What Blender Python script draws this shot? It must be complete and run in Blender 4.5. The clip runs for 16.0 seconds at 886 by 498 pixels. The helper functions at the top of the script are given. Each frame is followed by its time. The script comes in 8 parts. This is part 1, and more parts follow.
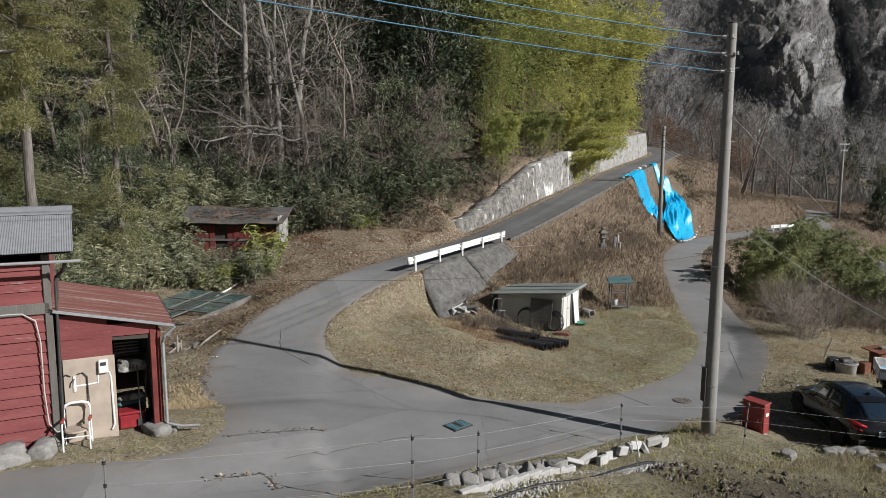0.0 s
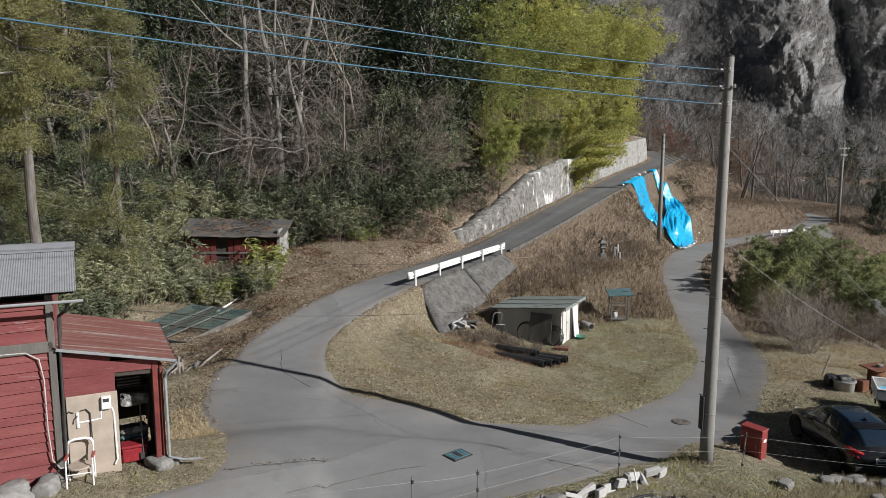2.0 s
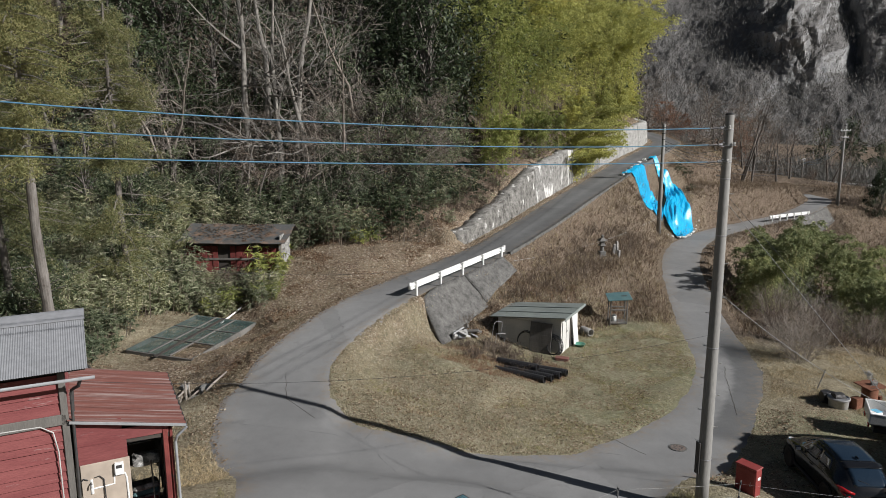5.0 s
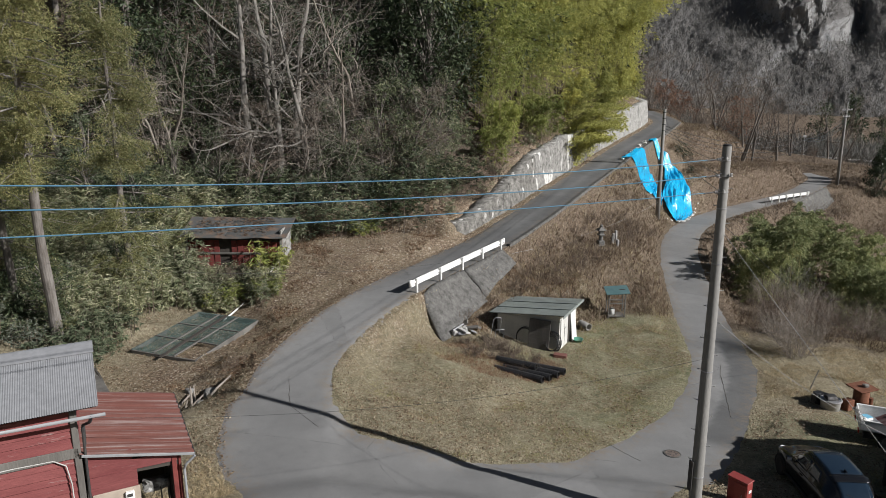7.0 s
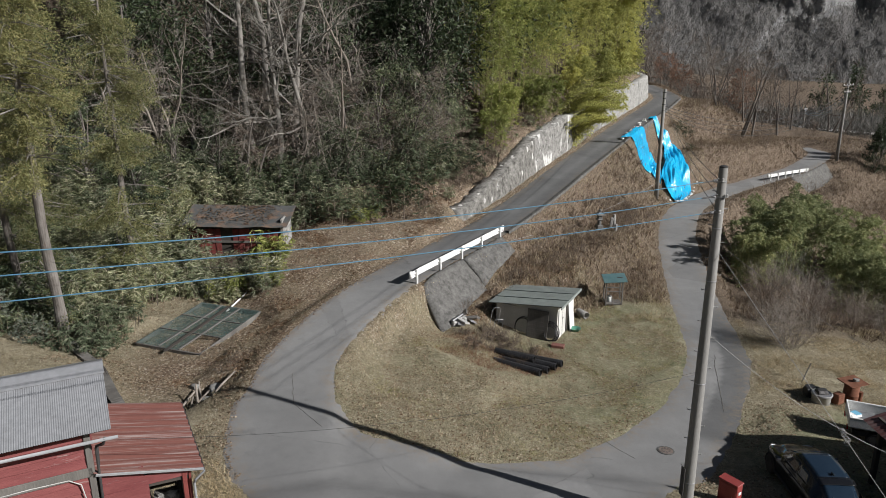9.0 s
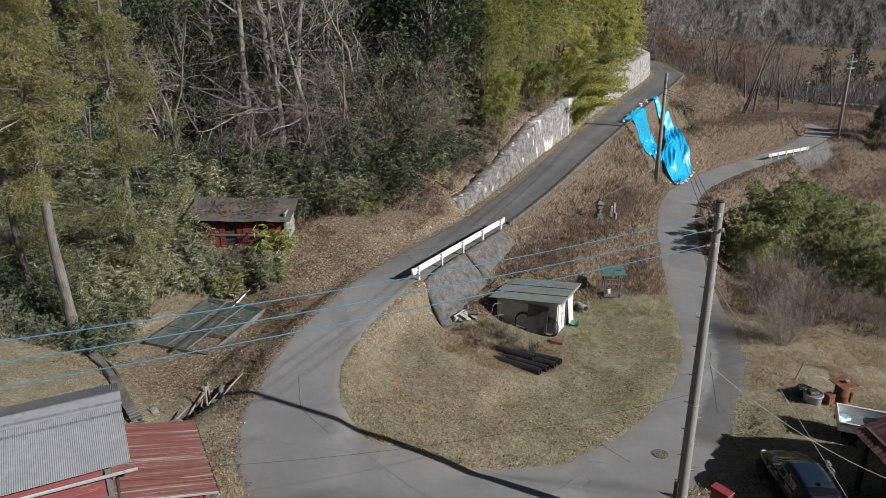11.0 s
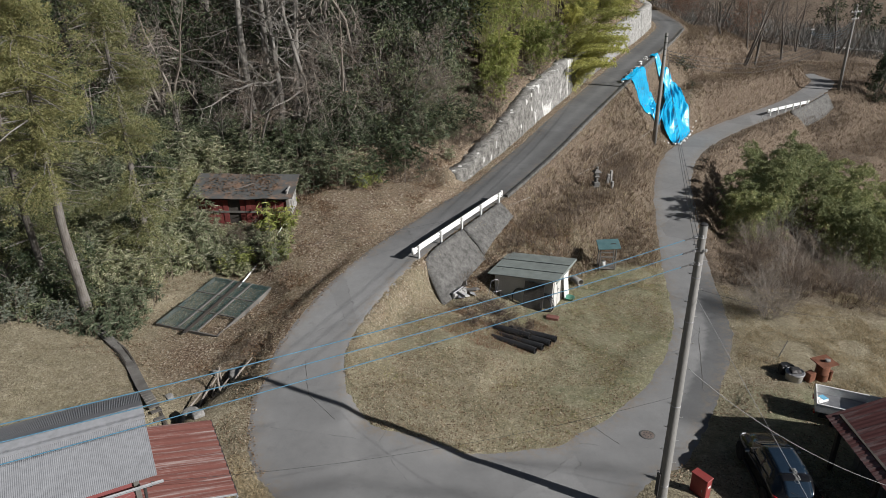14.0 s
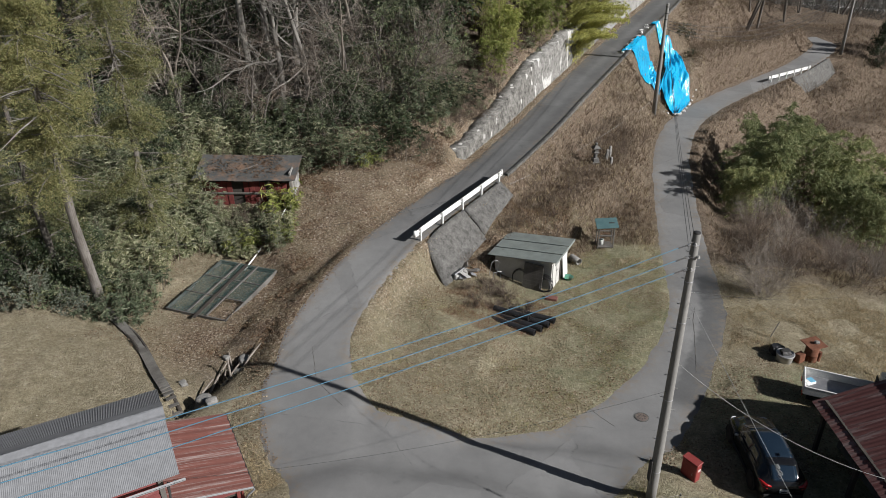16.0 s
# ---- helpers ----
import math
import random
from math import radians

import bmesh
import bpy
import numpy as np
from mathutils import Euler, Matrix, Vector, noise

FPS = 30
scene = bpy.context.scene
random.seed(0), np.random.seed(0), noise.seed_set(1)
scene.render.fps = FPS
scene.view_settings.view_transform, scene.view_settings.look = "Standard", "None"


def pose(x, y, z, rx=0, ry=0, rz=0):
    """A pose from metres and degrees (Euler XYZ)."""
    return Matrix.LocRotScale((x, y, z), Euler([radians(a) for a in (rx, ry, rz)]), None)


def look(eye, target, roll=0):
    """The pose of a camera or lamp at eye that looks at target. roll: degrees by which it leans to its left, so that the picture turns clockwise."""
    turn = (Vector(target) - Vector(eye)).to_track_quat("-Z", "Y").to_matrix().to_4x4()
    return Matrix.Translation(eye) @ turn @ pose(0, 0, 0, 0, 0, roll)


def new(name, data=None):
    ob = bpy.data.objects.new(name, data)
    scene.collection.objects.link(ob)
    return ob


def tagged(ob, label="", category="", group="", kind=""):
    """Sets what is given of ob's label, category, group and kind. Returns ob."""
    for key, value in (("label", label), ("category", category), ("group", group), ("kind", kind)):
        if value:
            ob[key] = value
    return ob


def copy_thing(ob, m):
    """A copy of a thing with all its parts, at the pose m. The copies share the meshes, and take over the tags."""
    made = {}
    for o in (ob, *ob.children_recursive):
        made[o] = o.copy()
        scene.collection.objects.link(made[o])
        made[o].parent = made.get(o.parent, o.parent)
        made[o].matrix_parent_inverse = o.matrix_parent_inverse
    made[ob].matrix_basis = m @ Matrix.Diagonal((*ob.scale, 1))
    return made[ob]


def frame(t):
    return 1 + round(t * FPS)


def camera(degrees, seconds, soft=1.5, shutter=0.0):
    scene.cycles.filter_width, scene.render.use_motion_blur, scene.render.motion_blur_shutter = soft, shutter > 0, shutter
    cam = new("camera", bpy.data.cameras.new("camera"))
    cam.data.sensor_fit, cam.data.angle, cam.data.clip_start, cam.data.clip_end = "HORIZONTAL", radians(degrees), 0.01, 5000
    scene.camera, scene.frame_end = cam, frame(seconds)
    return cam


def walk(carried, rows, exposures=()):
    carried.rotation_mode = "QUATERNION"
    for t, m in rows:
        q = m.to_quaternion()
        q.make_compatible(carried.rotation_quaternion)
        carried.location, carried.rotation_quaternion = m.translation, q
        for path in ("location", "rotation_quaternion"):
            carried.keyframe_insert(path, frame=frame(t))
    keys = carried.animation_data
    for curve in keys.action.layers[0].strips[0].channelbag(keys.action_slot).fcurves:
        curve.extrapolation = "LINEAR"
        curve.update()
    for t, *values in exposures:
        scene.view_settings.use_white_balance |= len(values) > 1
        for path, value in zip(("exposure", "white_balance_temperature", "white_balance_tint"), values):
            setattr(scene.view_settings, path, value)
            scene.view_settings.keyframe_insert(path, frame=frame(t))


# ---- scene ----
cam = camera(64.7, 16.0, soft=0.6)
PATH = [
    (0, (0.075, 0.874, 8.574), (0.068, 2.854, 8.297), 0.3),
    (0.5, (0.08, 0.872, 8.677), (0.073, 2.853, 8.398), 0.2),
    (1, (0.097, 0.863, 8.831), (0.09, 2.843, 8.552), 0.2),
    (1.5, (0.079, 0.871, 9.045), (0.072, 2.851, 8.764), 0.2),
    (2, (0.091, 0.859, 9.358), (0.083, 2.839, 9.077), 0.2),
    (2.5, (0.093, 0.87, 9.72), (0.085, 2.85, 9.436), 0.2),
    (3, (0.069, 0.888, 10.09), (0.062, 2.866, 9.8), 0.2),
    (3.5, (0.069, 0.896, 10.43), (0.062, 2.873, 10.126), 0.1),
    (4, (0.047, 0.922, 10.768), (0.04, 2.895, 10.441), 0.0),
    (6.5, (0.027, 0.987, 12.614), (0.02, 2.937, 12.172), -0.1),
    (7, (0.017, 0.994, 12.966), (0.011, 2.939, 12.502), -0.1),
    (7.5, (-0.017, 1.019, 13.292), (-0.021, 2.959, 12.805), -0.1),
    (8, (0.004, 0.991, 13.655), (0.0, 2.924, 13.143), -0.1),
    (8.5, (-0.032, 1.005, 13.986), (-0.034, 2.932, 13.45), -0.0),
    (9, (-0.019, 0.997, 14.305), (-0.022, 2.917, 13.745), -0.1),
    (11.5, (-0.125, 1.027, 16.487), (-0.127, 2.907, 15.806), -0.1),
    (12, (-0.089, 1.004, 16.879), (-0.091, 2.877, 16.177), -0.2),
    (12.5, (-0.055, 0.981, 17.229), (-0.059, 2.846, 16.508), -0.4),
    (13, (-0.032, 0.967, 17.615), (-0.035, 2.82, 16.862), -0.4),
    (13.5, (-0.05, 0.948, 18.002), (-0.052, 2.784, 17.21), -0.4),
    (14, (-0.045, 0.887, 18.381), (-0.049, 2.71, 17.558), -0.5),
    (14.5, (-0.061, 0.845, 18.807), (-0.064, 2.654, 17.954), -0.5),
    (15, (-0.084, 0.84, 19.213), (-0.089, 2.635, 18.331), -0.6),
    (15.5, (-0.096, 0.8, 19.613), (-0.102, 2.581, 18.703), -0.7),
    (16, (-0.13, 0.808, 19.948), (-0.134, 2.576, 19.013), -0.8),
]
walk(cam, [(t, look(eye, target, roll)) for t, eye, target, roll in PATH])

# ---- sky, sun, exposure ----
SUN = Vector((15.13, -7.5, 9.5)).normalized()
world = bpy.data.worlds.new("sky")
world.use_nodes = True
scene.world = world
sky = world.node_tree.nodes.new("ShaderNodeTexSky")
sky.sky_type, sky.sun_disc = "NISHITA", False
sky.sun_elevation, sky.sun_rotation = math.asin(SUN.z), math.atan2(SUN.x, SUN.y)
sky.air_density, sky.dust_density, sky.ozone_density = 1.0, 1.2, 1.0
world.node_tree.links.new(sky.outputs[0], world.node_tree.nodes["Background"].inputs[0])
world.node_tree.nodes["Background"].inputs[1].default_value = 0.0255
sun = new("sun", bpy.data.lights.new("sun", "SUN"))
sun.data.energy, sun.data.angle, sun.data.color = 5.0, radians(0.53), (1.0, 0.985, 0.98)
sun.rotation_euler = SUN.to_track_quat("Z", "Y").to_euler()
scene.view_settings.exposure = 0.43


# ---- materials ----
class Nodes:
    """A short hand for node trees."""

    def __init__(self, name):
        self.m = bpy.data.materials.new(name)
        self.m.use_nodes = True
        self.t = self.m.node_tree
        self.b = self.t.nodes["Principled BSDF"]
        self.out = self.t.nodes["Material Output"]

    def n(self, kind, **put):
        node = self.t.nodes.new("ShaderNode" + kind)
        for k, v in put.items():
            if k in node.inputs:
                self.put(node.inputs[k], v)
            elif k == "operation":
                node.operation = v
            elif k == "blend_type":
                node.blend_type = v
            elif k == "data_type":
                node.data_type = v
            elif k == "feature":
                node.feature = v
            elif k == "attribute_name":
                node.attribute_name = v
        return node

    def put(self, socket, v):
        if isinstance(v, bpy.types.NodeSocket):
            self.t.links.new(v, socket)
        elif isinstance(v, tuple) and len(v) == 3 and socket.type == "RGBA":
            socket.default_value = (*v, 1)
        else:
            socket.default_value = v

    def where(self, stretch=(1, 1, 1)):
        c = self.n("TexCoord")
        return self.n("Mapping", Vector=c.outputs["Object"], Scale=stretch).outputs[0]

    def noise(self, at, scale, detail=5, rough=0.6):
        return self.n("TexNoise", Vector=at, Scale=scale, Detail=detail, Roughness=rough).outputs["Fac"]

    def ramp(self, fac, stops):
        node = self.n("ValToRGB")
        self.put(node.inputs[0], fac)
        e = node.color_ramp.elements
        while len(e) < len(stops):
            e.new(0.5)
        for k, (p, c) in enumerate(stops):
            e[k].position, e[k].color = p, (*c, 1) if isinstance(c, tuple) else (c, c, c, 1)
        return node.outputs[0]

    def mix(self, fac, a, b, blend="MIX"):
        node = self.n("Mix", data_type="RGBA", blend_type=blend)
        for k, v in ((0, fac), (6, a), (7, b)):
            self.put(node.inputs[k], v)
        return node.outputs[2]

    def math(self, op, a, b=0.5):
        node = self.n("Math", operation=op)
        self.put(node.inputs[0], a)
        self.put(node.inputs[1], b)
        return node.outputs[0]

    def bump(self, height, strength, distance=0.02):
        self.put(self.b.inputs["Normal"], self.n("Bump", Height=height, Strength=strength, Distance=distance).outputs[0])

    def finish(self, colour, rough=0.85, metal=0.0, spec=0.3):
        self.put(self.b.inputs["Base Color"], colour)
        self.put(self.b.inputs["Roughness"], rough)
        self.put(self.b.inputs["Metallic"], metal)
        self.put(self.b.inputs["Specular IOR Level"], spec)
        return self.m


def plain(name, a, b, scale=2.0, fine=30.0, rough=0.8, metal=0.0, bump=0.3, spec=0.3, stretch=(1, 1, 1), stain=None, stain_at=0.62, depth=0.01):
    """A worn surface: two colours in large patches, fine grain over them, and stains with soft edges."""
    k = Nodes(name)
    at = k.where(stretch)
    big, small = k.noise(at, scale), k.noise(at, fine, 3)
    c = k.mix(k.ramp(big, [(0.35, 0.0), (0.65, 1.0)]), a, b)
    c = k.mix(0.6, c, k.ramp(small, [(0.3, 0.6), (0.7, 1.0)]), "MULTIPLY")
    if stain:
        c = k.mix(k.ramp(k.noise(at, scale * 2.3, 6, 0.7), [(stain_at, 0.0), (stain_at + 0.08, 1.0)]), c, stain)
    k.bump(small, bump, depth)
    return k.finish(c, rough, metal, spec)


def leafy(name, colours, through_light=0.35, rough=0.6):
    """Foliage: each leaf takes a tone of its own, each plant shifts a little."""
    k = Nodes(name)
    r = k.n("NewGeometry").outputs["Random Per Island"]
    n = len(colours)
    c = k.ramp(r, [(i / max(1, n - 1), c) for i, c in enumerate(colours)])
    o = k.n("ObjectInfo").outputs["Random"]
    c = k.mix(0.5, c, k.ramp(o, [(0.0, (0.3, 0.36, 0.32)), (0.5, (0.95, 0.97, 0.92)), (1.0, (1.5, 1.42, 1.2))]), "MULTIPLY")
    k.finish(c, rough, 0, 0.25)
    t = k.n("BsdfTranslucent", Color=c)
    s = k.n("MixShader", Fac=through_light)
    k.put(s.inputs[1], k.b.outputs[0])
    k.put(s.inputs[2], t.outputs[0])
    k.put(k.out.inputs[0], s.outputs[0])
    return k.m


def ground_material():
    k = Nodes("ground")
    at = k.where()

    def mask(name):
        return k.n("Attribute", attribute_name=name).outputs["Fac"]
    big, mid, small, grit = k.noise(at, 0.35), k.noise(at, 2.2, 6, 0.65), k.noise(at, 9, 6, 0.8), k.noise(at, 30, 4, 0.75)
    dry = k.ramp(mid, [(0.3, (0.24, 0.196, 0.13)), (0.55, (0.34, 0.29, 0.204)), (0.75, (0.45, 0.396, 0.29))])
    green = k.ramp(mid, [(0.3, (0.18, 0.192, 0.108)), (0.6, (0.3, 0.3, 0.188)), (0.8, (0.425, 0.405, 0.285))])
    soil = k.ramp(small, [(0.3, (0.05, 0.04, 0.032)), (0.6, (0.115, 0.093, 0.075)), (0.8, (0.2, 0.17, 0.14))])
    # fallen leaves, each with a tone of its own, under a ragged outline
    rag = k.n("VectorMath", operation="ADD")
    k.put(rag.inputs[0], at)
    k.put(rag.inputs[1], k.mix(0.06, (0, 0, 0), k.n("TexNoise", Vector=at, Scale=16.0, Detail=3).outputs["Color"]))
    cell = k.n("TexVoronoi", Vector=rag.outputs[0], Scale=15.0, Randomness=1.0)
    one = k.n("SeparateColor", Color=cell.outputs["Color"]).outputs[0]
    leaf = k.ramp(one, [(0.0, (0.07, 0.046, 0.032)), (0.35, (0.165, 0.112, 0.078)), (0.7, (0.27, 0.2, 0.142)), (0.88, (0.36, 0.285, 0.215)), (1.0, (0.6, 0.54, 0.45))])
    wide = k.n("TexVoronoi", Vector=rag.outputs[0], Scale=7.0, Randomness=1.0)
    two = k.n("SeparateColor", Color=wide.outputs["Color"]).outputs[1]
    strewn = k.ramp(two, [(0.0, (0.1, 0.068, 0.045)), (0.5, (0.27, 0.2, 0.14)), (1.0, (0.58, 0.52, 0.43))])
    patchy = k.ramp(k.noise(at, 1.1, 6, 0.7), [(0.38, 0.0), (0.62, 1.0)])
    c = k.mix(k.math("MULTIPLY", mask("green"), k.ramp(big, [(0.3, 0.35), (0.65, 1.0)])), dry, green)
    spots = k.math("MULTIPLY", k.ramp(wide.outputs["Distance"], [(0.2, 1.0), (0.27, 0.0)]), k.ramp(one, [(0.5, 0.0), (0.53, 1.0)]))
    c = k.mix(k.math("MULTIPLY", spots, 0.85), c, strewn)
    c = k.mix(k.math("MULTIPLY", mask("leaf"), k.math("ADD", k.math("MULTIPLY", patchy, 0.45), 0.5)), c, leaf)
    brown = k.ramp(k.noise(at, 3.2, 9, 0.8), [(0.3, (0.05, 0.036, 0.028)), (0.5, (0.13, 0.095, 0.072)), (0.7, (0.25, 0.19, 0.145))])
    c = k.mix(k.math("MULTIPLY", mask("brown"), k.ramp(mid, [(0.3, 0.95), (0.7, 0.6)])), c, brown)
    c = k.mix(k.math("MULTIPLY", mask("soil"), k.ramp(mid, [(0.3, 0.6), (0.6, 1.0)])), c, soil)
    c = k.mix(0.75, c, k.ramp(small, [(0.34, 0.42), (0.58, 1.12)]), "MULTIPLY")
    c = k.mix(0.7, c, k.ramp(grit, [(0.34, 0.42), (0.6, 1.12)]), "MULTIPLY")
    k.bump(k.math("ADD", k.math("ADD", small, k.math("MULTIPLY", grit, 0.6)), k.math("MULTIPLY", cell.outputs["Distance"], 0.5)), 1.0, 0.08)
    return k.finish(c, 0.95, 0, 0.1)


def asphalt_material():
    k = Nodes("asphalt")
    at = k.where()
    big, mid, fine = k.noise(at, 0.22, 4), k.noise(at, 1.3, 8, 0.72), k.noise(at, 45, 3, 0.7)
    c = k.ramp(big, [(0.35, (0.208, 0.207, 0.203)), (0.65, (0.248, 0.246, 0.24))])
    c = k.mix(0.4, c, k.ramp(mid, [(0.3, 0.6), (0.7, 1.05)]), "MULTIPLY")
    c = k.mix(0.35, c, k.ramp(fine, [(0.3, 0.55), (0.7, 1.05)]), "MULTIPLY")
    # resurfaced strips end in ragged edges
    ragged = k.n("VectorMath", operation="ADD")
    k.put(ragged.inputs[0], at)
    k.put(ragged.inputs[1], k.mix(0.2, (0, 0, 0), k.n("TexNoise", Vector=at, Scale=2.0, Detail=5).outputs["Color"]))
    field = k.n("TexVoronoi", Vector=ragged.outputs[0], Scale=0.17)
    tone = k.n("SeparateColor", Color=field.outputs["Color"]).outputs[0]
    c = k.mix(0.8, c, k.ramp(tone, [(0.0, 0.8), (0.5, 0.95), (1.0, 1.02)]), "MULTIPLY")
    patch = k.math("MULTIPLY", k.n("Attribute", attribute_name="older").outputs["Fac"], k.ramp(k.noise(at, 0.5, 5, 0.6), [(0.3, 1.0), (0.7, 0.75)]))
    c = k.mix(patch, c, k.mix(1.0, c, (0.5, 0.505, 0.515), "MULTIPLY"))
    oil = k.ramp(k.noise(at, 0.9, 7, 0.7), [(0.6, 0.0), (0.68, 0.5)])
    c = k.mix(oil, c, k.mix(1.0, c, (0.72, 0.72, 0.72), "MULTIPLY"))
    # cracks and joints of old patches
    crack = k.n("TexVoronoi", feature="DISTANCE_TO_EDGE", Vector=ragged.outputs[0], Scale=0.17).outputs["Distance"]
    line = k.math("MULTIPLY", k.ramp(crack, [(0.0, 1.0), (0.005, 0.0)]), k.ramp(mid, [(0.48, 0.0), (0.58, 0.45)]))
    c = k.mix(line, c, (0.045, 0.043, 0.04))
    dust = k.n("Attribute", attribute_name="edge").outputs["Fac"]
    c = k.mix(k.math("MULTIPLY", dust, k.ramp(k.noise(at, 3, 8, 0.75), [(0.45, 0.0), (0.6, 0.55)])), c, (0.2, 0.155, 0.105))
    k.bump(fine, 0.45, 0.008)
    return k.finish(c, 0.88, 0, 0.3)


def corrugated_stain(name, metal_a, metal_b, rust_a, rust_b, amount, run=(1, 1, 1), rough=0.5):
    """Painted or zinc sheet with rust that runs down the slope."""
    k = Nodes(name)
    at, long = k.where(), k.where(run)
    c = k.mix(k.noise(at, 1.2), metal_a, metal_b)
    r = k.mix(k.noise(at, 6), rust_a, rust_b)
    f = k.ramp(k.noise(long, 1.0, 8, 0.72), [(amount, 0.0), (amount + 0.16, 1.0)])
    c = k.mix(f, c, r)
    c = k.mix(0.5, c, k.ramp(k.noise(long, 7, 4), [(0.3, 0.55), (0.7, 1.0)]), "MULTIPLY")
    k.bump(k.noise(at, 30, 3), 0.15, 0.005)
    return k.finish(c, k.ramp(f, [(0.0, rough), (1.0, 0.9)]), 0.0, 0.4)


def old_wall(name, dark, mid, pale, white, share, streaks, peel=0.0):
    """Rough masonry under worn mortar: a speckled face, a few bare pale stones, peeling whitewash and dark runs below the top."""
    k = Nodes(name)
    at, tall = k.where(), k.where((1, 1, 0.6))
    warp = k.n("VectorMath", operation="ADD")
    k.put(warp.inputs[0], tall)
    k.put(warp.inputs[1], k.mix(0.35, (0, 0, 0), k.n("TexNoise", Vector=at, Scale=2.5, Detail=4).outputs["Color"]))
    cell = k.n("TexVoronoi", Vector=warp.outputs[0], Scale=2.3, Randomness=1.0)
    one = k.n("SeparateColor", Color=cell.outputs["Color"]).outputs[0]
    mottle, fine = k.noise(at, 2.6, 10, 0.8), k.noise(at, 9, 6, 0.8)
    c = k.ramp(mottle, [(0.36, dark), (0.48, mid), (0.6, pale)])
    stone = k.math("MULTIPLY", k.ramp(one, [(1 - share, 0.0), (1 - share + 0.02, 1.0)]), k.ramp(cell.outputs["Distance"], [(0.28, 0.9), (0.36, 0.0)]))
    c = k.mix(stone, c, white)
    if peel:
        lime = k.ramp(k.noise(k.where((0.8, 0.8, 0.28)), 1.0, 7, 0.68), [(0.58 - peel, 0.0), (0.62 - peel, 0.9)])
        c = k.mix(lime, c, white)
    run = k.ramp(k.noise(k.where((1.3, 1.3, 0.14)), 1.2, 7, 0.7), [(streaks, 0.0), (streaks + 0.06, 0.85)])
    c = k.mix(run, c, dark)
    c = k.mix(0.7, c, k.ramp(fine, [(0.32, 0.45), (0.66, 1.05)]), "MULTIPLY")
    k.bump(k.math("ADD", k.math("MULTIPLY", cell.outputs["Distance"], -0.5), fine), 0.7, 0.06)
    return k.finish(c, 0.95, 0, 0.15)


M_GROUND, M_ASPHALT = ground_material(), asphalt_material()
M_WALL = old_wall("old pale concrete", (0.12, 0.118, 0.11), (0.29, 0.284, 0.266), (0.4, 0.392, 0.37), (0.5, 0.49, 0.46), 0.06, 0.64)
M_WALL_DARK = old_wall("weathered stonework", (0.05, 0.047, 0.042), (0.165, 0.158, 0.145), (0.28, 0.27, 0.248), (0.62, 0.61, 0.58), 0.2, 0.64)
M_WALL_WHITE = old_wall("limewashed concrete", (0.07, 0.067, 0.06), (0.22, 0.214, 0.2), (0.34, 0.33, 0.31), (0.66, 0.65, 0.62), 0.06, 0.61, 0.025)
M_FACE = old_wall("grey mortar face", (0.075, 0.073, 0.068), (0.125, 0.121, 0.114), (0.17, 0.165, 0.155), (0.2, 0.194, 0.18), 0.03, 0.6)
M_POLE = plain("spun concrete", (0.27, 0.262, 0.245), (0.2, 0.195, 0.182), 1.2, 40, 0.85, bump=0.2, stretch=(1, 1, 0.15), stain=(0.14, 0.133, 0.12), stain_at=0.62)
M_WHITE = plain("white enamel", (0.78, 0.78, 0.76), (0.70, 0.70, 0.68), 2, 30, 0.45, bump=0.05, stain=(0.42, 0.36, 0.29), stain_at=0.72)
M_RED_BOARD = plain("red painted boards", (0.165, 0.045, 0.045), (0.225, 0.072, 0.068), 1.2, 24, 0.85, bump=0.4, stretch=(0.35, 0.35, 2.5), stain=(0.27, 0.19, 0.178), stain_at=0.6)
M_RED_DARK = plain("faded red boards", (0.12, 0.026, 0.024), (0.2, 0.05, 0.042), 1.5, 18, 0.9, bump=0.4, stain=(0.07, 0.05, 0.045), stain_at=0.58)
M_GREY_WOOD = plain("weathered timber", (0.10, 0.092, 0.083), (0.17, 0.16, 0.145), 1.5, 30, 0.9, bump=0.5, stretch=(1, 1, 0.2))
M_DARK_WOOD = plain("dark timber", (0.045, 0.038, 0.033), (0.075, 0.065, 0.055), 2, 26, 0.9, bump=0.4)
M_ZINC = corrugated_stain("zinc sheet", (0.27, 0.274, 0.283), (0.21, 0.214, 0.222), (0.22, 0.195, 0.17), (0.27, 0.25, 0.235), 0.66, rough=0.5)
M_ZINC_FAR = corrugated_stain("older zinc sheet", (0.30, 0.305, 0.31), (0.22, 0.225, 0.23), (0.18, 0.16, 0.14), (0.2, 0.18, 0.17), 0.6, rough=0.5)
M_RUST = corrugated_stain("rusted red sheet", (0.4, 0.38, 0.36), (0.26, 0.14, 0.12), (0.145, 0.05, 0.04), (0.21, 0.085, 0.066), 0.34, (0.3, 12.0, 1), 0.65)
M_BARN_ROOF = corrugated_stain("mossy sheet with leaves", (0.1, 0.1, 0.098), (0.06, 0.066, 0.064), (0.15, 0.09, 0.06), (0.24, 0.16, 0.11), 0.47, rough=0.8)
M_STEEL = plain("galvanised steel", (0.42, 0.42, 0.43), (0.33, 0.33, 0.34), 3, 40, 0.45, 0.7, bump=0.1)
M_IRON = plain("dark iron", (0.05, 0.05, 0.052), (0.08, 0.075, 0.07), 3, 30, 0.6, 0.4, bump=0.2)
M_RUSTY = plain("rusted iron", (0.14, 0.055, 0.032), (0.22, 0.10, 0.06), 3, 25, 0.9, 0.1, bump=0.4)
M_BLACK_PLASTIC = plain("black plastic", (0.016, 0.016, 0.017), (0.03, 0.03, 0.032), 3, 30, 0.45, bump=0.1)
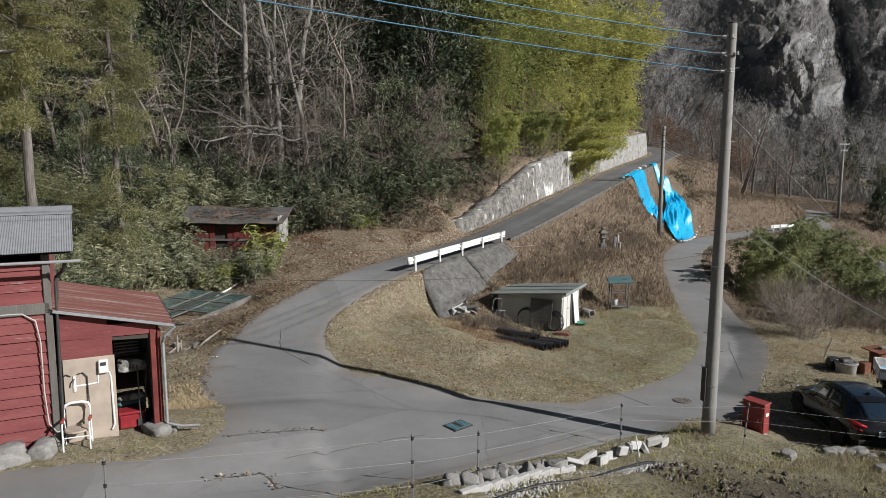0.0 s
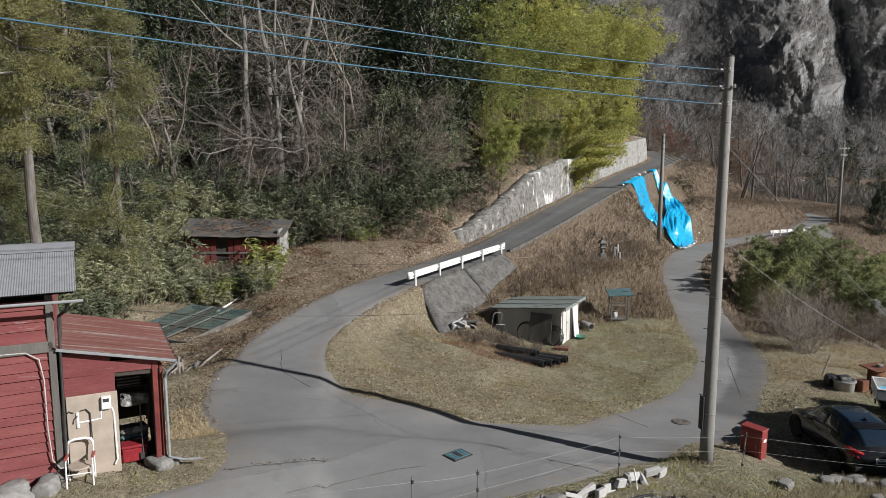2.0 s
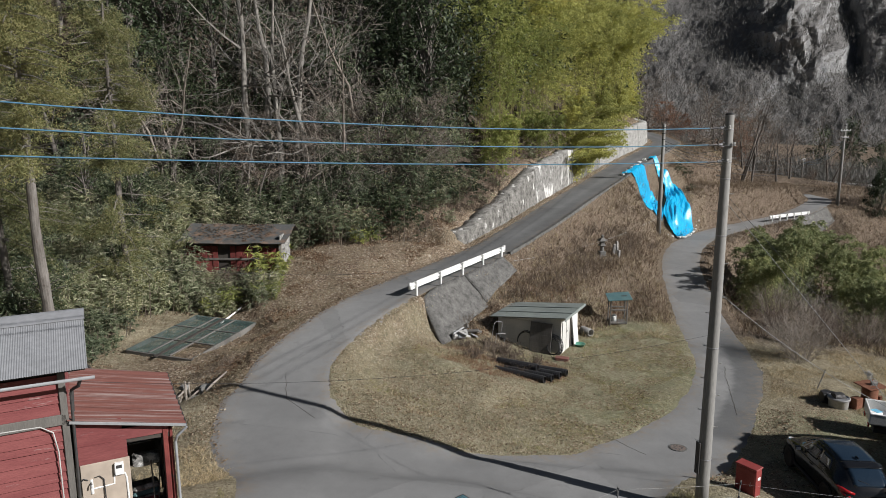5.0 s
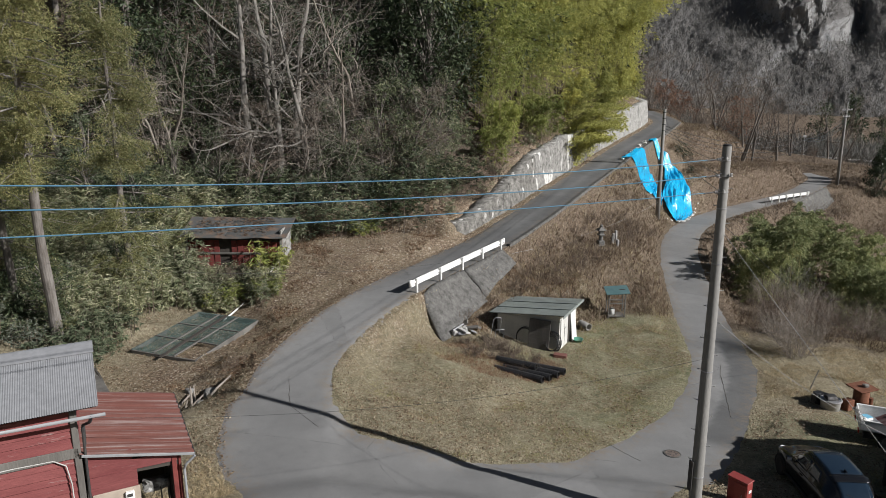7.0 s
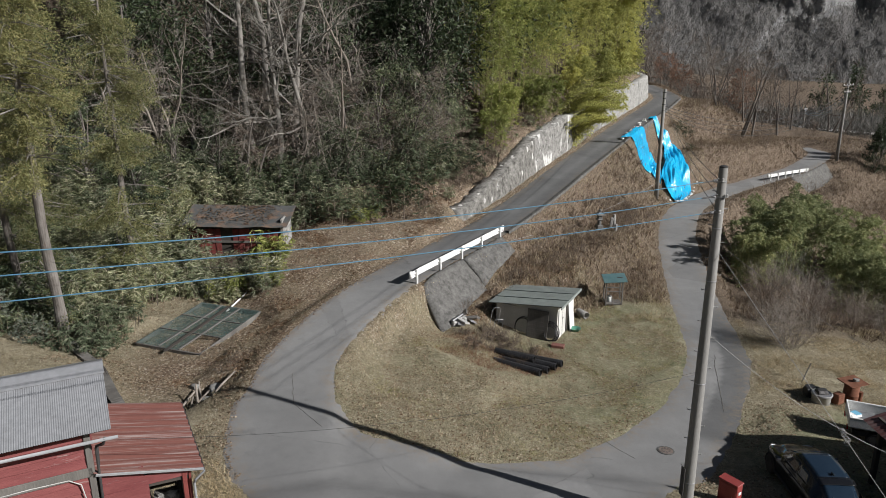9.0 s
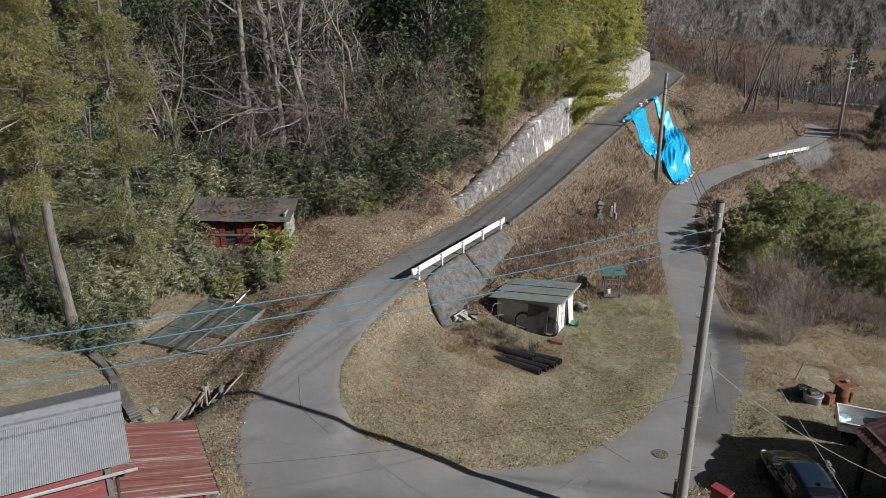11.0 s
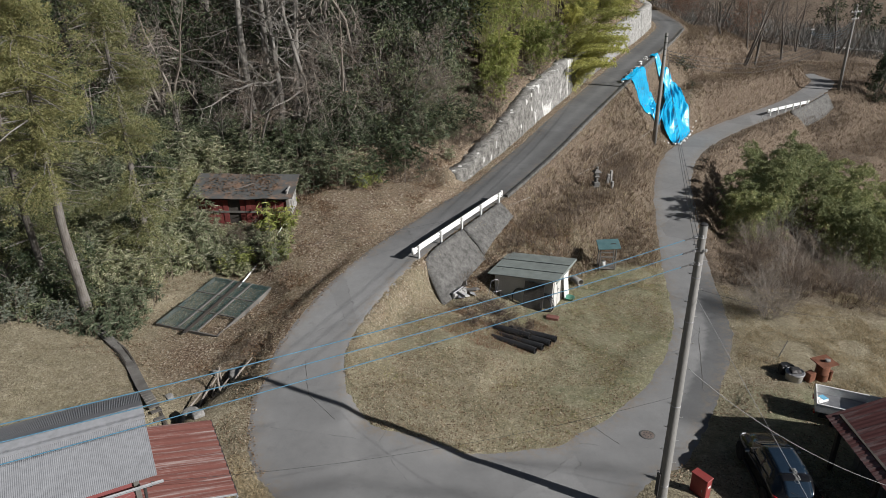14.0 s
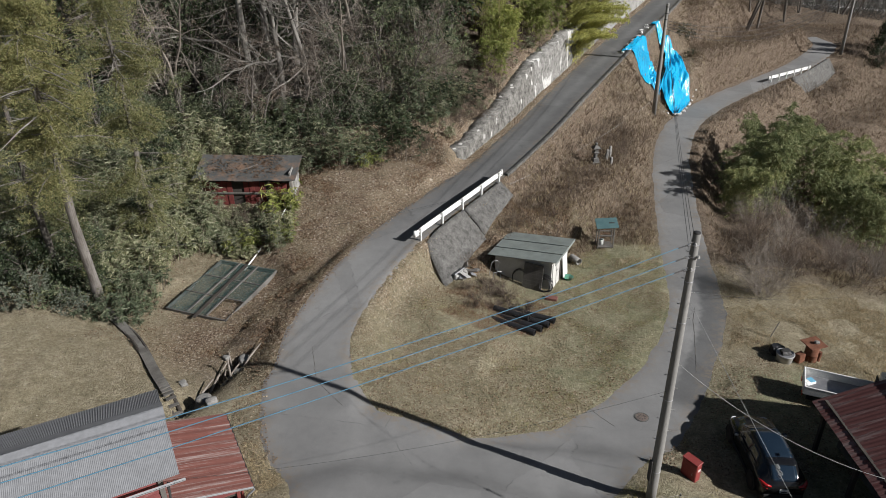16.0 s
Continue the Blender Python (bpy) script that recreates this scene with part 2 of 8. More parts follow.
M_TIN_BLUE = plain("blue-green painted sheet", (0.07, 0.14, 0.15), (0.11, 0.19, 0.19), 2, 25, 0.6, bump=0.1, stain=(0.16, 0.13, 0.1), stain_at=0.7)
M_SHED_ROOF = plain("pale green painted sheet", (0.24, 0.27, 0.25), (0.18, 0.2, 0.19), 1.5, 20, 0.55, bump=0.15, stain=(0.12, 0.11, 0.09), stain_at=0.62)
M_CREAM = plain("cream panel", (0.37, 0.31, 0.252), (0.41, 0.343, 0.278), 1.0, 3, 0.8, bump=0.05, stain=(0.31, 0.26, 0.21), stain_at=0.74)
M_STONE = plain("field stone", (0.20, 0.195, 0.185), (0.29, 0.28, 0.26), 3, 16, 0.92, bump=0.6, stain=(0.14, 0.12, 0.09), stain_at=0.6, depth=0.03)
M_BLOCK = plain("concrete block", (0.36, 0.355, 0.34), (0.46, 0.45, 0.43), 3, 30, 0.92, bump=0.4, stain=(0.22, 0.21, 0.19), stain_at=0.62)
M_SOIL = plain("dug soil", (0.05, 0.04, 0.033), (0.11, 0.09, 0.074), 3, 24, 0.95, bump=0.6)
M_BARK = plain("grey bark", (0.10, 0.088, 0.078), (0.17, 0.152, 0.135), 3, 22, 0.95, bump=0.7, stretch=(1, 1, 0.25), depth=0.02)
M_BARK_PALE = plain("pale bark", (0.17, 0.158, 0.142), (0.25, 0.235, 0.21), 3, 20, 0.95, bump=0.5, stretch=(1, 1, 0.3), stain=(0.12, 0.105, 0.09), stain_at=0.56)
M_TWIG_GREY = plain("grey twigs", (0.185, 0.158, 0.132), (0.29, 0.255, 0.22), 2, 20, 0.95, bump=0.2)
M_TWIG = plain("brown twigs", (0.11, 0.084, 0.064), (0.19, 0.15, 0.118), 2, 20, 0.95, bump=0.2)
M_CEDAR_BARK = plain("cedar bark", (0.13, 0.114, 0.1), (0.25, 0.23, 0.21), 2, 20, 0.95, bump=0.7, stretch=(2, 2, 0.2), stain=(0.13, 0.07, 0.05), stain_at=0.62, depth=0.02)
M_CULM = plain("bamboo culm", (0.2, 0.19, 0.075), (0.3, 0.26, 0.12), 2, 15, 0.6, bump=0.1)
M_LEAF_SASA = leafy("broad bamboo leaves", [(0.11, 0.135, 0.075), (0.195, 0.215, 0.125), (0.3, 0.31, 0.2), (0.5, 0.47, 0.36)], 0.4)
M_LEAF_MID = leafy("grey-green leaves", [(0.04, 0.056, 0.034), (0.085, 0.108, 0.064), (0.14, 0.165, 0.1), (0.23, 0.24, 0.165)], 0.3)
M_LEAF_RUSSET = leafy("russet winter leaves", [(0.17, 0.085, 0.055), (0.26, 0.13, 0.085), (0.33, 0.18, 0.12)], 0.35)
M_LEAF_BAMBOO = leafy("yellow-green bamboo leaves", [(0.24, 0.25, 0.08), (0.38, 0.38, 0.12), (0.52, 0.5, 0.18), (0.33, 0.35, 0.12)], 0.45)
M_LEAF_BAMBOO_GREEN = leafy("green bamboo leaves", [(0.13, 0.16, 0.045), (0.21, 0.245, 0.07), (0.3, 0.322, 0.105), (0.38, 0.375, 0.15)], 0.45)
M_LEAF_THICKET = leafy("grey-green thicket leaves", [(0.12, 0.145, 0.065), (0.19, 0.22, 0.1), (0.28, 0.3, 0.15), (0.4, 0.39, 0.22)], 0.45)
# evergreen tones, lowered further to stand in for shade in the forest's gaps
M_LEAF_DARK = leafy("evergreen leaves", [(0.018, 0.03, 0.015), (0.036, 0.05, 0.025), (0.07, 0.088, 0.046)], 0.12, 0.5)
M_LEAF_CEDAR = leafy("cedar foliage", [(0.1, 0.115, 0.05), (0.19, 0.195, 0.085), (0.31, 0.28, 0.14), (0.17, 0.19, 0.08)], 0.4)
M_LEAF_GREY = leafy("silvery shrub leaves", [(0.07, 0.085, 0.06), (0.12, 0.135, 0.105), (0.17, 0.18, 0.15)], 0.25, 0.5)
M_LEAF_DEAD = leafy("withered leaves", [(0.12, 0.07, 0.042), (0.2, 0.125, 0.08), (0.27, 0.18, 0.115)], 0.3)
M_STRAW = leafy("dry grass", [(0.24, 0.19, 0.12), (0.35, 0.29, 0.195), (0.46, 0.395, 0.28), (0.19, 0.15, 0.1)], 0.3)
M_STRAW_RED = leafy("red-brown dry weeds", [(0.13, 0.086, 0.06), (0.23, 0.155, 0.11), (0.36, 0.265, 0.195), (0.5, 0.4, 0.3)], 0.35)
M_RUST_WEED = leafy("rusty dead weeds", [(0.16, 0.075, 0.045), (0.28, 0.14, 0.085), (0.4, 0.25, 0.165), (0.5, 0.38, 0.27)], 0.35)
M_GRASS = leafy("short green grass", [(0.145, 0.155, 0.055), (0.23, 0.218, 0.095), (0.35, 0.315, 0.155)], 0.35)



# ---- the lie of the land: break lines (x, y, z) between which the ground runs ----
UPPER = [(-5.3, 20.5, 1.95), (-5.85, 24.8, 2.08), (-5.5, 27.65, 2.35), (-4.35, 31.1, 2.65), (-2.58, 35.05, 2.83), (0.0, 39.2, 3.0), (3.0, 43.4, 3.45),
         (6.6, 49, 4.35), (9.6, 54.5, 5.05), (13, 60.5, 5.8), (17, 67.5, 6.75), (21, 74.5, 7.5), (24.5, 81, 8.1), (26.3, 86, 8.5), (25.5, 93, 9.3)]
LOWER = [(7.8, 22.2, 0.65), (10.2, 25.9, 0.35), (12.8, 31, 0.2), (14.4, 38.5, 0.0), (16.3, 47, 0.2), (18.4, 54.5, 0.4), (21.8, 61.5, 0.6),
         (27.5, 68.5, 0.5), (34, 75.3, 0.25), (40.2, 81.6, 0.1), (45.6, 87.2, 0.5), (48.4, 91.5, 0.8), (47.6, 96.0, 1.1), (44.0, 99.0, 1.5)]
FIELD = [[(-30, 2, 5), (-3, 7.5, 3.2), (2.2, 12.3, 2.55), (5, 13.8, 2.2), (8.3, 16.3, 1.55), (11.5, 16.5, 1.35)],
         [(-30, -14, 7), (0, -6, 4.2), (8, 6, 2.8), (20, 4, 1.8)]]
FRONT = [[(-13, 13.2, 2.9), (-7.5, 14.2, 2.75), (-5.5, 15.2, 2.6), (-3.2, 17.2, 2.2), (0.4, 16.75, 2.09), (3.65, 15.6, 2.05), (6.6, 17.5, 1.62)],
         [(-2, 21.8, 1.76), (0, 20.8, 1.62), (2, 19.8, 1.46), (4, 18.8, 1.41), (5.3, 18.2, 1.38)],
         [(-6.8, 21, 2.05), (-0.8, 19.9, 1.58), (4.2, 21.6, 0.85), (7.75, 22.66, 0.6)]]
YARD = [[(10.0, 18.4, 0.9), (12.6, 18.0, 0.85), (12.5, 21.5, 0.75), (14, 24, 0.6), (15.3, 26.5, 0.3)],
        [(15.3, 28.5, 0.3), (17.7, 31.8, 0.05), (19.6, 30.7, -0.2), (25, 27, -0.8), (34, 18, -1.5)]]
SINK = [[(18.5, 40, -0.7), (22.5, 50, -1.5), (26, 57, -2.2), (36, 67, -2.6), (50, 79, -3)],
        [(26, 43, -3), (31, 47, -5), (45, 60, -8), (75, 88, -11)]]
NORTH_YARD = [[(-9, 25.6, 1.7), (-10.5, 25.8, 1.3), (-13.5, 29.5, 1.35), (-9.8, 31.7, 1.5), (-13.5, 34.4, 1.7), (-17, 33, 1.9)],
              [(-8.5, 20, 1.9), (-12, 21.5, 2.1), (-15.4, 24.5, 2.4), (-28, 26, 3.4)]]
LEAFY = [[(-7.2, 33.2, 2.2), (-7, 36.3, 2.75), (-6, 38.4, 3.4), (-5.9, 42.3, 3.95), (-3.2, 43.0, 3.8), (-1.0, 43.2, 3.7)],
         [(-9.2, 43.2, 3.5), (-12, 40.5, 3.0), (-15, 39, 2.7)]]
HILL = [[(-36, 42, 5.5), (-20, 42.5, 5), (-14, 44.8, 5), (-6, 46.2, 5.6), (-1.2, 46.8, 6)],
        [(-70, 75, 27), (-20, 66, 21), (-2, 64, 19), (6, 66, 17.5), (12, 78, 17), (15, 96, 17)],
        [(-90, 135, 62), (-8, 125, 52), (6, 145, 44)],
        [(-0.3, 45.2, 5.2), (4, 51.5, 7.6), (8.2, 58.5, 9.2), (14, 69, 10.3), (20, 80, 11.8), (22.5, 87, 13)]]
BANK = [[(4.8, 40.1, 1.6), (7.2, 41.5, 1.9), (10.7, 47.4, 2.1), (13.6, 53.1, 2.2)],
        [(20, 66.5, 3.0), (26, 74, 4.4), (35, 82, 3.5), (41, 90, 2.9), (52, 99, 1.6)],
        [(27.5, 80, 7.8), (32, 90, 7.6), (45, 106, 2.6)],
        [(20.2, 63.9, 1.1), (20.6, 65.5, 2.3), (21.0, 67.3, 3.6), (21.3, 69.0, 4.8)], [(23.0, 66.9, 1.6), (23.1, 68.6, 3.1), (22.9, 70.4, 4.8)],
        [(21.6, 70.6, 5.9), (23.6, 74.2, 6.5)]]
ISLE = [[(1.2, 27.4, 1.2), (2.6, 28.6, 0.8), (4.0, 29.6, 0.42), (5.0, 31.2, 0.2)], [(0.4, 30.2, 1.15), (2.6, 31.4, 0.6)],
        [(-1.3, 29.6, 1.6), (1.3, 23.9, 1.15), (5.4, 27.4, 0.28), (9, 32, 0.08)],
        [(0.6, 32.8, 0.8), (4.5, 33.6, 0.1), (9, 37.5, 0.1), (11.4, 42, 0.3)]]
FAR = [[(66, 128, -1), (110, 186, -8), (170, 260, -5)], [(130, 90, -25), (190, 160, -30)], [(60, -40, -4), (200, 0, -25)], [(-200, 60, 60), (-150, 250, 110), (-40, 260, 70)], [(40, 170, 4), (60, 260, -10), (30, 300, -5)]]
LINES = [UPPER, LOWER, *FIELD, *FRONT, *YARD, *SINK, *NORTH_YARD, *LEAFY, *HILL, *BANK, *ISLE, *FAR]
HALF = 1.5


def near_line(line, x, y):
    """Distance (left of the line positive), height of the nearest point and how far along it lies, for arrays x and y."""
    p = np.array(line, float)
    a, v = p[:-1], p[1:] - p[:-1]
    n = np.hypot(v[:, 0], v[:, 1])
    run = np.concatenate([[0.0], np.cumsum(n)[:-1]])
    out = [np.empty(x.size) for _ in range(4)]
    xs, ys = x.ravel(), y.ravel()
    for k in range(0, x.size, 4000):
        dx, dy = xs[None, k:k + 4000] - a[:, :1], ys[None, k:k + 4000] - a[:, 1:2]
        u = np.clip((dx * v[:, :1] + dy * v[:, 1:2]) / (n * n)[:, None], 0, 1)
        d = (dx - u * v[:, :1]) ** 2 + (dy - u * v[:, 1:2]) ** 2
        i = np.argmin(d, 0)
        j = np.arange(d.shape[1])
        t = u[i, j]
        for o, w in zip(out, (np.sqrt(d[i, j]), a[i, 2] + t * v[i, 2], run[i] + t * n[i], np.sign(v[i, 0] * dy[i, j] - v[i, 1] * dx[i, j]))):
            o[k:k + 4000] = w
    return tuple(o.reshape(x.shape) for o in out)


def smooth(a, b, v):
    u = np.clip((v - a) / (b - a), 0, 1)
    return u * u * (3 - 2 * u)


def round_line(line, steps=6):
    """A Catmull-Rom curve through the points of a line."""
    p = [Vector(q) for q in line]
    p = [2 * p[0] - p[1], *p, 2 * p[-1] - p[-2]]
    out = []
    for a, b, c, d in zip(p, p[1:], p[2:], p[3:]):
        for k in range(steps):
            t = k / steps
            out.append(tuple(0.5 * (2 * b + (c - a) * t + (2 * a - 5 * b + 4 * c - d) * t * t + (3 * b - a - 3 * c + d) * t ** 3)))
    return out + [tuple(p[-2])]


UP, LOW = round_line(UPPER), round_line(LOWER)
JUNCTION = [(-7.0, 21.2), (-7.5, 23.4), (-4.9, 26.2), (-4.3, 24.2), (-2.8, 21.9), (0.6, 20.6), (4.2, 21.7), (8.8, 25.6), (11.2, 25.4), (9.0, 21.9), (6.9, 19.2),
            (5.5, 17.6), (3.6, 15.9), (0.6, 14.2), (-3, 11.3), (-9.5, 9.3), (-16, 8.2), (-24, 7.6), (-24, 10.6), (-15, 11.6), (-8.6, 12.7), (-5.8, 13.6), (-4.8, 14.5), (-4.75, 15.6), (-5.3, 17.2), (-6.3, 19.4)]


def in_polygon(poly, x, y):
    """Signed distance to a polygon, inside negative."""
    d, inside = np.full(x.shape, 1e9), np.zeros(x.shape, bool)
    for (ax, ay), (bx, by) in zip(poly, poly[1:] + poly[:1]):
        dx, dy = bx - ax, by - ay
        u = np.clip(((x - ax) * dx + (y - ay) * dy) / (dx * dx + dy * dy), 0, 1)
        d = np.minimum(d, np.hypot(x - ax - u * dx, y - ay - u * dy))
        if ay != by:
            inside ^= ((ay > y) != (by > y)) & (x < ax + (y - ay) / (by - ay) * dx)
    return np.where(inside, -d, d)


def smooth_min(a, b, k):
    h = np.clip(0.5 + 0.5 * (b - a) / k, 0, 1)
    return b + (a - b) * h - k * h * (1 - h)


def asphalt(x, y):
    """Signed distance to the edge of the asphalt."""
    u, _, _, _ = near_line(UP, x, y)
    w, _, _, _ = near_line(LOW, x, y)
    j = in_polygon(JUNCTION, x, y)
    return smooth_min(smooth_min(u - HALF, j, 1.0), w - HALF + 0.1, 1.0)


WALL_FROM, WALL_TO = 24.4, 82.0
LOW_FACE = (64.5, 75.5)


def land(x, y):
    """Height of the ground."""
    x, y = np.asarray(x, float), np.asarray(y, float)
    top, low = np.zeros(x.shape), np.zeros(x.shape)
    for line in LINES:
        d, z, _, _ = near_line(line, x, y)
        w = 1 / (d * d + 0.15) ** 1.6
        top, low = top + w * z, low + w
    z = top / low
    d, zu, s, side = near_line(UP, x, y)
    # the hill behind the retaining wall stands up from its top
    walled = smooth(WALL_FROM - 0.5, WALL_FROM + 1, s) * (1 - smooth(WALL_TO - 2, WALL_TO + 2, s)) * (side > 0)
    crest = zu + wall_height(s) + np.clip(d - 3.2, 0, 60) * 0.55
    z = z + walled * (1 - smooth(2.95, 3.3, d)) * (zu - z)
    up = walled * smooth(2.95, 3.3, d) * (1 - smooth(5, 16, d))
    z = z + up * (crest - z)
    # below the guard rail the ground runs under a sloping concrete face
    rail = smooth(13.2, 15.8, s) * (1 - smooth(23.0, 24.2, s)) * (side < 0)
    foot = face_foot(s)
    slope = zu - 0.05 + (foot - zu) * np.clip((d - 1.6) / 1.5, 0, 1)
    z = z + rail * smooth(1.55, 1.7, d) * (1 - smooth(3.2, 5.0, d)) * (slope - z)
    hold = (1 - smooth(HALF, HALF + 1.0, d)) * np.where(s > 1.0, 1, 0.4)
    hold = np.where(side > 0, hold, (1 - smooth(HALF, HALF + 0.8, d)) * np.where(s > 1.0, 1, 0.4))
    z = z + hold * (zu - z)
    d, zl, s, side = near_line(LOW, x, y)
    z = z + (1 - smooth(HALF, HALF + 1.2, d)) * np.where(s > 1.5, 1, 0.4) * (zl - z)
    # below the second guard rail the ground drops at a low concrete face
    drop = smooth(LOW_FACE[0] - 1.5, LOW_FACE[0] + 0.5, s) * (1 - smooth(LOW_FACE[1] - 0.5, LOW_FACE[1] + 1.5, s)) * (side < 0)
    z = z + drop * smooth(1.55, 1.75, d) * (1 - smooth(4.5, 8.0, d)) * (zl - 1.9 * smooth(1.6, 2.7, d) - z)
    # the dry ditch beside the house
    u = np.clip((y - 21.8) / 4.2, 0, 1)
    z = z - 0.95 * np.exp(-((x - (-10.5 + 1.4 * u)) / 0.45) ** 2) * smooth(21.0, 22.2, y) * (1 - smooth(25.2, 26.4, y))
    return z


def face_foot(s):
    return 0.85 + 0.16 * (s - 15)


def wall_height(s):
    return 0.9 + 1.9 * smooth(24.8, 40, s) - 0.3 * smooth(46, 66, s) - 0.4 * smooth(66, 82, s)


# ---- building blocks ----
class Geo:
    """Vertices and faces of one mesh."""

    def __init__(self):
        self.v, self.f = [], []

    def add(self, verts, faces, m=None):
        k = len(self.v)
        self.v += [tuple(m @ Vector(p)) for p in verts] if m else [tuple(p) for p in verts]
        self.f += [tuple(k + i for i in f) for f in faces]
        return self

    def box(self, size, m=None, bevel=0.01):
        """A box with chamfered edges, centred on its base."""
        x, y, z = size[0] / 2, size[1] / 2, size[2]
        b = min(bevel, x * 0.45, y * 0.45, z * 0.45)
        v, at = [], {}
        for sx in (-1, 1):
            for sy in (-1, 1):
                for sz in (0, 1):
                    for ax in range(3):
                        p = [sx * (x - b), sy * (y - b), z - b if sz else b]
                        p[ax] = (sx * x, sy * y, z if sz else 0)[ax]
                        at[sx, sy, sz, ax] = len(v)
                        v.append(p)
        f = []
        for s in (-1, 1):
            f.append([at[s, a, c, 0] for a, c in ((-1, 0), (1, 0), (1, 1), (-1, 1))][::s])
            f.append([at[a, s, c, 1] for a, c in ((-1, 0), (-1, 1), (1, 1), (1, 0))][::s])
            q = (s + 1) // 2
            f.append([at[a, c, q, 2] for a, c in ((-1, -1), (1, -1), (1, 1), (-1, 1))][::s])
        for a in (-1, 1):
            for c in (-1, 1):
                q, r = (a + 1) // 2, (c + 1) // 2
                f.append([at[a, c, 0, 0], at[a, c, 1, 0], at[a, c, 1, 1], at[a, c, 0, 1]])
                f.append([at[a, -1, r, 0], at[a, 1, r, 0], at[a, 1, r, 2], at[a, -1, r, 2]])
                f.append([at[-1, a, r, 1], at[1, a, r, 1], at[1, a, r, 2], at[-1, a, r, 2]])
                for e in (0, 1):
                    f.append([at[a, c, e, 0], at[a, c, e, 1], at[a, c, e, 2]])
        return self.add(v, f, m)

    def tube(self, points, radii, sides=8, cap=True):
        """A pipe along points; radii is one number or one for each point."""
        pts = [Vector(p) for p in points]
        if not hasattr(radii, "__len__"):
            radii = [radii] * len(pts)
        k, n = len(self.v), len(pts)
        side = None
        for i, p in enumerate(pts):
            d = (pts[min(i + 1, n - 1)] - pts[max(i - 1, 0)])
            d = d.normalized() if d.length > 1e-9 else Vector((0, 0, 1))
            if side is None:
                side = d.orthogonal().normalized()
            side = (side - d * side.dot(d))
            side = side.normalized() if side.length > 1e-6 else d.orthogonal().normalized()
            up = d.cross(side)
            for j in range(sides):
                a = 2 * math.pi * j / sides
                self.v.append(tuple(p + (side * math.cos(a) + up * math.sin(a)) * radii[i]))
        for i in range(n - 1):
            for j in range(sides):
                a, b = k + i * sides + j, k + i * sides + (j + 1) % sides
                self.f.append((a, b, b + sides, a + sides))
        if cap:
            self.f.append(tuple(k + j for j in reversed(range(sides))))
            self.f.append(tuple(k + (n - 1) * sides + j for j in range(sides)))
        return self

    def lathe(self, profile, m=None, sides=24):
        """Turns (radius, height) pairs about the z axis."""
        v, f = [], []
        for r, h in profile:
            v += [(r * math.cos(2 * math.pi * j / sides), r * math.sin(2 * math.pi * j / sides), h) for j in range(sides)]
        for i in range(len(profile) - 1):
            for j in range(sides):
                a, b = i * sides + j, i * sides + (j + 1) % sides
                f.append((a, b, b + sides, a + sides))
        f.append(tuple(reversed(range(sides))))
        f.append(tuple((len(profile) - 1) * sides + j for j in range(sides)))
        return self.add(v, f, m)

    def sheet(self, rows, thick=None):
        """A grid of points, row by row; with a thickness it becomes a closed slab, thickened along its normals' mean."""
        r, c = len(rows), len(rows[0])
        k = len(self.v)
        flat = [Vector(p) for row in rows for p in row]
        self.v += [tuple(p) for p in flat]
        quads = [(i * c + j, i * c + j + 1, (i + 1) * c + j + 1, (i + 1) * c + j) for i in range(r - 1) for j in range(c - 1)]
        self.f += [tuple(k + q for q in f) for f in quads]
        if thick:
            n = (flat[c - 1] - flat[0]).cross(flat[(r - 1) * c] - flat[0]).normalized()
            o = len(self.v)
            self.v += [tuple(p - n * thick) for p in flat]
            self.f += [tuple(o + q for q in reversed(f)) for f in quads]
            rim = [j for j in range(c)] + [i * c + c - 1 for i in range(1, r)] + [(r - 1) * c + j for j in range(c - 2, -1, -1)] + [i * c for i in range(r - 2, 0, -1)]
            for a, b in zip(rim, rim[1:] + rim[:1]):
                self.f.append((k + b, k + a, o + a, o + b))
        return self

    def mesh(self, name, material, flat=True):
        me = bpy.data.meshes.new(name)
        me.from_pydata(self.v, [], self.f)
        me.materials.append(material)
        if not flat:
            me.polygons.foreach_set("use_smooth", [True] * len(me.polygons))
        me.update()
        return me


def part(name, geo, material, parent=None, label="", flat=True, kind=""):
    ob = new(name, geo.mesh(name, material, flat))
    if parent:
        ob.parent = parent
    if label:
        ob["label"] = label
    if kind:
        ob["kind"] = kind
    return ob


def thing(name, m, label, category, group="", kind=""):
    """The empty at a thing's base that carries its parts."""
    ob = new(name)
    ob.matrix_world = m
    ob.empty_display_size = 0.2
    return tagged(ob, label, category, group, kind)


def shape(name, geo, material, label, category, group="", kind="", flat=True, m=None):
    """A thing that is a single mesh."""
    ob = part(name, geo, material, None, "", flat)
    if m:
        ob.matrix_world = m
    return tagged(ob, label, category, group, kind)


def level(x, y):
    return float(land(np.array([x]), np.array([y]))[0])


def levels(xs, ys):
    return land(np.array(xs, float), np.array(ys, float)).tolist()


def speck(r):
    """A rough stone of radius about 1, flattened at will by its pose."""
    bm = bmesh.new()
    bmesh.ops.create_icosphere(bm, subdivisions=3, radius=1)
    off = Vector((r.uniform(0, 50), r.uniform(0, 50), r.uniform(0, 50)))
    for v in bm.verts:
        v.co *= 1 + 0.5 * noise.noise(v.co * 1.0 + off) + 0.3 * (0.4 - abs(noise.noise(v.co * 2.2 + off))) + 0.1 * noise.noise(v.co * 5 + off)
        for ax in range(3):
            v.co[ax] = max(-0.78, min(0.78, v.co[ax]))
    g = Geo()
    bm.verts.index_update()
    g.add([v.co for v in bm.verts], [[v.index for v in f.verts] for f in bm.faces])
    bm.free()
    return g


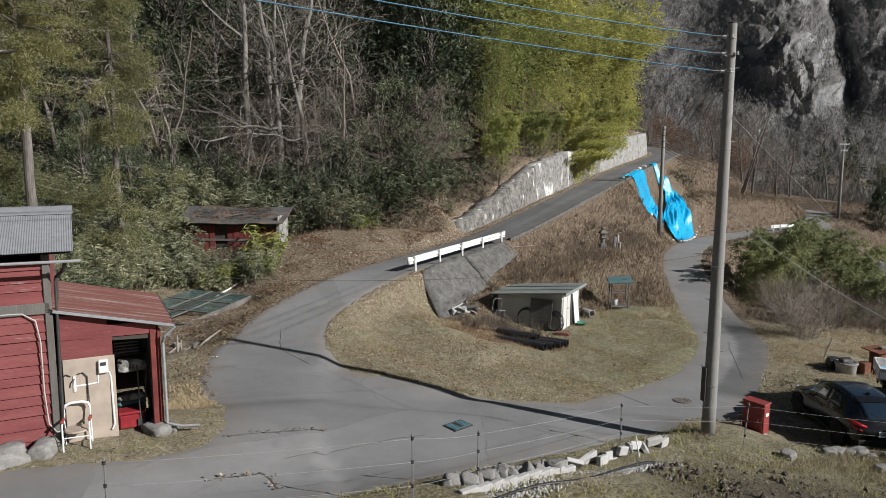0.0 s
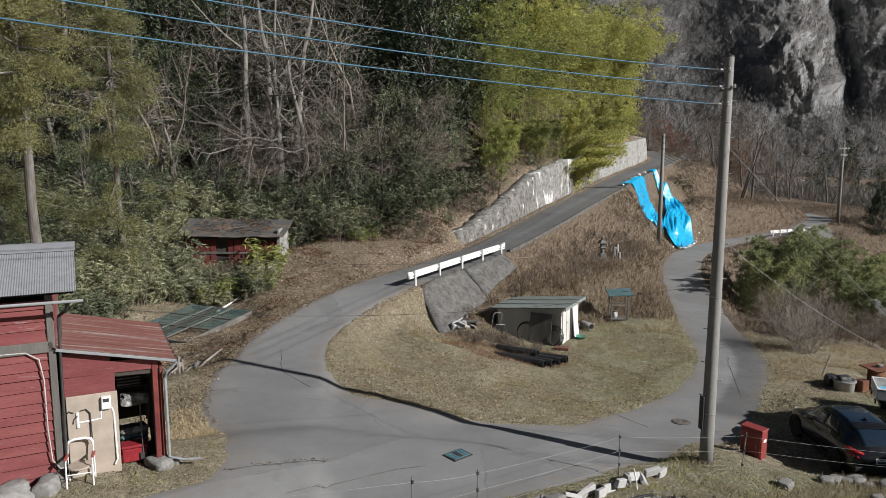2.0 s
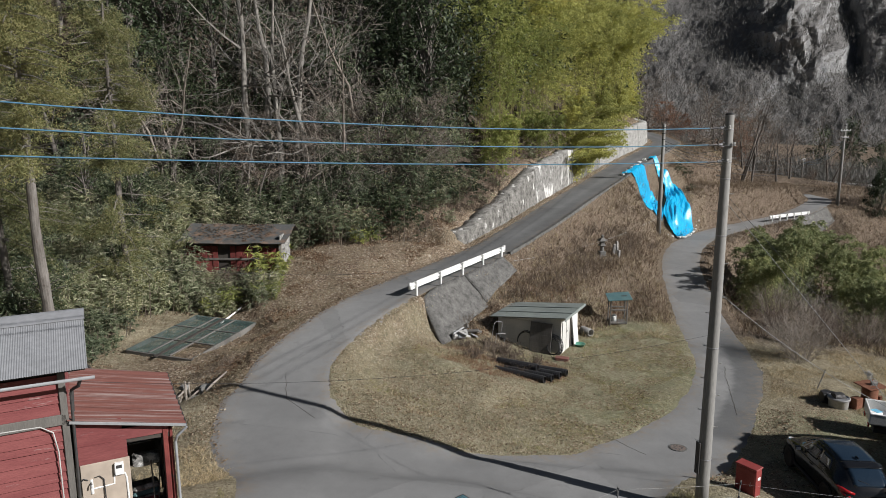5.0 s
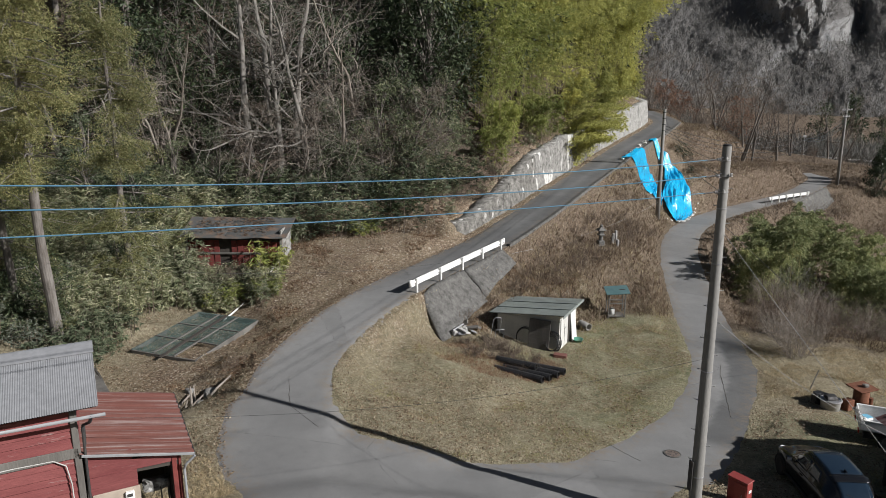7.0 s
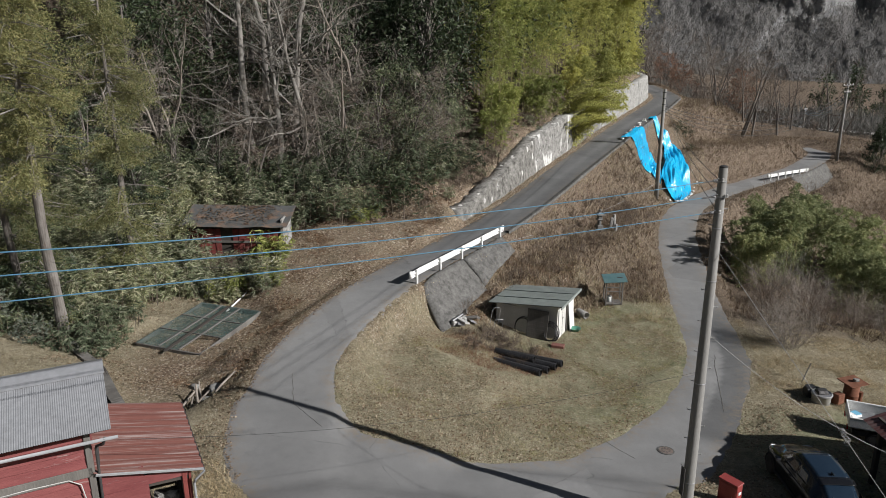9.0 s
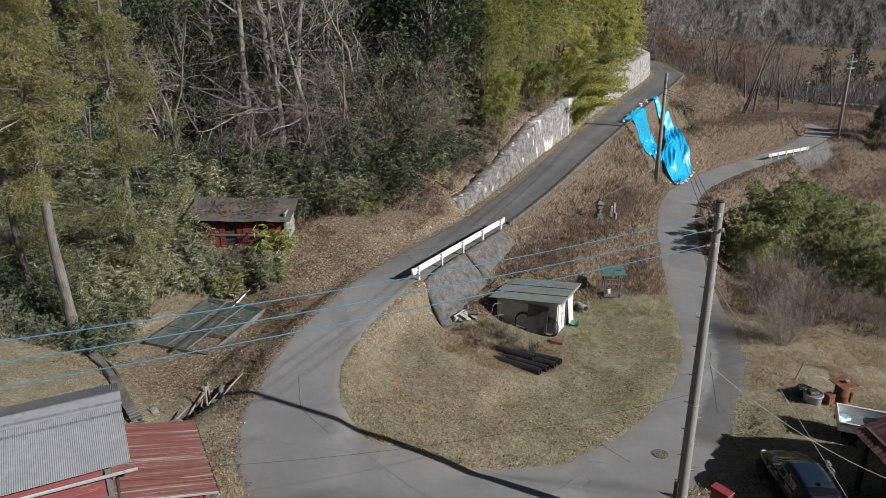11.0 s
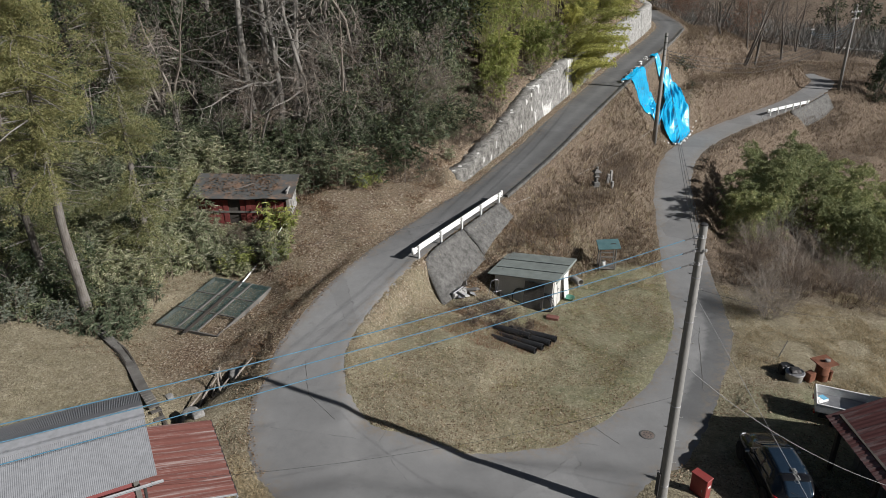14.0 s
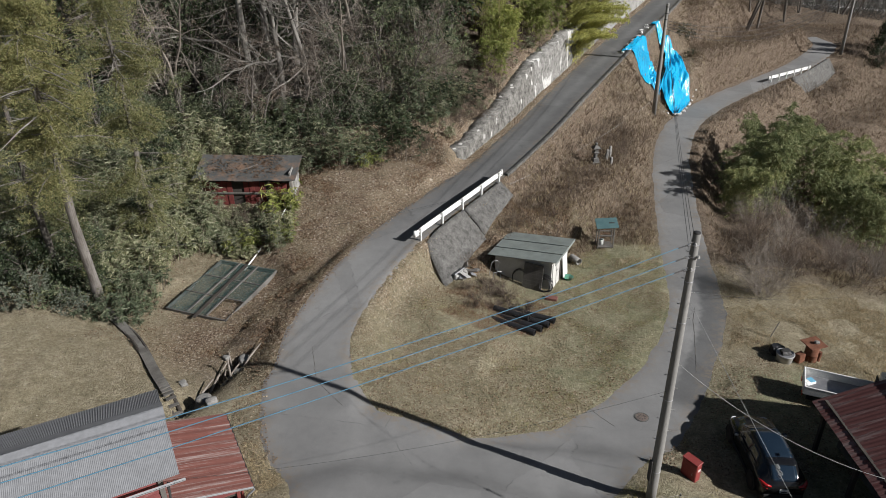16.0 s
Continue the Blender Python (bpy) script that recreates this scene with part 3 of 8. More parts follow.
# ---- ground ----
def spread(fine_from, fine_to, step, far_low, far_high):
    """Grid lines: even in the middle, wider and wider outwards."""
    mid = list(np.arange(fine_from, fine_to + 1e-6, step))
    low, high, s = [fine_from], [fine_to], step
    while low[-1] > far_low:
        s *= 1.22
        low.append(low[-1] - s)
    s = step
    while high[-1] < far_high:
        s *= 1.22
        high.append(high[-1] + s)
    return np.array(low[:0:-1] + mid + high[1:])


def build_ground():
    gx, gy = spread(-26, 42, 0.32, -900, 1500), spread(4, 92, 0.32, -600, 2500)
    X, Y = np.meshgrid(gx, gy)
    x, y = X.ravel(), Y.ravel()
    z = land(x, y)
    a = asphalt(x, y)
    rough = np.array([noise.noise(Vector((p, q, 3.0)) * 0.9) * 0.09 + noise.noise(Vector((p, q, 9.0)) * 3.1) * 0.035 for p, q in zip(x, y)])
    z += rough * smooth(0.15, 0.9, a)
    crumb = np.array([noise.noise(Vector((p, q, 5.0)) * 1.3) * 0.02 for p, q in zip(x, y)])
    z += 0.02 - 0.1 * (1 - smooth(-0.55, 0.1, a)) + crumb
    nx, ny = len(gx), len(gy)
    me = bpy.data.meshes.new("ground")
    i = (np.arange(ny - 1)[:, None] * nx + np.arange(nx - 1)[None, :]).ravel()
    me.from_pydata(np.stack([x, y, z], 1).tolist(), [], np.stack([i, i + 1, i + nx + 1, i + nx], 1).tolist())
    me.polygons.foreach_set("use_smooth", [True] * len(me.polygons))
    du, _, su, side = near_line(UP, x, y)
    dl, _, sl, sidel = near_line(LOW, x, y)
    isle = (side < 0) & (sidel > 0)
    leaf = np.where(side > 0, smooth(22, 27, y) * (1 - smooth(6, 9, du) * (1 - smooth(38, 42, y))), 0.0)
    leaf = np.maximum(leaf, smooth(-8.2, -6.6, x) * (1 - smooth(-5.2, -4.6, x)) * smooth(19, 22, y) * (1 - smooth(26, 28, y)) * 0.8)
    leaf = np.maximum(leaf, isle * (1 - smooth(1.5, 5, du)) * smooth(24, 30, y) * 0.7)
    leaf = np.maximum(leaf, isle * smooth(36, 40, y) * 0.85)
    leaf = np.maximum(leaf, isle * 0.14)
    leaf = np.maximum(leaf, (sidel < 0) * smooth(33, 38, y) * 0.8)
    green = np.where(isle, smooth(1, 6, x) * (1 - smooth(40, 44, y)) * 0.5 + 0.5, 0.2)
    green = np.maximum(green, smooth(10, 11, x) * (1 - smooth(17, 19, x)) * smooth(16, 18, y) * (1 - smooth(25, 27, y)) * 0.9)
    green = np.maximum(green, (1 - smooth(17.5, 19, y)) * smooth(2, 4, x) * 0.6)
    far = smooth(96, 110, y)
    leaf = np.maximum(leaf, far * 0.5)
    drifted = isle * smooth(33.6, 34.8, y - 0.3 * (x - 2)) * (1 - smooth(6.5, 8.5, x - 0.3 * (y - 36))) * (su > 13)
    leaf = np.maximum(leaf, drifted)
    brown = np.maximum((isle & (su > 20)) * smooth(37, 42, y) * np.where(x > 26, 1.0, 0.75), (sidel < 0) * smooth(33.5, 37, y + 0.4 * (x - 17)) * 0.9)
    brown = np.maximum(brown, (side > 0) * smooth(25, 30, su) * smooth(3, 4, du) * 0.9)
    brown = np.maximum(brown, smooth(84, 96, y) * smooth(20, 30, x) * 0.9)
    # dug field soil; on the wooded hill dark soil stands in for forest shade
    soil = np.maximum((1 - smooth(13.6, 15.6, y - 0.1 * (x - 5))) * smooth(3.4, 5.2, x) * 0.95, smooth(44, 52, y) * (side > 0) * smooth(4, 6, du) * 0.85)
    # dark soil painted along the ditch deepens its shade
    soil = np.maximum(soil, np.exp(-((x + 9.6) ** 2 / 0.7 + (y - 24.0) ** 2 / 5.0)) * 0.9)
    for name, val in (("leaf", leaf), ("green", green), ("soil", soil), ("brown", brown)):
        me.attributes.new(name, "FLOAT", "POINT").data.foreach_set("value", val.astype(np.float32))
    me.materials.append(M_GROUND)
    return tagged(new("ground", me), "uneven ground of dry grass, fallen leaves and dug soil", "ground", kind="structure")


def build_road():
    step = 0.25
    gx, gy = np.arange(-24, 64, step), np.arange(7, 95, step)
    X, Y = np.meshgrid(gx, gy)
    a = asphalt(X, Y)
    wob = np.vectorize(lambda p, q: noise.noise(Vector((p, q, 0)) * 0.7) * 0.14 + noise.noise(Vector((p, q, 7)) * 2.6) * 0.05)
    near = np.abs(a) < 1
    a[near] += wob(X[near], Y[near])
    a -= 0.45
    inside = (a[:-1, :-1] + a[1:, :-1] + a[:-1, 1:] + a[1:, 1:]) < 0
    used = np.zeros(a.shape, int)
    for dj in (0, 1):
        for di in (0, 1):
            used[dj:dj + inside.shape[0], di:di + inside.shape[1]] += inside
    gy_, gx_ = np.gradient(a, step)
    rim = (used > 0) & (used < 4)
    n2 = gx_ ** 2 + gy_ ** 2 + 1e-6
    px, py = X.copy(), Y.copy()
    px[rim] -= np.clip((a * gx_ / n2)[rim], -step, step)
    py[rim] -= np.clip((a * gy_ / n2)[rim], -step, step)
    ids = -np.ones(a.shape, int)
    ids[used > 0] = np.arange((used > 0).sum())
    x, y = px[used > 0], py[used > 0]
    a += 0.45
    z = land(x, y) + 0.012 - 0.09 * smooth(-0.1, 0.45, a[used > 0])
    jj, ii = np.nonzero(inside)
    faces = np.stack([ids[jj, ii], ids[jj, ii + 1], ids[jj + 1, ii + 1], ids[jj + 1, ii]], 1)
    verts = np.stack([x, y, z], 1).tolist()
    faces = faces.tolist()
    # a skirt under the verge, so that the asphalt has a thickness
    count = {}
    for f in faces:
        for p, q in zip(f, f[1:] + f[:1]):
            count[p, q] = 1
    low = {}
    for p, q in list(count):
        if (q, p) not in count:
            for r in (p, q):
                if r not in low:
                    low[r] = len(verts)
                    verts.append([verts[r][0], verts[r][1], verts[r][2] - 0.12])
            faces.append([q, p, low[p], low[q]])
    me = bpy.data.meshes.new("road")
    me.from_pydata(verts, [], faces)
    edge = np.concatenate([smooth(-0.9, 0.0, a[used > 0]), np.ones(len(low))])
    me.attributes.new("edge", "FLOAT", "POINT").data.foreach_set("value", edge.astype(np.float32))
    du, _, su, _ = near_line(UP, x, y)
    dl, _, sl, sidel = near_line(LOW, x, y)
    older = np.maximum(smooth(10, 24, su) * (du < 2.5) * (1 - 0.35 * np.exp(-(du / 0.35) ** 2)), (sidel < 0) * smooth(0.1, 0.25, dl) * (1 - smooth(15, 19, sl)) * smooth(1.5, 2.5, sl))
    older = np.concatenate([older, np.ones(len(low)) * 0.5])
    me.attributes.new("older", "FLOAT", "POINT").data.foreach_set("value", older.astype(np.float32))
    me.polygons.foreach_set("use_smooth", [True] * len(me.polygons))
    me.materials.append(M_ASPHALT)
    return tagged(new("road", me), "worn grey asphalt lanes that part round a grassy island", "road", kind="structure")


ground = build_ground()
road = build_road()


def seams():
    """Open joints between asphalt patches, each a thin dark strip on the road."""
    tar = plain("dark joint", (0.085, 0.08, 0.073), (0.15, 0.14, 0.125), 3, 20, 0.95, bump=0.2)
    r = random.Random(71)
    for line, width in ((((12.75, 31.3), (12.3, 30.1), (11.65, 27.8), (11.0, 25.6)), 0.022), (((-4.5, 15.1), (-4.19, 15.38), (-3.31, 15.87), (-2.5, 16.4)), 0.05), (((-4.3, 13.0), (-3.6, 13.29), (-3.41, 13.47), (-3.15, 13.18), (-2.78, 12.5)), 0.06),
                        (((-3.16, 14.3), (-2.32, 15.2), (-1.03, 15.95), (-0.14, 16.25)), 0.025), (((-5.9, 25.6), (-5.4, 23.4), (-4.0, 21.75)), 0.014), (((5.74, 23.0), (6.34, 22.2), (6.68, 21.8)), 0.02)):
        pts = []
        for (ax, ay), (bx, by) in zip(line[:-1], line[1:]):
            n = max(2, int(math.hypot(bx - ax, by - ay) / 0.2))
            pts += [(ax + (bx - ax) * i / n + r.gauss(0, 0.012), ay + (by - ay) * i / n + r.gauss(0, 0.006)) for i in range(n)]
        dx, dy = line[-1][0] - line[0][0], line[-1][1] - line[0][1]
        k = math.hypot(dx, dy)
        nx, ny = -dy / k, dx / k
        zs = land(np.array([p[0] for p in pts]), np.array([p[1] for p in pts]))
        rows = []
        for (x, y), z in zip(pts, zs):
            w = width * r.uniform(0.3, 0.8)
            rows.append([(x - nx * w, y - ny * w, z + 0.016), (x, y, z + 0.022), (x + nx * w, y + ny * w, z + 0.016)])
        ob = part("joint", Geo().sheet(rows), tar, road)
        for q in range(len(pts) * (3 if width >= 0.05 else 0)):
            x, y = pts[r.randrange(len(pts))]
            JOINT_LEAVES.append((x + r.gauss(0, 0.05), y + r.gauss(0, 0.05)))


JOINT_LEAVES = []
seams()


def along(line, s, off, dz=0.0):
    """The point s metres along a line, off metres to its left, at the line's height."""
    run = 0.0
    for a, b in zip(line[:-1], line[1:]):
        n = math.hypot(b[0] - a[0], b[1] - a[1])
        if s <= run + n or b is line[-1]:
            u = (s - run) / n
            dx, dy = (b[0] - a[0]) / n, (b[1] - a[1]) / n
            return Vector((a[0] + u * (b[0] - a[0]) - dy * off, a[1] + u * (b[1] - a[1]) + dx * off, a[2] + u * (b[2] - a[2]) + dz))
        run += n


def build_retaining_wall():
    base = along(UP, WALL_FROM, 2.1)
    wall = thing("retaining_wall", Matrix.Translation(base), "long weathered concrete retaining wall beside the upper lane", "wall", kind="structure")
    inv = Matrix.Translation(-base)
    spans = [(24.4, 31.5, M_WALL_DARK), (31.53, 36.5, M_WALL_DARK), (36.53, 45.6, M_WALL_WHITE), (45.63, 52, M_WALL_DARK), (52.03, 66, M_WALL), (66.3, 81, M_WALL)]
    r = random.Random(4)
    for k, (s0, s1, mat) in enumerate(spans):
        n = int((s1 - s0) / 0.16)
        rows = []
        for i in range(n + 1):
            s = s0 + (s1 - s0) * i / n
            h = float(wall_height(s)) + (0.3 * noise.noise(Vector((s * 0.4, k, 0))) + 0.12 * noise.noise(Vector((s * 1.5, k, 3))) + 0.05 * noise.noise(Vector((s * 4.7, k, 3)))) * (0.35 if s > 52 else 1)
            row = []
            levels = 16
            for j in range(levels + 1):
                u = j / levels
                d = 2.05 + 0.28 * u * h / 3 + 0.06 * noise.noise(Vector((s * 0.9, u * h * 0.9, k))) + 0.045 * noise.noise(Vector((s * 2.6, u * h * 2.6, k))) + 0.025 * noise.noise(Vector((s * 6, u * h * 5, k)))
                row.append(inv @ along(UP, s, d, -0.15 + (h + 0.15) * u))
            row.append(inv @ along(UP, s, 3.3 + 0.1 * h, h - 0.02))
            row.append(inv @ along(UP, s, 3.4 + 0.1 * h, -0.3))
            rows.append(row)
        g = Geo().sheet(rows)
        c = len(rows[0])
        for e, rev in ((0, False), (n, True)):
            f = tuple(e * c + j for j in range(c))
            g.f.append(f if rev else tuple(reversed(f)))
        part("wall_panel", g, mat, wall, flat=False)
    return wall


def build_rail_face():
    """The sloping mortar face below the guard rail, in two slabs with an open joint."""
    base = along(UP, 15, -1.65)
    wall = thing("sloping_face", Matrix.Translation(base), "sloping grey mortar face below the guard rail", "wall", kind="structure")
    inv = Matrix.Translation(-base)
    for s0, s1, drop0, drop1 in ((15.0, 19.2, 1.0, 0.95), (19.35, 23.4, 0.85, 0.6)):
        rows = []
        for i in range(15):
            u = i / 14
            s = s0 + (s1 - s0) * u
            top = along(UP, s, -1.62, 0.03)
            low = along(UP, s - (0.9 if i == 0 and s0 < 16 else 0), -3.25, 0)
            low.z = float(face_foot(s)) - 0.1
            k = drop0 + (drop1 - drop0) * u
            rows.append([inv @ (top.lerp(low, k * j / 8) + Vector((0, 0, 0.13 * noise.noise(Vector((s * 0.9, j * 0.35, 2))) + 0.06 * noise.noise(Vector((s * 3, j * 1.2, 5))) - (0.3 * max(0, 1 - i / 3) if s0 < 16 else 0)))) for j in range(9)])
        part("face_slab", Geo().sheet(rows, -0.22), M_FACE, wall, flat=False)
    return wall


def build_mountain():
    """The steep far side of the valley: wooded flanks, a bare buttress and the dark slot beside it."""
    n, m = 300, 190
    v = []
    for j in range(m):
        q = j / (m - 1)
        for i in range(n):
            deg = 6 + 31 * i / (n - 1)
            rise = -40 + 235 * q * (1 - 0.8 * float(smooth(32.8, 36.5, deg)))
            side, tall = deg * 7.5, rise
            at = Vector((side, tall, 0.0))
            fold = noise.fractal(at * 0.011 + Vector((3, 7, 1)), 0.9, 2.0, 3)
            rough = noise.fractal(at * 0.05, 0.8, 2.0, 4)
            bend = deg + 0.022 * (tall - 60) + 0.7 * noise.noise(at * 0.03)
            high = float(smooth(22, 62, tall + 14 * noise.noise(at * 0.04)))
            butt = math.exp(-((bend - 25.2) / 2.9) ** 2) * high
            spur = math.exp(-((bend - 32.4) / 1.9) ** 2) * float(smooth(5, 55, tall))
            slot = math.exp(-((bend - 29.0 + 0.35 * noise.noise(at * 0.06)) / 0.55) ** 2) * float(smooth(18, 40, tall)) * (1 - float(smooth(95, 120, tall)))
            crag = max(butt, 0.75 * spur)
            jag = 0.0
            if crag > 0.05:
                d, _ = noise.voronoi(Vector((side * 0.07, tall * 0.045, 0.5)) + Vector((1, 1, 0)) * 0.35 * noise.noise(at * 0.09))
                e, _ = noise.voronoi(Vector((side * 0.19, tall * 0.13, 2.5)))
                jag = crag * (26 * (d[1] - d[0]) + 9 * (e[1] - e[0]) - 9)
            near = 11 * fold + 4 * rough + 30 * butt + 9 * spur - 22 * slot + 0.8 * jag - 2.5 * (deg - 26)
            far = 350 + 300 * q ** 1.15 - near
            a = radians(deg)
            v.append((far * math.sin(a), far * math.cos(a), rise + 1.5 * rough))
    f = [(j * n + i, j * n + i + 1, (j + 1) * n + i + 1, (j + 1) * n + i) for j in range(m - 1) for i in range(n - 1)]
    g = Geo()
    g.v, g.f = v, f
    k = Nodes("far mountain")
    at = k.where()
    up = k.n("SeparateXYZ", Vector=k.n("NewGeometry").outputs["Normal"]).outputs[2]
    # wood and rock tones are paled and greyed to stand in for distance haze
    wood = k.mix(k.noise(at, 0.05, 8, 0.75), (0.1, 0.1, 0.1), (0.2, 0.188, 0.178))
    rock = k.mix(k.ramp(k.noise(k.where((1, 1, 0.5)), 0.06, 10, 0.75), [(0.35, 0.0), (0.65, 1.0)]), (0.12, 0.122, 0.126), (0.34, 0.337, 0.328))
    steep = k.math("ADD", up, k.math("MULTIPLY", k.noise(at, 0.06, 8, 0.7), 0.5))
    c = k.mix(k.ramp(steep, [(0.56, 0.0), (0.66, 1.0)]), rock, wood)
    k.bump(k.noise(at, 0.35, 6, 0.8), 0.8, 2.0)
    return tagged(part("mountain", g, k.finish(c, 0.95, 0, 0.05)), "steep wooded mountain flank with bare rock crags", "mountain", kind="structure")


build_retaining_wall()
build_rail_face()
build_mountain()


# ---- guard rails ----
def guard_rail(a, b, posts, label, rail_up=0.72, square_end=True):
    """A beam with a waved profile on round posts, from a to b along the lane."""
    a, b = Vector((*a, level(*a))), Vector((*b, level(*b)))
    base = Matrix.Translation(a)
    rail = thing("guard_rail", base, label, "guard rail", "guard rails")
    d = b - a
    flat = Vector((d.x, d.y, 0)).normalized()
    side = Vector((-flat.y, flat.x, 0))
    profile = [(0.0, -0.17), (0.03, -0.155), (0.07, -0.12), (0.07, -0.07), (-0.01, -0.03), (-0.01, 0.03), (0.07, 0.07), (0.07, 0.12), (0.03, 0.155), (0.0, 0.17)]
    rows = []
    n = 12
    for i in range(n + 1):
        u = -0.05 + 1.1 * i / n
        p = d * u + Vector((0, 0, rail_up - 0.15))
        if square_end and i in (0, n):
            p = p - side * 0.05
        rows.append([p + side * (0.03 + y) + Vector((0, 0, z)) for y, z in profile])
    part("beam", Geo().sheet(rows, 0.012), M_WHITE, rail, "white enamelled waved beam")
    for i in range(posts):
        u = i / (posts - 1)
        p = d * u - side * 0.03
        post = part("post", Geo().tube([p - Vector((0, 0, 0.5)), p + Vector((0, 0, rail_up - 0.02))], 0.062, 12), M_WHITE, rail)
        part("cap", Geo().lathe([(0.066, 0), (0.066, 0.02), (0.04, 0.045), (0.01, 0.05)], Matrix.Translation(p + Vector((0, 0, rail_up - 0.02))), 12), M_WHITE, post)
    for e in (-0.05, 1.05):
        p = d * e + side * 0.055 + Vector((0, 0, rail_up - 0.32))
        part("end_piece", Geo().tube([p, p + Vector((0, 0, 0.34))], 0.085, 12), M_WHITE, rail, flat=False)
    return rail


guard_rail((-1.40, 34.2), (3.28, 41.0), 5, "white guard rail above the sloping mortar face")
guard_rail((35.0, 75.2), (41.4, 80.3), 6, "white guard rail on the bend of the lower lane")


def far_parapet():
    base = Vector((60.5, 125, level(60.5, 125)))
    wall = thing("far_parapet", Matrix.Translation(base), "long white parapet rail on the far bend", "guard rail", "guard rails")
    pts = [Vector((60.5, 125, 0.55)), Vector((65, 125.5, 0.1)), Vector((70, 125.5, -0.3)), Vector((76, 125, -0.8))]
    rows = [[p - base + Vector((0, 0, z)) for z in (-0.16, -0.05, 0.05, 0.16)] for p in pts]
    part("beam", Geo().sheet(rows, 0.15), M_WHITE, wall)
    for p in pts:
        part("post", Geo().tube([p - base - Vector((0, 0, 2.2)), p - base], 0.09, 8), M_WHITE, wall)


far_parapet()


def lower_face():
    """The small concrete face under the second guard rail."""
    base = along(LOW, LOW_FACE[0], -1.6)
    rows = []
    for i in range(17):
        s = LOW_FACE[0] + (LOW_FACE[1] - LOW_FACE[0]) * i / 16
        top, low = along(LOW, s, -1.55, 0.04), along(LOW, s, -2.6, -1.95 + 0.9 * max(0, i / 16 - 0.75) * 2)
        rows.append([top.lerp(low, j / 6) - base + Vector((0, 0, 0.05 * noise.noise(Vector((s, j * 0.4, 1))))) for j in range(7)])
    wall = shape("lower_face", Geo().sheet(rows, -0.4), M_FACE, "grey concrete face below the lane's bend", "wall", kind="structure", flat=False)
    wall.location = base


lower_face()


def lane_kerb():
    """The low concrete lip along the outer edge of the upper lane."""
    base = along(UP, 24.5, -1.5)
    rows = []
    for i in range(60):
        s = 24.5 + 47 * i / 59
        w = 0.03 * noise.noise(Vector((s * 0.7, 1, 1)))
        rows.append([along(UP, s, -1.42 + w, -0.05) - base, along(UP, s, -1.44 + w, 0.13) - base, along(UP, s, -1.62 + w, 0.14) - base, along(UP, s, -1.66 + w, -0.25) - base])
    ob = shape("kerb", Geo().sheet(rows), M_FACE, "low weathered concrete lip along the upper lane", "kerb", kind="structure")
    ob.location = base


lane_kerb()


# ---- poles and wires ----
def insulator():
    g = Geo()
    g.lathe([(0.02, 0), (0.05, 0.01), (0.055, 0.03), (0.03, 0.04), (0.05, 0.055), (0.055, 0.075), (0.03, 0.085), (0.045, 0.1), (0.04, 0.12), (0.015, 0.13)], None, 10)
    return g


def main_pole():
    x, y = 6.63, 17.5
    z = level(x, y) - 0.25
    top = 11.52 - z
    pole = thing("utility_pole", Matrix.Translation((x, y, z)), "tall grey concrete utility pole with step bolts at the lane's edge", "utility pole", "utility poles")
    part("shaft", Geo().lathe([(0.168, 0), (0.164, 1), (0.134, 5.5), (0.102, top - 0.03), (0.092, top)], None, 28), M_POLE, pole, flat=False)
    part("cap", Geo().lathe([(0.1, top - 0.02), (0.1, top + 0.01), (0.06, top + 0.03), (0.01, top + 0.035)], None, 20), M_IRON, pole)
    for k in range(19):
        h = 2.0 + 0.42 * k
        a = radians(-20 if k % 2 else 160)
        r = 0.165 - 0.0068 * h
        d = Vector((math.cos(a), math.sin(a), 0))
        part("step_bolt", Geo().tube([d * r + Vector((0, 0, h)), d * (r + 0.085) + Vector((0, 0, h)), d * (r + 0.09) + Vector((0, 0, h + 0.02))], 0.012, 6), M_BLOCK, pole)
    for h in (1.55, 4.5, 7.3, top - 0.35, top - 0.72, top - 1.1, top - 1.5):
        r = 0.171 - 0.0068 * h + 0.003
        part("band", Geo().lathe([(r, h - 0.014), (r + 0.005, h - 0.01), (r + 0.005, h + 0.01), (r, h + 0.014)], None, 20), M_STEEL, pole)
    g = Geo().box((0.04, 0.16, 0.85), pose(-0.2, -0.05, 1.15, 0, 0, 15), 0.015)
    part("name_plate", g, M_IRON, pole, "dark plate strapped to the shaft")
    out = Vector((-0.89, -0.45, 0.0))
    for k, h in enumerate((top - 0.32, top - 0.7, top - 1.09)):
        arm = part("bracket", Geo().tube([Vector((0, 0, h)), out * 0.16 + Vector((0, 0, h + 0.05)), out * 0.2 + Vector((0, 0, h - 0.04)), Vector((0, 0, h - 0.06))], 0.012, 6), M_STEEL, pole)
        turn = Matrix.Translation(out * 0.2 + Vector((0, 0, h))) @ (out.to_track_quat("Z", "Y").to_matrix().to_4x4())
        part("insulator", insulator(), M_STEEL, arm).matrix_local = turn @ Matrix.Scale(0.75, 4)
        part("clamp", Geo().tube([out * 0.33 + Vector((0, 0, h)), out * 0.62 + Vector((0, 0, h - 0.01))], 0.02, 8), M_IRON, arm)
        part("pin_insulator", insulator(), M_BLOCK, pole).matrix_local = Matrix.Translation((0.1 if k == 1 else -0.04, -0.13, h - 0.03)) @ Matrix.Scale(0.7, 4)
    return Vector((x, y, z)), top


pole_at, pole_top = main_pole()


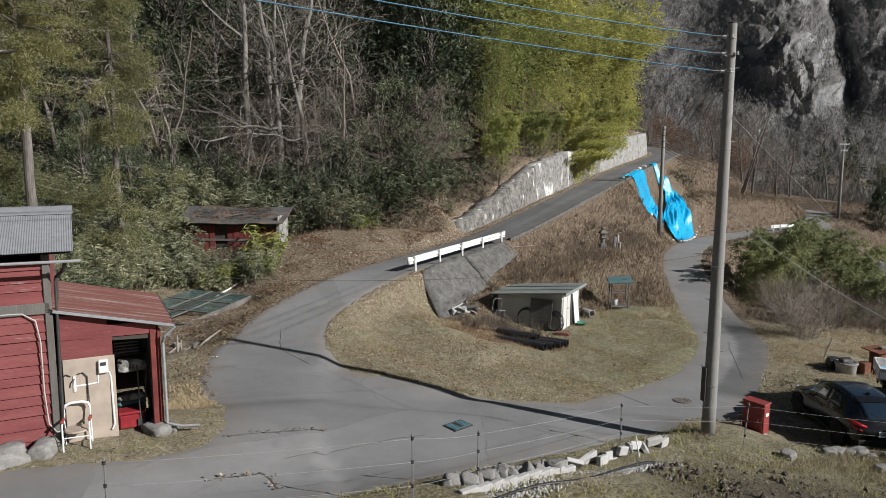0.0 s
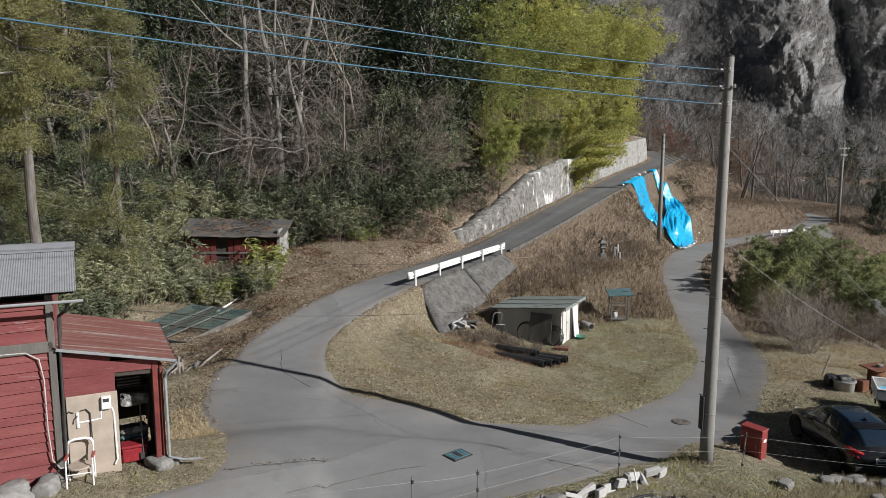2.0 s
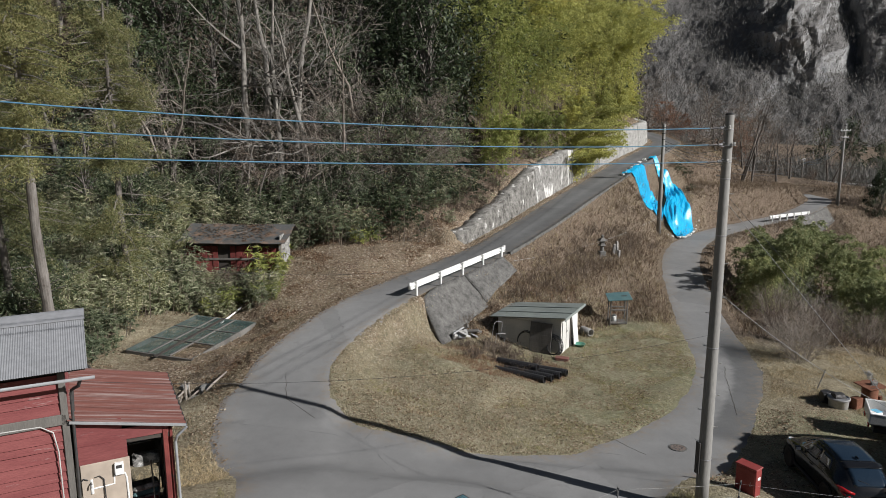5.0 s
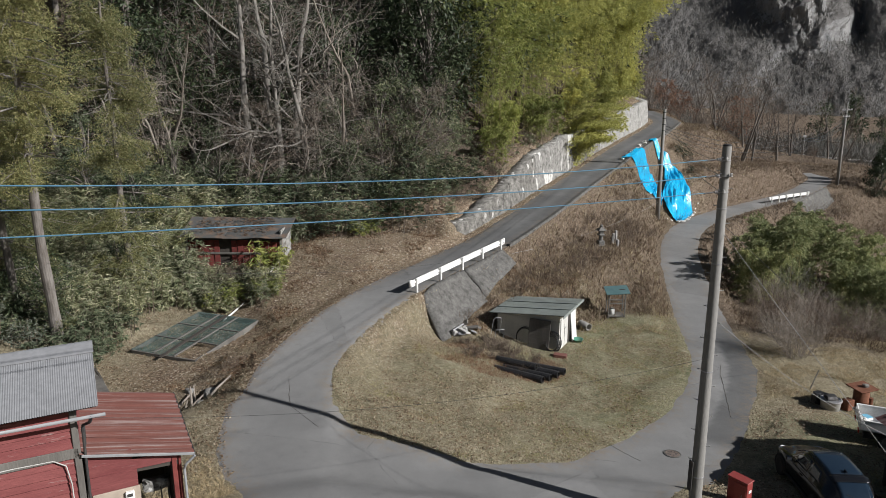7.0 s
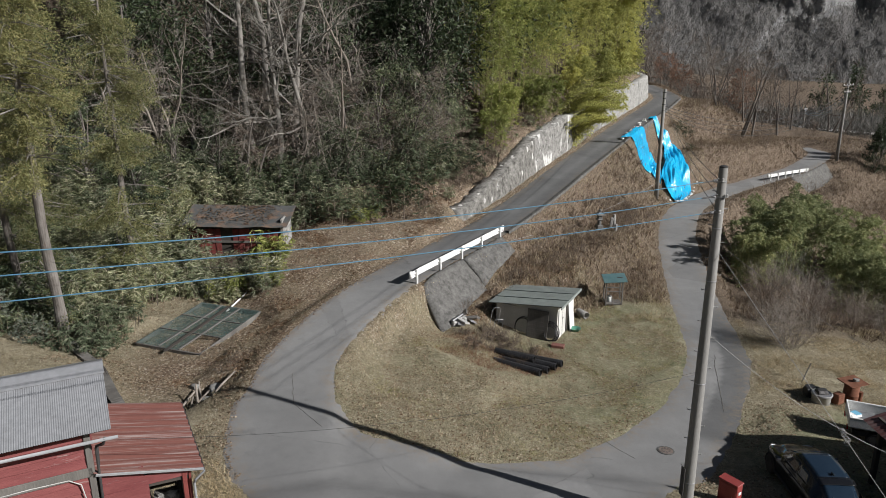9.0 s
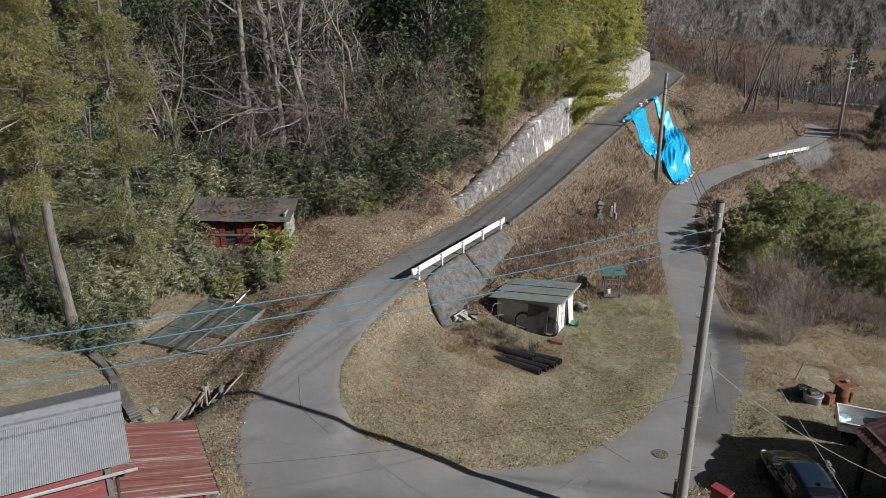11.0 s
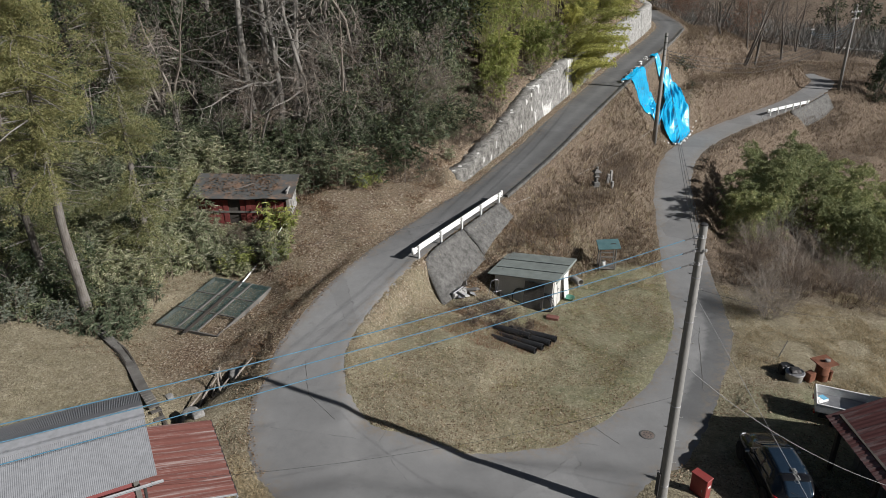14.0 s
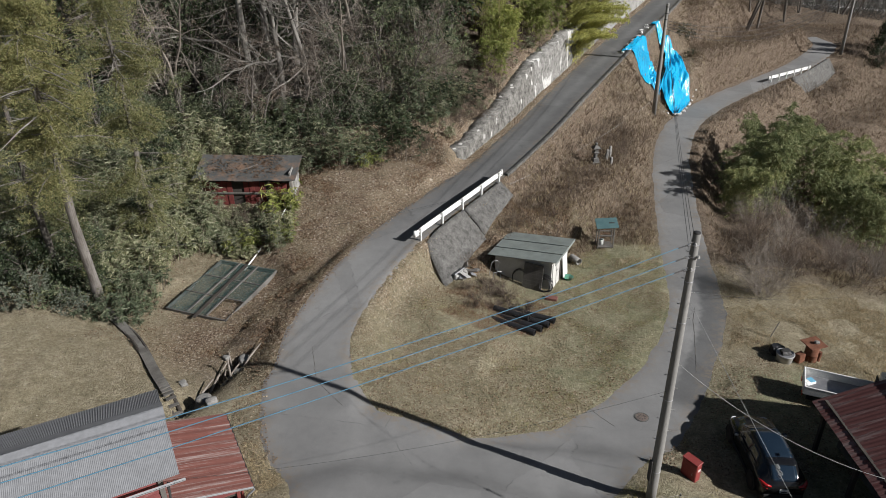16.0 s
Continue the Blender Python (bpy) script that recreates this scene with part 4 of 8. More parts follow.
def slim_pole(name, x, y, top, r0, r1, label, cross=()):
    z = level(x, y) - 0.2
    pole = thing(name, Matrix.Translation((x, y, z)), label, "utility pole", "utility poles")
    h = top - z
    part("shaft", Geo().lathe([(r0, 0), ((r0 + r1) / 2, h / 2), (r1, h - 0.02), (r1 * 0.85, h)], None, 18), M_POLE, pole, flat=False)
    for hh, w, a in cross:
        arm = part("cross_arm", Geo().box((w, 0.08, 0.08), pose(0, -r1 - 0.03, h - hh, 0, 0, a)), M_STEEL, pole)
        for k in (-0.45, -0.15, 0.15, 0.45):
            part("insulator", insulator(), M_WHITE, arm).matrix_local = pose(k * w * math.cos(radians(a)), -r1 - 0.03 + k * w * math.sin(radians(a)), h - hh + 0.08)
    for k in range(4):
        part("band", Geo().lathe([(r1 + 0.012, h - 0.3 - k * 0.5), (r1 + 0.018, h - 0.28 - k * 0.5), (r1 + 0.018, h - 0.25 - k * 0.5), (r1 + 0.012, h - 0.23 - k * 0.5)], None, 14), M_IRON, pole)
    return Vector((x, y, z)), h


slim_pole("utility_pole", 18.4, 60.6, 10.75, 0.2, 0.12, "plain concrete pole beside the blue tarpaulins")
slim_pole("utility_pole", 48.2, 86.6, 10.5, 0.2, 0.12, "concrete pole with a cross arm on the far bend", ((0.9, 1.8, 25), (1.7, 1.2, 25)))
slim_pole("utility_pole", 55.4, 110, 5.0, 0.12, 0.08, "thin pole behind the far bend", ((0.3, 0.7, 20),))

M_WIRE_BLUE = plain("blue wire sheath", (0.05, 0.14, 0.21), (0.08, 0.19, 0.27), 3, 20, 0.55, bump=0.0)
M_WIRE = plain("black wire", (0.03, 0.03, 0.032), (0.05, 0.05, 0.05), 3, 20, 0.6, bump=0.0)
M_WIRE_PALE = plain("grey wire", (0.3, 0.3, 0.3), (0.36, 0.36, 0.35), 3, 20, 0.5, bump=0.0)


def wire(a, b, sag, r, mat, label, category="wire", group="overhead wires", n=28):
    a, b = Vector(a), Vector(b)
    pts = [a.lerp(b, i / n) - a - Vector((0, 0, 4 * sag * (i / n) * (1 - i / n))) for i in range(n + 1)]
    ob = shape("overhead_wire", Geo().tube(pts, r, 6), mat, label, category, group, flat=False)
    ob.location = a
    return ob


for z, way, rise, sag in ((11.2, -2.5858, 6.53, 1.77), (10.82, -2.5885, 5.75, 1.43), (10.43, -2.5864, 4.39, 0.9)):
    a = Vector((6.63, 17.5, z)) + Vector((-0.89, -0.45, 0)) * 0.6
    wire(a, a + Vector((46 * math.cos(way), 46 * math.sin(way), rise)), sag, 0.0105, M_WIRE_BLUE, "blue sheathed power line that runs down to a concrete pole")
for k, z in enumerate((11.1, 10.75, 10.35)):
    wire((6.7, 17.65, z), (18.3 + 0.12 * k, 60.5, 10.5 - 0.3 * k), 0.75, 0.009, M_WIRE, "thin power line strung between two concrete poles")
for k in range(4):
    wire((18.4, 60.6, 9.4 - 0.22 * k), (48.2, 86.5, 8.7 - 0.35 * k), 2.2 + 0.2 * k, 0.02, M_WIRE, "sagging cable strung across the bank between poles")
for k in range(3):
    wire((48.2, 86.6, 8.6 - 0.35 * k), (55.4, 110, 4.6 - 0.2 * k), 1.0, 0.022, M_WIRE_BLUE, "blue cable running down to a thin far pole")
wire((6.55, 17.45, 6.2), (-7.2, 14.0, 6.35), 0.45, 0.004, M_WIRE, "pale service cable from the pole to the red house")
wire((6.75, 17.45, 7.2), (13.1, 16.2, 3.75), 0.5, 0.007, M_WIRE_PALE, "pale service cable from the pole to the rusty roof")
wire((6.72, 17.4, 9.4), (10.7, 9.15, 2.15), 0.0, 0.006, M_WIRE_PALE, "pale stay cable from the pole down to the field")
rope = Geo()
ravel = random.Random(45)
for k in range(16):
    heart = Vector((0.05, -0.1, -0.13)) * (ravel.uniform(-0.8, 1.1)) + Vector((ravel.gauss(0, 0.02), ravel.gauss(0, 0.02), ravel.gauss(0, 0.03)))
    turn = Euler((ravel.uniform(0, 3), ravel.uniform(0, 3), 0)).to_matrix()
    w = ravel.uniform(0.018, 0.052)
    rope.tube([heart + turn @ Vector((w * math.cos(a * 0.7), w * 1.4 * math.sin(a * 0.7), 0.004 * a)) for a in range(10)], 0.005, 5, False)
shape("rope_tangle", rope, M_WIRE_PALE, "tangle of pale rope caught on the stay cable", "rope", flat=False, m=Matrix.Translation((8.39, 14.02, 6.42)))
wire((6.75, 17.6, 9.6), (21.5, 33.0, -0.3), 0.25, 0.006, M_WIRE, "taut guy wire from the pole to the verge", "guy wire")
wire((4.0, 41.2, 3.1), (18.3, 60.4, 2.9), 0.5, 0.01, M_WIRE_PALE, "slack pale cable strung low over the bank")
wire((-15.3, 27.0, 6.2), (4.0, 41.2, 3.2), 0.8, 0.006, M_WIRE, "slack pale cable from the cedar to the mortar face")

# ---- red house with its lean-to ----
HOUSE = pose(-7.55, 14.1, 2.7, 0, 0, 27.8)


def waved(x0, x1, low, high, pitch=0.1, deep=0.014, sag=0.0, steps=6):
    """A corrugated sheet: waves along x, from the low (y, z) to the high one."""
    n = int((x1 - x0) / pitch * 4)
    rows = []
    for j in range(steps + 1):
        u = j / steps
        y, z = low[0] + (high[0] - low[0]) * u, low[1] + (high[1] - low[1]) * u - sag * 4 * u * (1 - u)
        rows.append([(x0 + (x1 - x0) * i / n, y, z + deep * math.sin(i * math.pi / 2)) for i in range(n + 1)])
    return Geo().sheet(rows)


def planks(parent, name, mat, x0, x1, z0, z1, y, tall=0.27, r=None, gap=0.012, along_y=False, lean=0.02):
    """Lapped boards, each one a piece."""
    n = max(1, round((z1 - z0) / tall))
    cuts = [r.uniform(0.7, 1.35) for i in range(n)]
    tops = [z0 + (z1 - z0) * sum(cuts[:i]) / sum(cuts) for i in range(n + 1)]
    for i in range(n):
        w, tilt, h = x1 - x0 + r.uniform(-0.01, 0.01), r.uniform(-0.15, 0.15), tops[i + 1] - tops[i]
        m = pose((x0 + x1) / 2, y - 0.02 - r.uniform(0, 0.015), tops[i], -9, 0, 0) @ pose(0, 0, 0, 0, tilt, 0)
        if along_y:
            m = pose(y + r.uniform(0, 0.012), (x0 + x1) / 2, tops[i], 0, 0, 90) @ pose(0, 0, 0, -9, tilt, 0)
        part(name, Geo().box((w, 0.024, h + 0.02 - gap), m, 0.004), mat, parent)


def red_house():
    r = random.Random(11)
    house = thing("red_house", HOUSE, "red weatherboarded house with a grey corrugated roof and rusty lean-to", "house")
    part("body", Geo().box((9.2, 2.9, 4.0), pose(-4.62, 1.5, -0.3)), M_DARK_WOOD, house, "dark inner timber wall")
    planks(house, "plank", M_RED_BOARD, -9.2, -0.1, 0.02, 2.72, 0.0, 0.21, r)
    planks(house, "plank", M_RED_BOARD, -9.2, -0.1, 2.95, 3.75, 0.0, 0.21, r)
    part("beam", Geo().box((9.2, 0.06, 0.22), pose(-4.62, -0.035, 2.73)), M_GREY_WOOD, house)
    part("corner_post", Geo().box((0.13, 0.13, 4.0), pose(-0.05, 0.0, -0.1)), M_GREY_WOOD, house)
    part("corner_post", Geo().box((0.15, 0.15, 4.0), pose(-0.05, 2.9, -0.1)), M_GREY_WOOD, house)
    planks(house, "plank", M_RED_BOARD, 0.1, 2.85, 2.7, 3.9, 0.0, 0.3, r, along_y=True)
    gable = Geo().add([(0.0, 0.0, 3.8), (0.0, 2.95, 3.8), (0.0, 1.5, 4.5), (-0.08, 0.0, 3.8), (-0.08, 2.95, 3.8), (-0.08, 1.5, 4.5)], [(0, 1, 2), (5, 4, 3), (0, 2, 5, 3), (1, 4, 5, 2), (0, 3, 4, 1)])
    part("gable", gable, M_RED_BOARD, house)
    roof = part("roof", waved(-9.5, 0.44, (-0.5, 3.98), (1.5, 4.66), 0.042, 0.007), M_ZINC, house, "grey corrugated zinc roof", flat=False)
    part("back_slope", waved(-9.5, 0.44, (3.3, 4.0), (1.5, 4.66), 0.042, 0.007), M_ZINC_FAR, roof, flat=False)
    cap = [[(x, y, z) for y, z in ((1.12, 4.56), (1.3, 4.63), (1.5, 4.7), (1.7, 4.63), (1.88, 4.56))] for x in (-9.5, -6, -3, 0.46)]
    part("ridge_cap", Geo().sheet(cap, -0.01), M_ZINC, roof, "folded pale ridge cap")
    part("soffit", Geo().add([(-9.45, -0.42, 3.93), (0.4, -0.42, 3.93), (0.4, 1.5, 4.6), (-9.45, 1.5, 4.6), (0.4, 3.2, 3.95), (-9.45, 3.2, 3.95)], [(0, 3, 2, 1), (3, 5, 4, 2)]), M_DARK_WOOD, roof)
    half = [(0.055 * math.cos(radians(a)), 0.055 * math.sin(radians(a))) for a in range(180, 361, 20)]
    gutter = part("gutter", Geo().sheet([[(x, -0.55 + p * 0.8, 3.93 + q * 0.8 - 0.012 * (x + 9)) for p, q in half] for x in (-9.6, -6, -3, 0.55)], -0.006), M_ZINC_FAR, house, "pale half-round gutter", flat=False)
    part("bracket", Geo().tube([(0.3, -0.5, 3.8), (0.25, -0.35, 3.6), (0.12, -0.1, 3.45), (0.1, -0.08, 3.0)], 0.035, 8), M_IRON, gutter, "dark downpipe")
    part("downpipe", Geo().tube([(0.1, -0.1, 3.4), (0.08, -0.1, 2.0), (0.06, -0.1, 0.1)], 0.028, 8), M_IRON, house, "dark downpipe at the corner")
    conduit = [(-6.5, -0.06, 2.72), (-3, -0.06, 2.75), (-1.2, -0.06, 2.79), (-0.5, -0.06, 2.77), (-0.28, -0.09, 2.62), (-0.22, -0.1, 2.2), (-0.22, -0.1, 1.2), (-0.18, -0.1, 0.55), (-0.05, -0.12, 0.36), (0.3, -0.1, 0.36)]
    part("conduit", Geo().tube(conduit, 0.014, 8), M_BLOCK, house, "pale flexible conduit", flat=False)
    part("ground_sill", Geo().box((9.3, 0.25, 0.35), pose(-4.6, 0.02, -0.3)), M_STONE, house)

    lean = part("lean_to", Geo().box((0.1, 3.1, 2.25), pose(1.86, 1.65, 0), 0.01), M_RED_DARK, house, "red boarded lean-to with an open bay")
    lo, hi = 2.3, 2.82
    sheet = waved(-0.12, 3.35, (2.2, lo), (-0.02, hi), 0.32, 0.012)
    sheet.v = [(y, x, z) for x, y, z in sheet.v]
    sheet.f = [tuple(reversed(f)) for f in sheet.f]
    part("lean_to_roof", sheet, M_RUST, lean, "rust-streaked red sheet roof", flat=False)
    part("eave_trim", Geo().box((2.25, 0.03, 0.06), pose(1.1, -0.12, 2.49, 0, 13.2, 0)), M_ZINC_FAR, lean)
    part("verge_trim", Geo().box((0.04, 3.5, 0.09), pose(2.2, 1.62, lo - 0.09)), M_IRON, lean)
    # dark timber here and on the back wall also deepens the bay's shade
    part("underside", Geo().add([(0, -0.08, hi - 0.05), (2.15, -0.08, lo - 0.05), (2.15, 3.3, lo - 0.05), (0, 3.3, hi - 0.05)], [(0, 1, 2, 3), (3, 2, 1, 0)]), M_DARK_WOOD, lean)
    for i in range(4):
        x1 = (1.02, 1.02, 1.85, 0.95)[i]
        z = 1.62 + 0.25 * i
        part("board", Geo().box((x1 - 0.1, 0.03, 0.255), pose(0.1 + (x1 - 0.1) / 2, 0.08 - 0.006 * i, z, 4, 0.7 * i - 0.5, 0), 0.005), M_RED_BOARD, lean)
    part("lintel", Geo().box((1.8, 0.09, 0.1), pose(0.98, 0.13, 2.03, 0, 2.5, 0)), M_DARK_WOOD, lean)
    part("cream_panel", Geo().box((0.93, 0.035, 1.78), pose(0.58, 0.06, -0.02, 2, 0, 0)), M_CREAM, lean, "cream painted board standing at the wall")
    for x, w in ((1.78, 0.1), (1.9, 0.06)):
        part("post", Geo().box((w, w, 2.2), pose(x, 0.08, 0)), M_RED_DARK, lean)
    part("rain_pipe", Geo().tube([(2.2, -0.18, 2.25), (2.0, -0.12, 2.05), (1.97, -0.02, 1.9), (1.98, -0.02, 0.15), (2.25, -0.1, 0.06), (2.6, -0.2, 0.05)], 0.03, 8), M_ZINC_FAR, lean, "grey plastic rain pipe")
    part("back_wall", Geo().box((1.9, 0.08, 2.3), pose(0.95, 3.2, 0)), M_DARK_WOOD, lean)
    for i in range(5):
        part("stud", Geo().box((0.07, 0.09, 2.2), pose(1.78, 0.5 + 0.6 * i, 0)), M_GREY_WOOD, lean)

    # tap, pipes and meter on the cream panel
    tap = part("water_tap", Geo().tube([(0.3, 0.0, 1.42), (0.3, 0.0, 1.1)], 0.03, 8), M_WHITE, lean, "white water pipe with a tap")
    part("spout", Geo().tube([(0.3, -0.02, 1.36), (0.3, -0.1, 1.34), (0.3, -0.12, 1.27)], 0.014, 6), M_STEEL, tap)
    part("pipe", Geo().tube([(0.3, 0.0, 1.2), (0.6, 0.0, 1.21), (0.72, 0.0, 1.22), (0.73, 0.0, 1.4)], 0.018, 8), M_WHITE, tap)
    for x in (0.16, 0.46):
        part("hose", Geo().tube([(x + 0.08, -0.02, 1.42), (x, -0.03, 1.47), (x - 0.08, -0.03, 1.38), (x - 0.08, -0.03, 0.9)] if x < 0.3 else [(x - 0.1, -0.02, 1.45), (x, -0.03, 1.47), (x + 0.07, -0.03, 1.38), (x + 0.08, -0.03, 0.85)], 0.012, 6), M_IRON, tap)
    meter = part("power_meter", Geo().box((0.18, 0.12, 0.27), pose(0.83, -0.03, 1.42), 0.015), M_WHITE, lean, "pale grey power meter box")
    part("meter_window", Geo().box((0.11, 0.01, 0.07), pose(0.83, -0.095, 1.58)), M_IRON, meter)
    part("service_pipe", Geo().tube([(0.93, 0.0, 1.42), (0.96, 0.0, 1.3), (0.98, 0.0, 0.3), (0.93, 0.0, 0.2)], 0.02, 8), M_WHITE, meter)
    return house


red_house()


def in_house(x, y, z, *turn):
    return HOUSE @ pose(x, y, z, *turn)


def garden_chair():
    chair = thing("garden_chair", Matrix.Translation((-7.15, 13.98, level(-7.15, 13.98))) @ pose(0, 0, 0, 0, 0, 22) @ Matrix.Scale(0.98, 4), "white tubular folding chair with red armrests beside a cream panel", "chair")
    for s in (-1, 1):
        part("leg", Geo().tube([(0.24 * s, -0.2, 0), (0.24 * s, -0.19, 0.55), (0.24 * s, -0.1, 0.6)], 0.016, 8), M_WHITE, chair)
        part("leg", Geo().tube([(0.24 * s, 0.22, 0), (0.24 * s, 0.16, 0.55), (0.23 * s, 0.2, 0.78)], 0.016, 8), M_WHITE, chair)
        part("armrest", Geo().box((0.06, 0.34, 0.05), pose(0.245 * s, -0.01, 0.58, -6, 0, 0), 0.02), plain("red plastic", (0.32, 0.06, 0.055), (0.28, 0.05, 0.045), 3, 20, 0.5, bump=0.05), chair, "red plastic armrest")
        part("brace", Geo().tube([(0.24 * s, -0.19, 0.18), (0.24 * s, 0.2, 0.18)], 0.012, 8), M_WHITE, chair)
    part("backrest", Geo().tube([(-0.23, 0.2, 0.78), (-0.2, 0.21, 0.85), (-0.1, 0.22, 0.88), (0.1, 0.22, 0.88), (0.2, 0.21, 0.85), (0.23, 0.2, 0.78)], 0.028, 10), M_WHITE, chair, flat=False)
    part("seat", Geo().lathe([(0.02, 0.38), (0.22, 0.38), (0.235, 0.4), (0.22, 0.425), (0.02, 0.43)], pose(0, -0.02, 0), 20), M_CREAM, chair, "cream seat pad")
    part("stretcher", Geo().tube([(-0.24, -0.19, 0.3), (0.24, -0.19, 0.3)], 0.012, 8), M_WHITE, chair)


garden_chair()


def porch_things():
    r = random.Random(5)
    box = thing("cool_box", in_house(1.32, 0.55, 0.0), "red plastic cool box on the lean-to floor", "cool box")
    part("body", Geo().box((0.5, 0.34, 0.3), None, 0.03), plain("red moulded plastic", (0.22, 0.02, 0.028), (0.28, 0.03, 0.035), 3, 20, 0.4, bump=0.03), box)
    part("lid", Geo().box((0.53, 0.37, 0.07), pose(0, 0, 0.3), 0.025), bpy.data.materials["red moulded plastic"], box)
    for k in range(3):
        bag = Geo().box((0.6, 0.4, 0.14), pose(0, 0, 0, 0, 0, r.uniform(-12, 12)), 0.06)
        shape("feed_bag", bag, M_WALL_WHITE if k != 1 else M_TIN_BLUE, "plump printed feed bag stacked in the lean-to", "bag", "feed bags", m=in_house(1.35, 1.05, 0.18 + 0.13 * k))
    shelf = thing("wall_rack", in_house(1.4, 1.9, 1.25), "wire shelf with crates at the back of the lean-to", "shelf")
    part("shelf", Geo().box((0.9, 0.5, 0.03)), M_GREY_WOOD, shelf)
    for x in (-0.42, 0.42):
        for y in (-0.22, 0.22):
            part("upright", Geo().tube([(x, y, -1.25), (x, y, 0.75)], 0.015, 6), M_STEEL, shelf)
    crate = thing("crate", in_house(1.35, 1.75, 1.3), "yellowed wire crate on the shelf", "crate")
    part("base", Geo().box((0.5, 0.34, 0.02)), M_STEEL, crate)
    for i in range(4):
        part("side", Geo().box((0.5, 0.012, 0.03), pose(0, -0.17, 0.05 + 0.07 * i)), M_STEEL, crate)
    sheet = speck(r)
    shape("plastic_sheet", sheet, M_WALL_WHITE, "crumpled silvery plastic sheet heaped on a shelf", "sheet", m=in_house(1.4, 0.75, 1.3) @ Matrix.Diagonal((0.36, 0.2, 0.16, 1)))
    for k in range(5):
        a = r.uniform(-0.15, 0.15)
        tool = thing("garden_tool", in_house(1.5 + 0.07 * k, 0.35 + 0.2 * k, 0), "long-handled garden tool leaning inside the lean-to", "tool", "garden tools")
        part("handle", Geo().tube([(0, 0, 0), (0.12 + a, 0.1, 1.35)], 0.016, 7), M_GREY_WOOD, tool)
        part("blade", Geo().box((0.14, 0.03, 0.2), pose(0, 0, 0.0), 0.008), M_IRON, tool)
    for (x, y, sx, sy, sz) in ((-7.62, 13.62, 0.34, 0.26, 0.24), (-8.1, 13.2, 0.45, 0.34, 0.28), (-6.0, 14.95, 0.36, 0.24, 0.2), (-5.8, 15.2, 0.2, 0.16, 0.12), (-8.6, 12.95, 0.3, 0.22, 0.2)):
        shape("boulder", speck(r), M_STONE, "grey boulder at the foot of the red house", "rock", "boulders", flat=False, m=pose(x, y, level(x, y) + sz * 0.3, 0, 0, r.uniform(0, 180)) @ Matrix.Diagonal((sx, sy, sz, 1)))


porch_things()


# ---- ruined shed under the trees ----
def ruined_shed():
    r = random.Random(8)
    base = level(-11.8, 39.4)
    shed = thing("ruined_shed", pose(-11.75, 38.95, base - 0.1, 0, 0, -2.5), "derelict red shed with a sagging leaf-strewn roof", "shed")
    f = 4.75 - base
    part("inner_wall", Geo().box((5.3, 0.1, f), pose(0, 0.12, 0)), M_DARK_WOOD, shed)
    n = 17
    for i in range(n):
        x = -2.6 + 5.2 * i / (n - 1)
        if i in (6, 7, 12):
            continue
        part("wall_board", Geo().box((0.3, 0.03, f - 0.25 - r.uniform(0, 0.12)), pose(x, r.uniform(-0.02, 0.02), 0.05, 0, r.uniform(-1, 1), 0), 0.005), M_RED_DARK, shed)
    part("rail", Geo().box((5.3, 0.06, 0.12), pose(0, -0.03, 0.75)), M_GREY_WOOD, shed)
    part("end_wall", Geo().box((0.09, 1.9, f + 0.35), pose(2.65, 0.98, 0)), M_WALL, shed, "pale crumbling end wall")
    part("corner_post", Geo().box((0.16, 0.16, f + 0.1), pose(2.68, 0.0, 0)), M_BARK_PALE, shed)
    part("corner_post", Geo().box((0.13, 0.13, f), pose(-2.68, 0.0, 0)), M_GREY_WOOD, shed)
    part("back_wall", Geo().box((5.3, 0.08, f + 0.3), pose(0, 2.0, 0)), M_DARK_WOOD, shed)
    k = 0
    for x0, x1 in ((-3.05, -1.75), (-1.78, -0.5), (-0.53, 0.6), (0.57, 1.75), (1.72, 3.05)):
        rows = []
        for j in range(7):
            u = j / 6
            rows.append([(x0 + (x1 - x0) * i / 12, -0.42 + 2.35 * u, f + 0.02 * (k % 2) + 0.72 * u - 0.06 * math.sin(math.pi * u) - 0.05 * math.cos((x0 + (x1 - x0) * i / 12) * 0.5) + 0.05 * noise.noise(Vector((x0 + i * 0.1, u * 2, 4)))) for i in range(13)])
        part("roof_sheet", Geo().sheet(rows, -0.015), M_BARN_ROOF, shed, "bent grey sheet under fallen leaves")
        k += 1
    back = [[(x, 1.9 + 0.9 * u, f + 0.7 - 0.5 * u) for x in (-3.05, -1, 1, 3.05)] for u in (0, 0.5, 1)]
    part("back_slope", Geo().sheet(back, 0.015), M_BARN_ROOF, shed)
    drift = Geo()
    for q in range(900):
        x, y = r.gauss(r.choice((-2.3, -1.2, 0.2, 1.0, 1.3)), 0.45), r.uniform(-0.2, 1.85)
        if abs(x) > 2.4 or (y < 0.3 and r.random() < 0.7):
            continue
        u = (y + 0.42) / 2.35
        z = f + 0.72 * u - 0.06 * math.sin(math.pi * u) - 0.05 * math.cos(x * 0.5) + r.uniform(0.05, 0.1)
        a, w = r.uniform(0, 6.28), r.uniform(0.04, 0.085)
        c, d = math.cos(a) * w, math.sin(a) * w
        drift.add([(x - c, y - d, z), (x + d * 0.6, y - c * 0.6, z + 0.02), (x + c, y + d, z + r.uniform(-0.01, 0.04)), (x - d * 0.6, y + c * 0.6, z + 0.015)], [(0, 1, 2, 3)])
    part("leaf_drift", drift, M_LEAF_DEAD, shed, "drift of fallen brown leaves", kind="stuff")
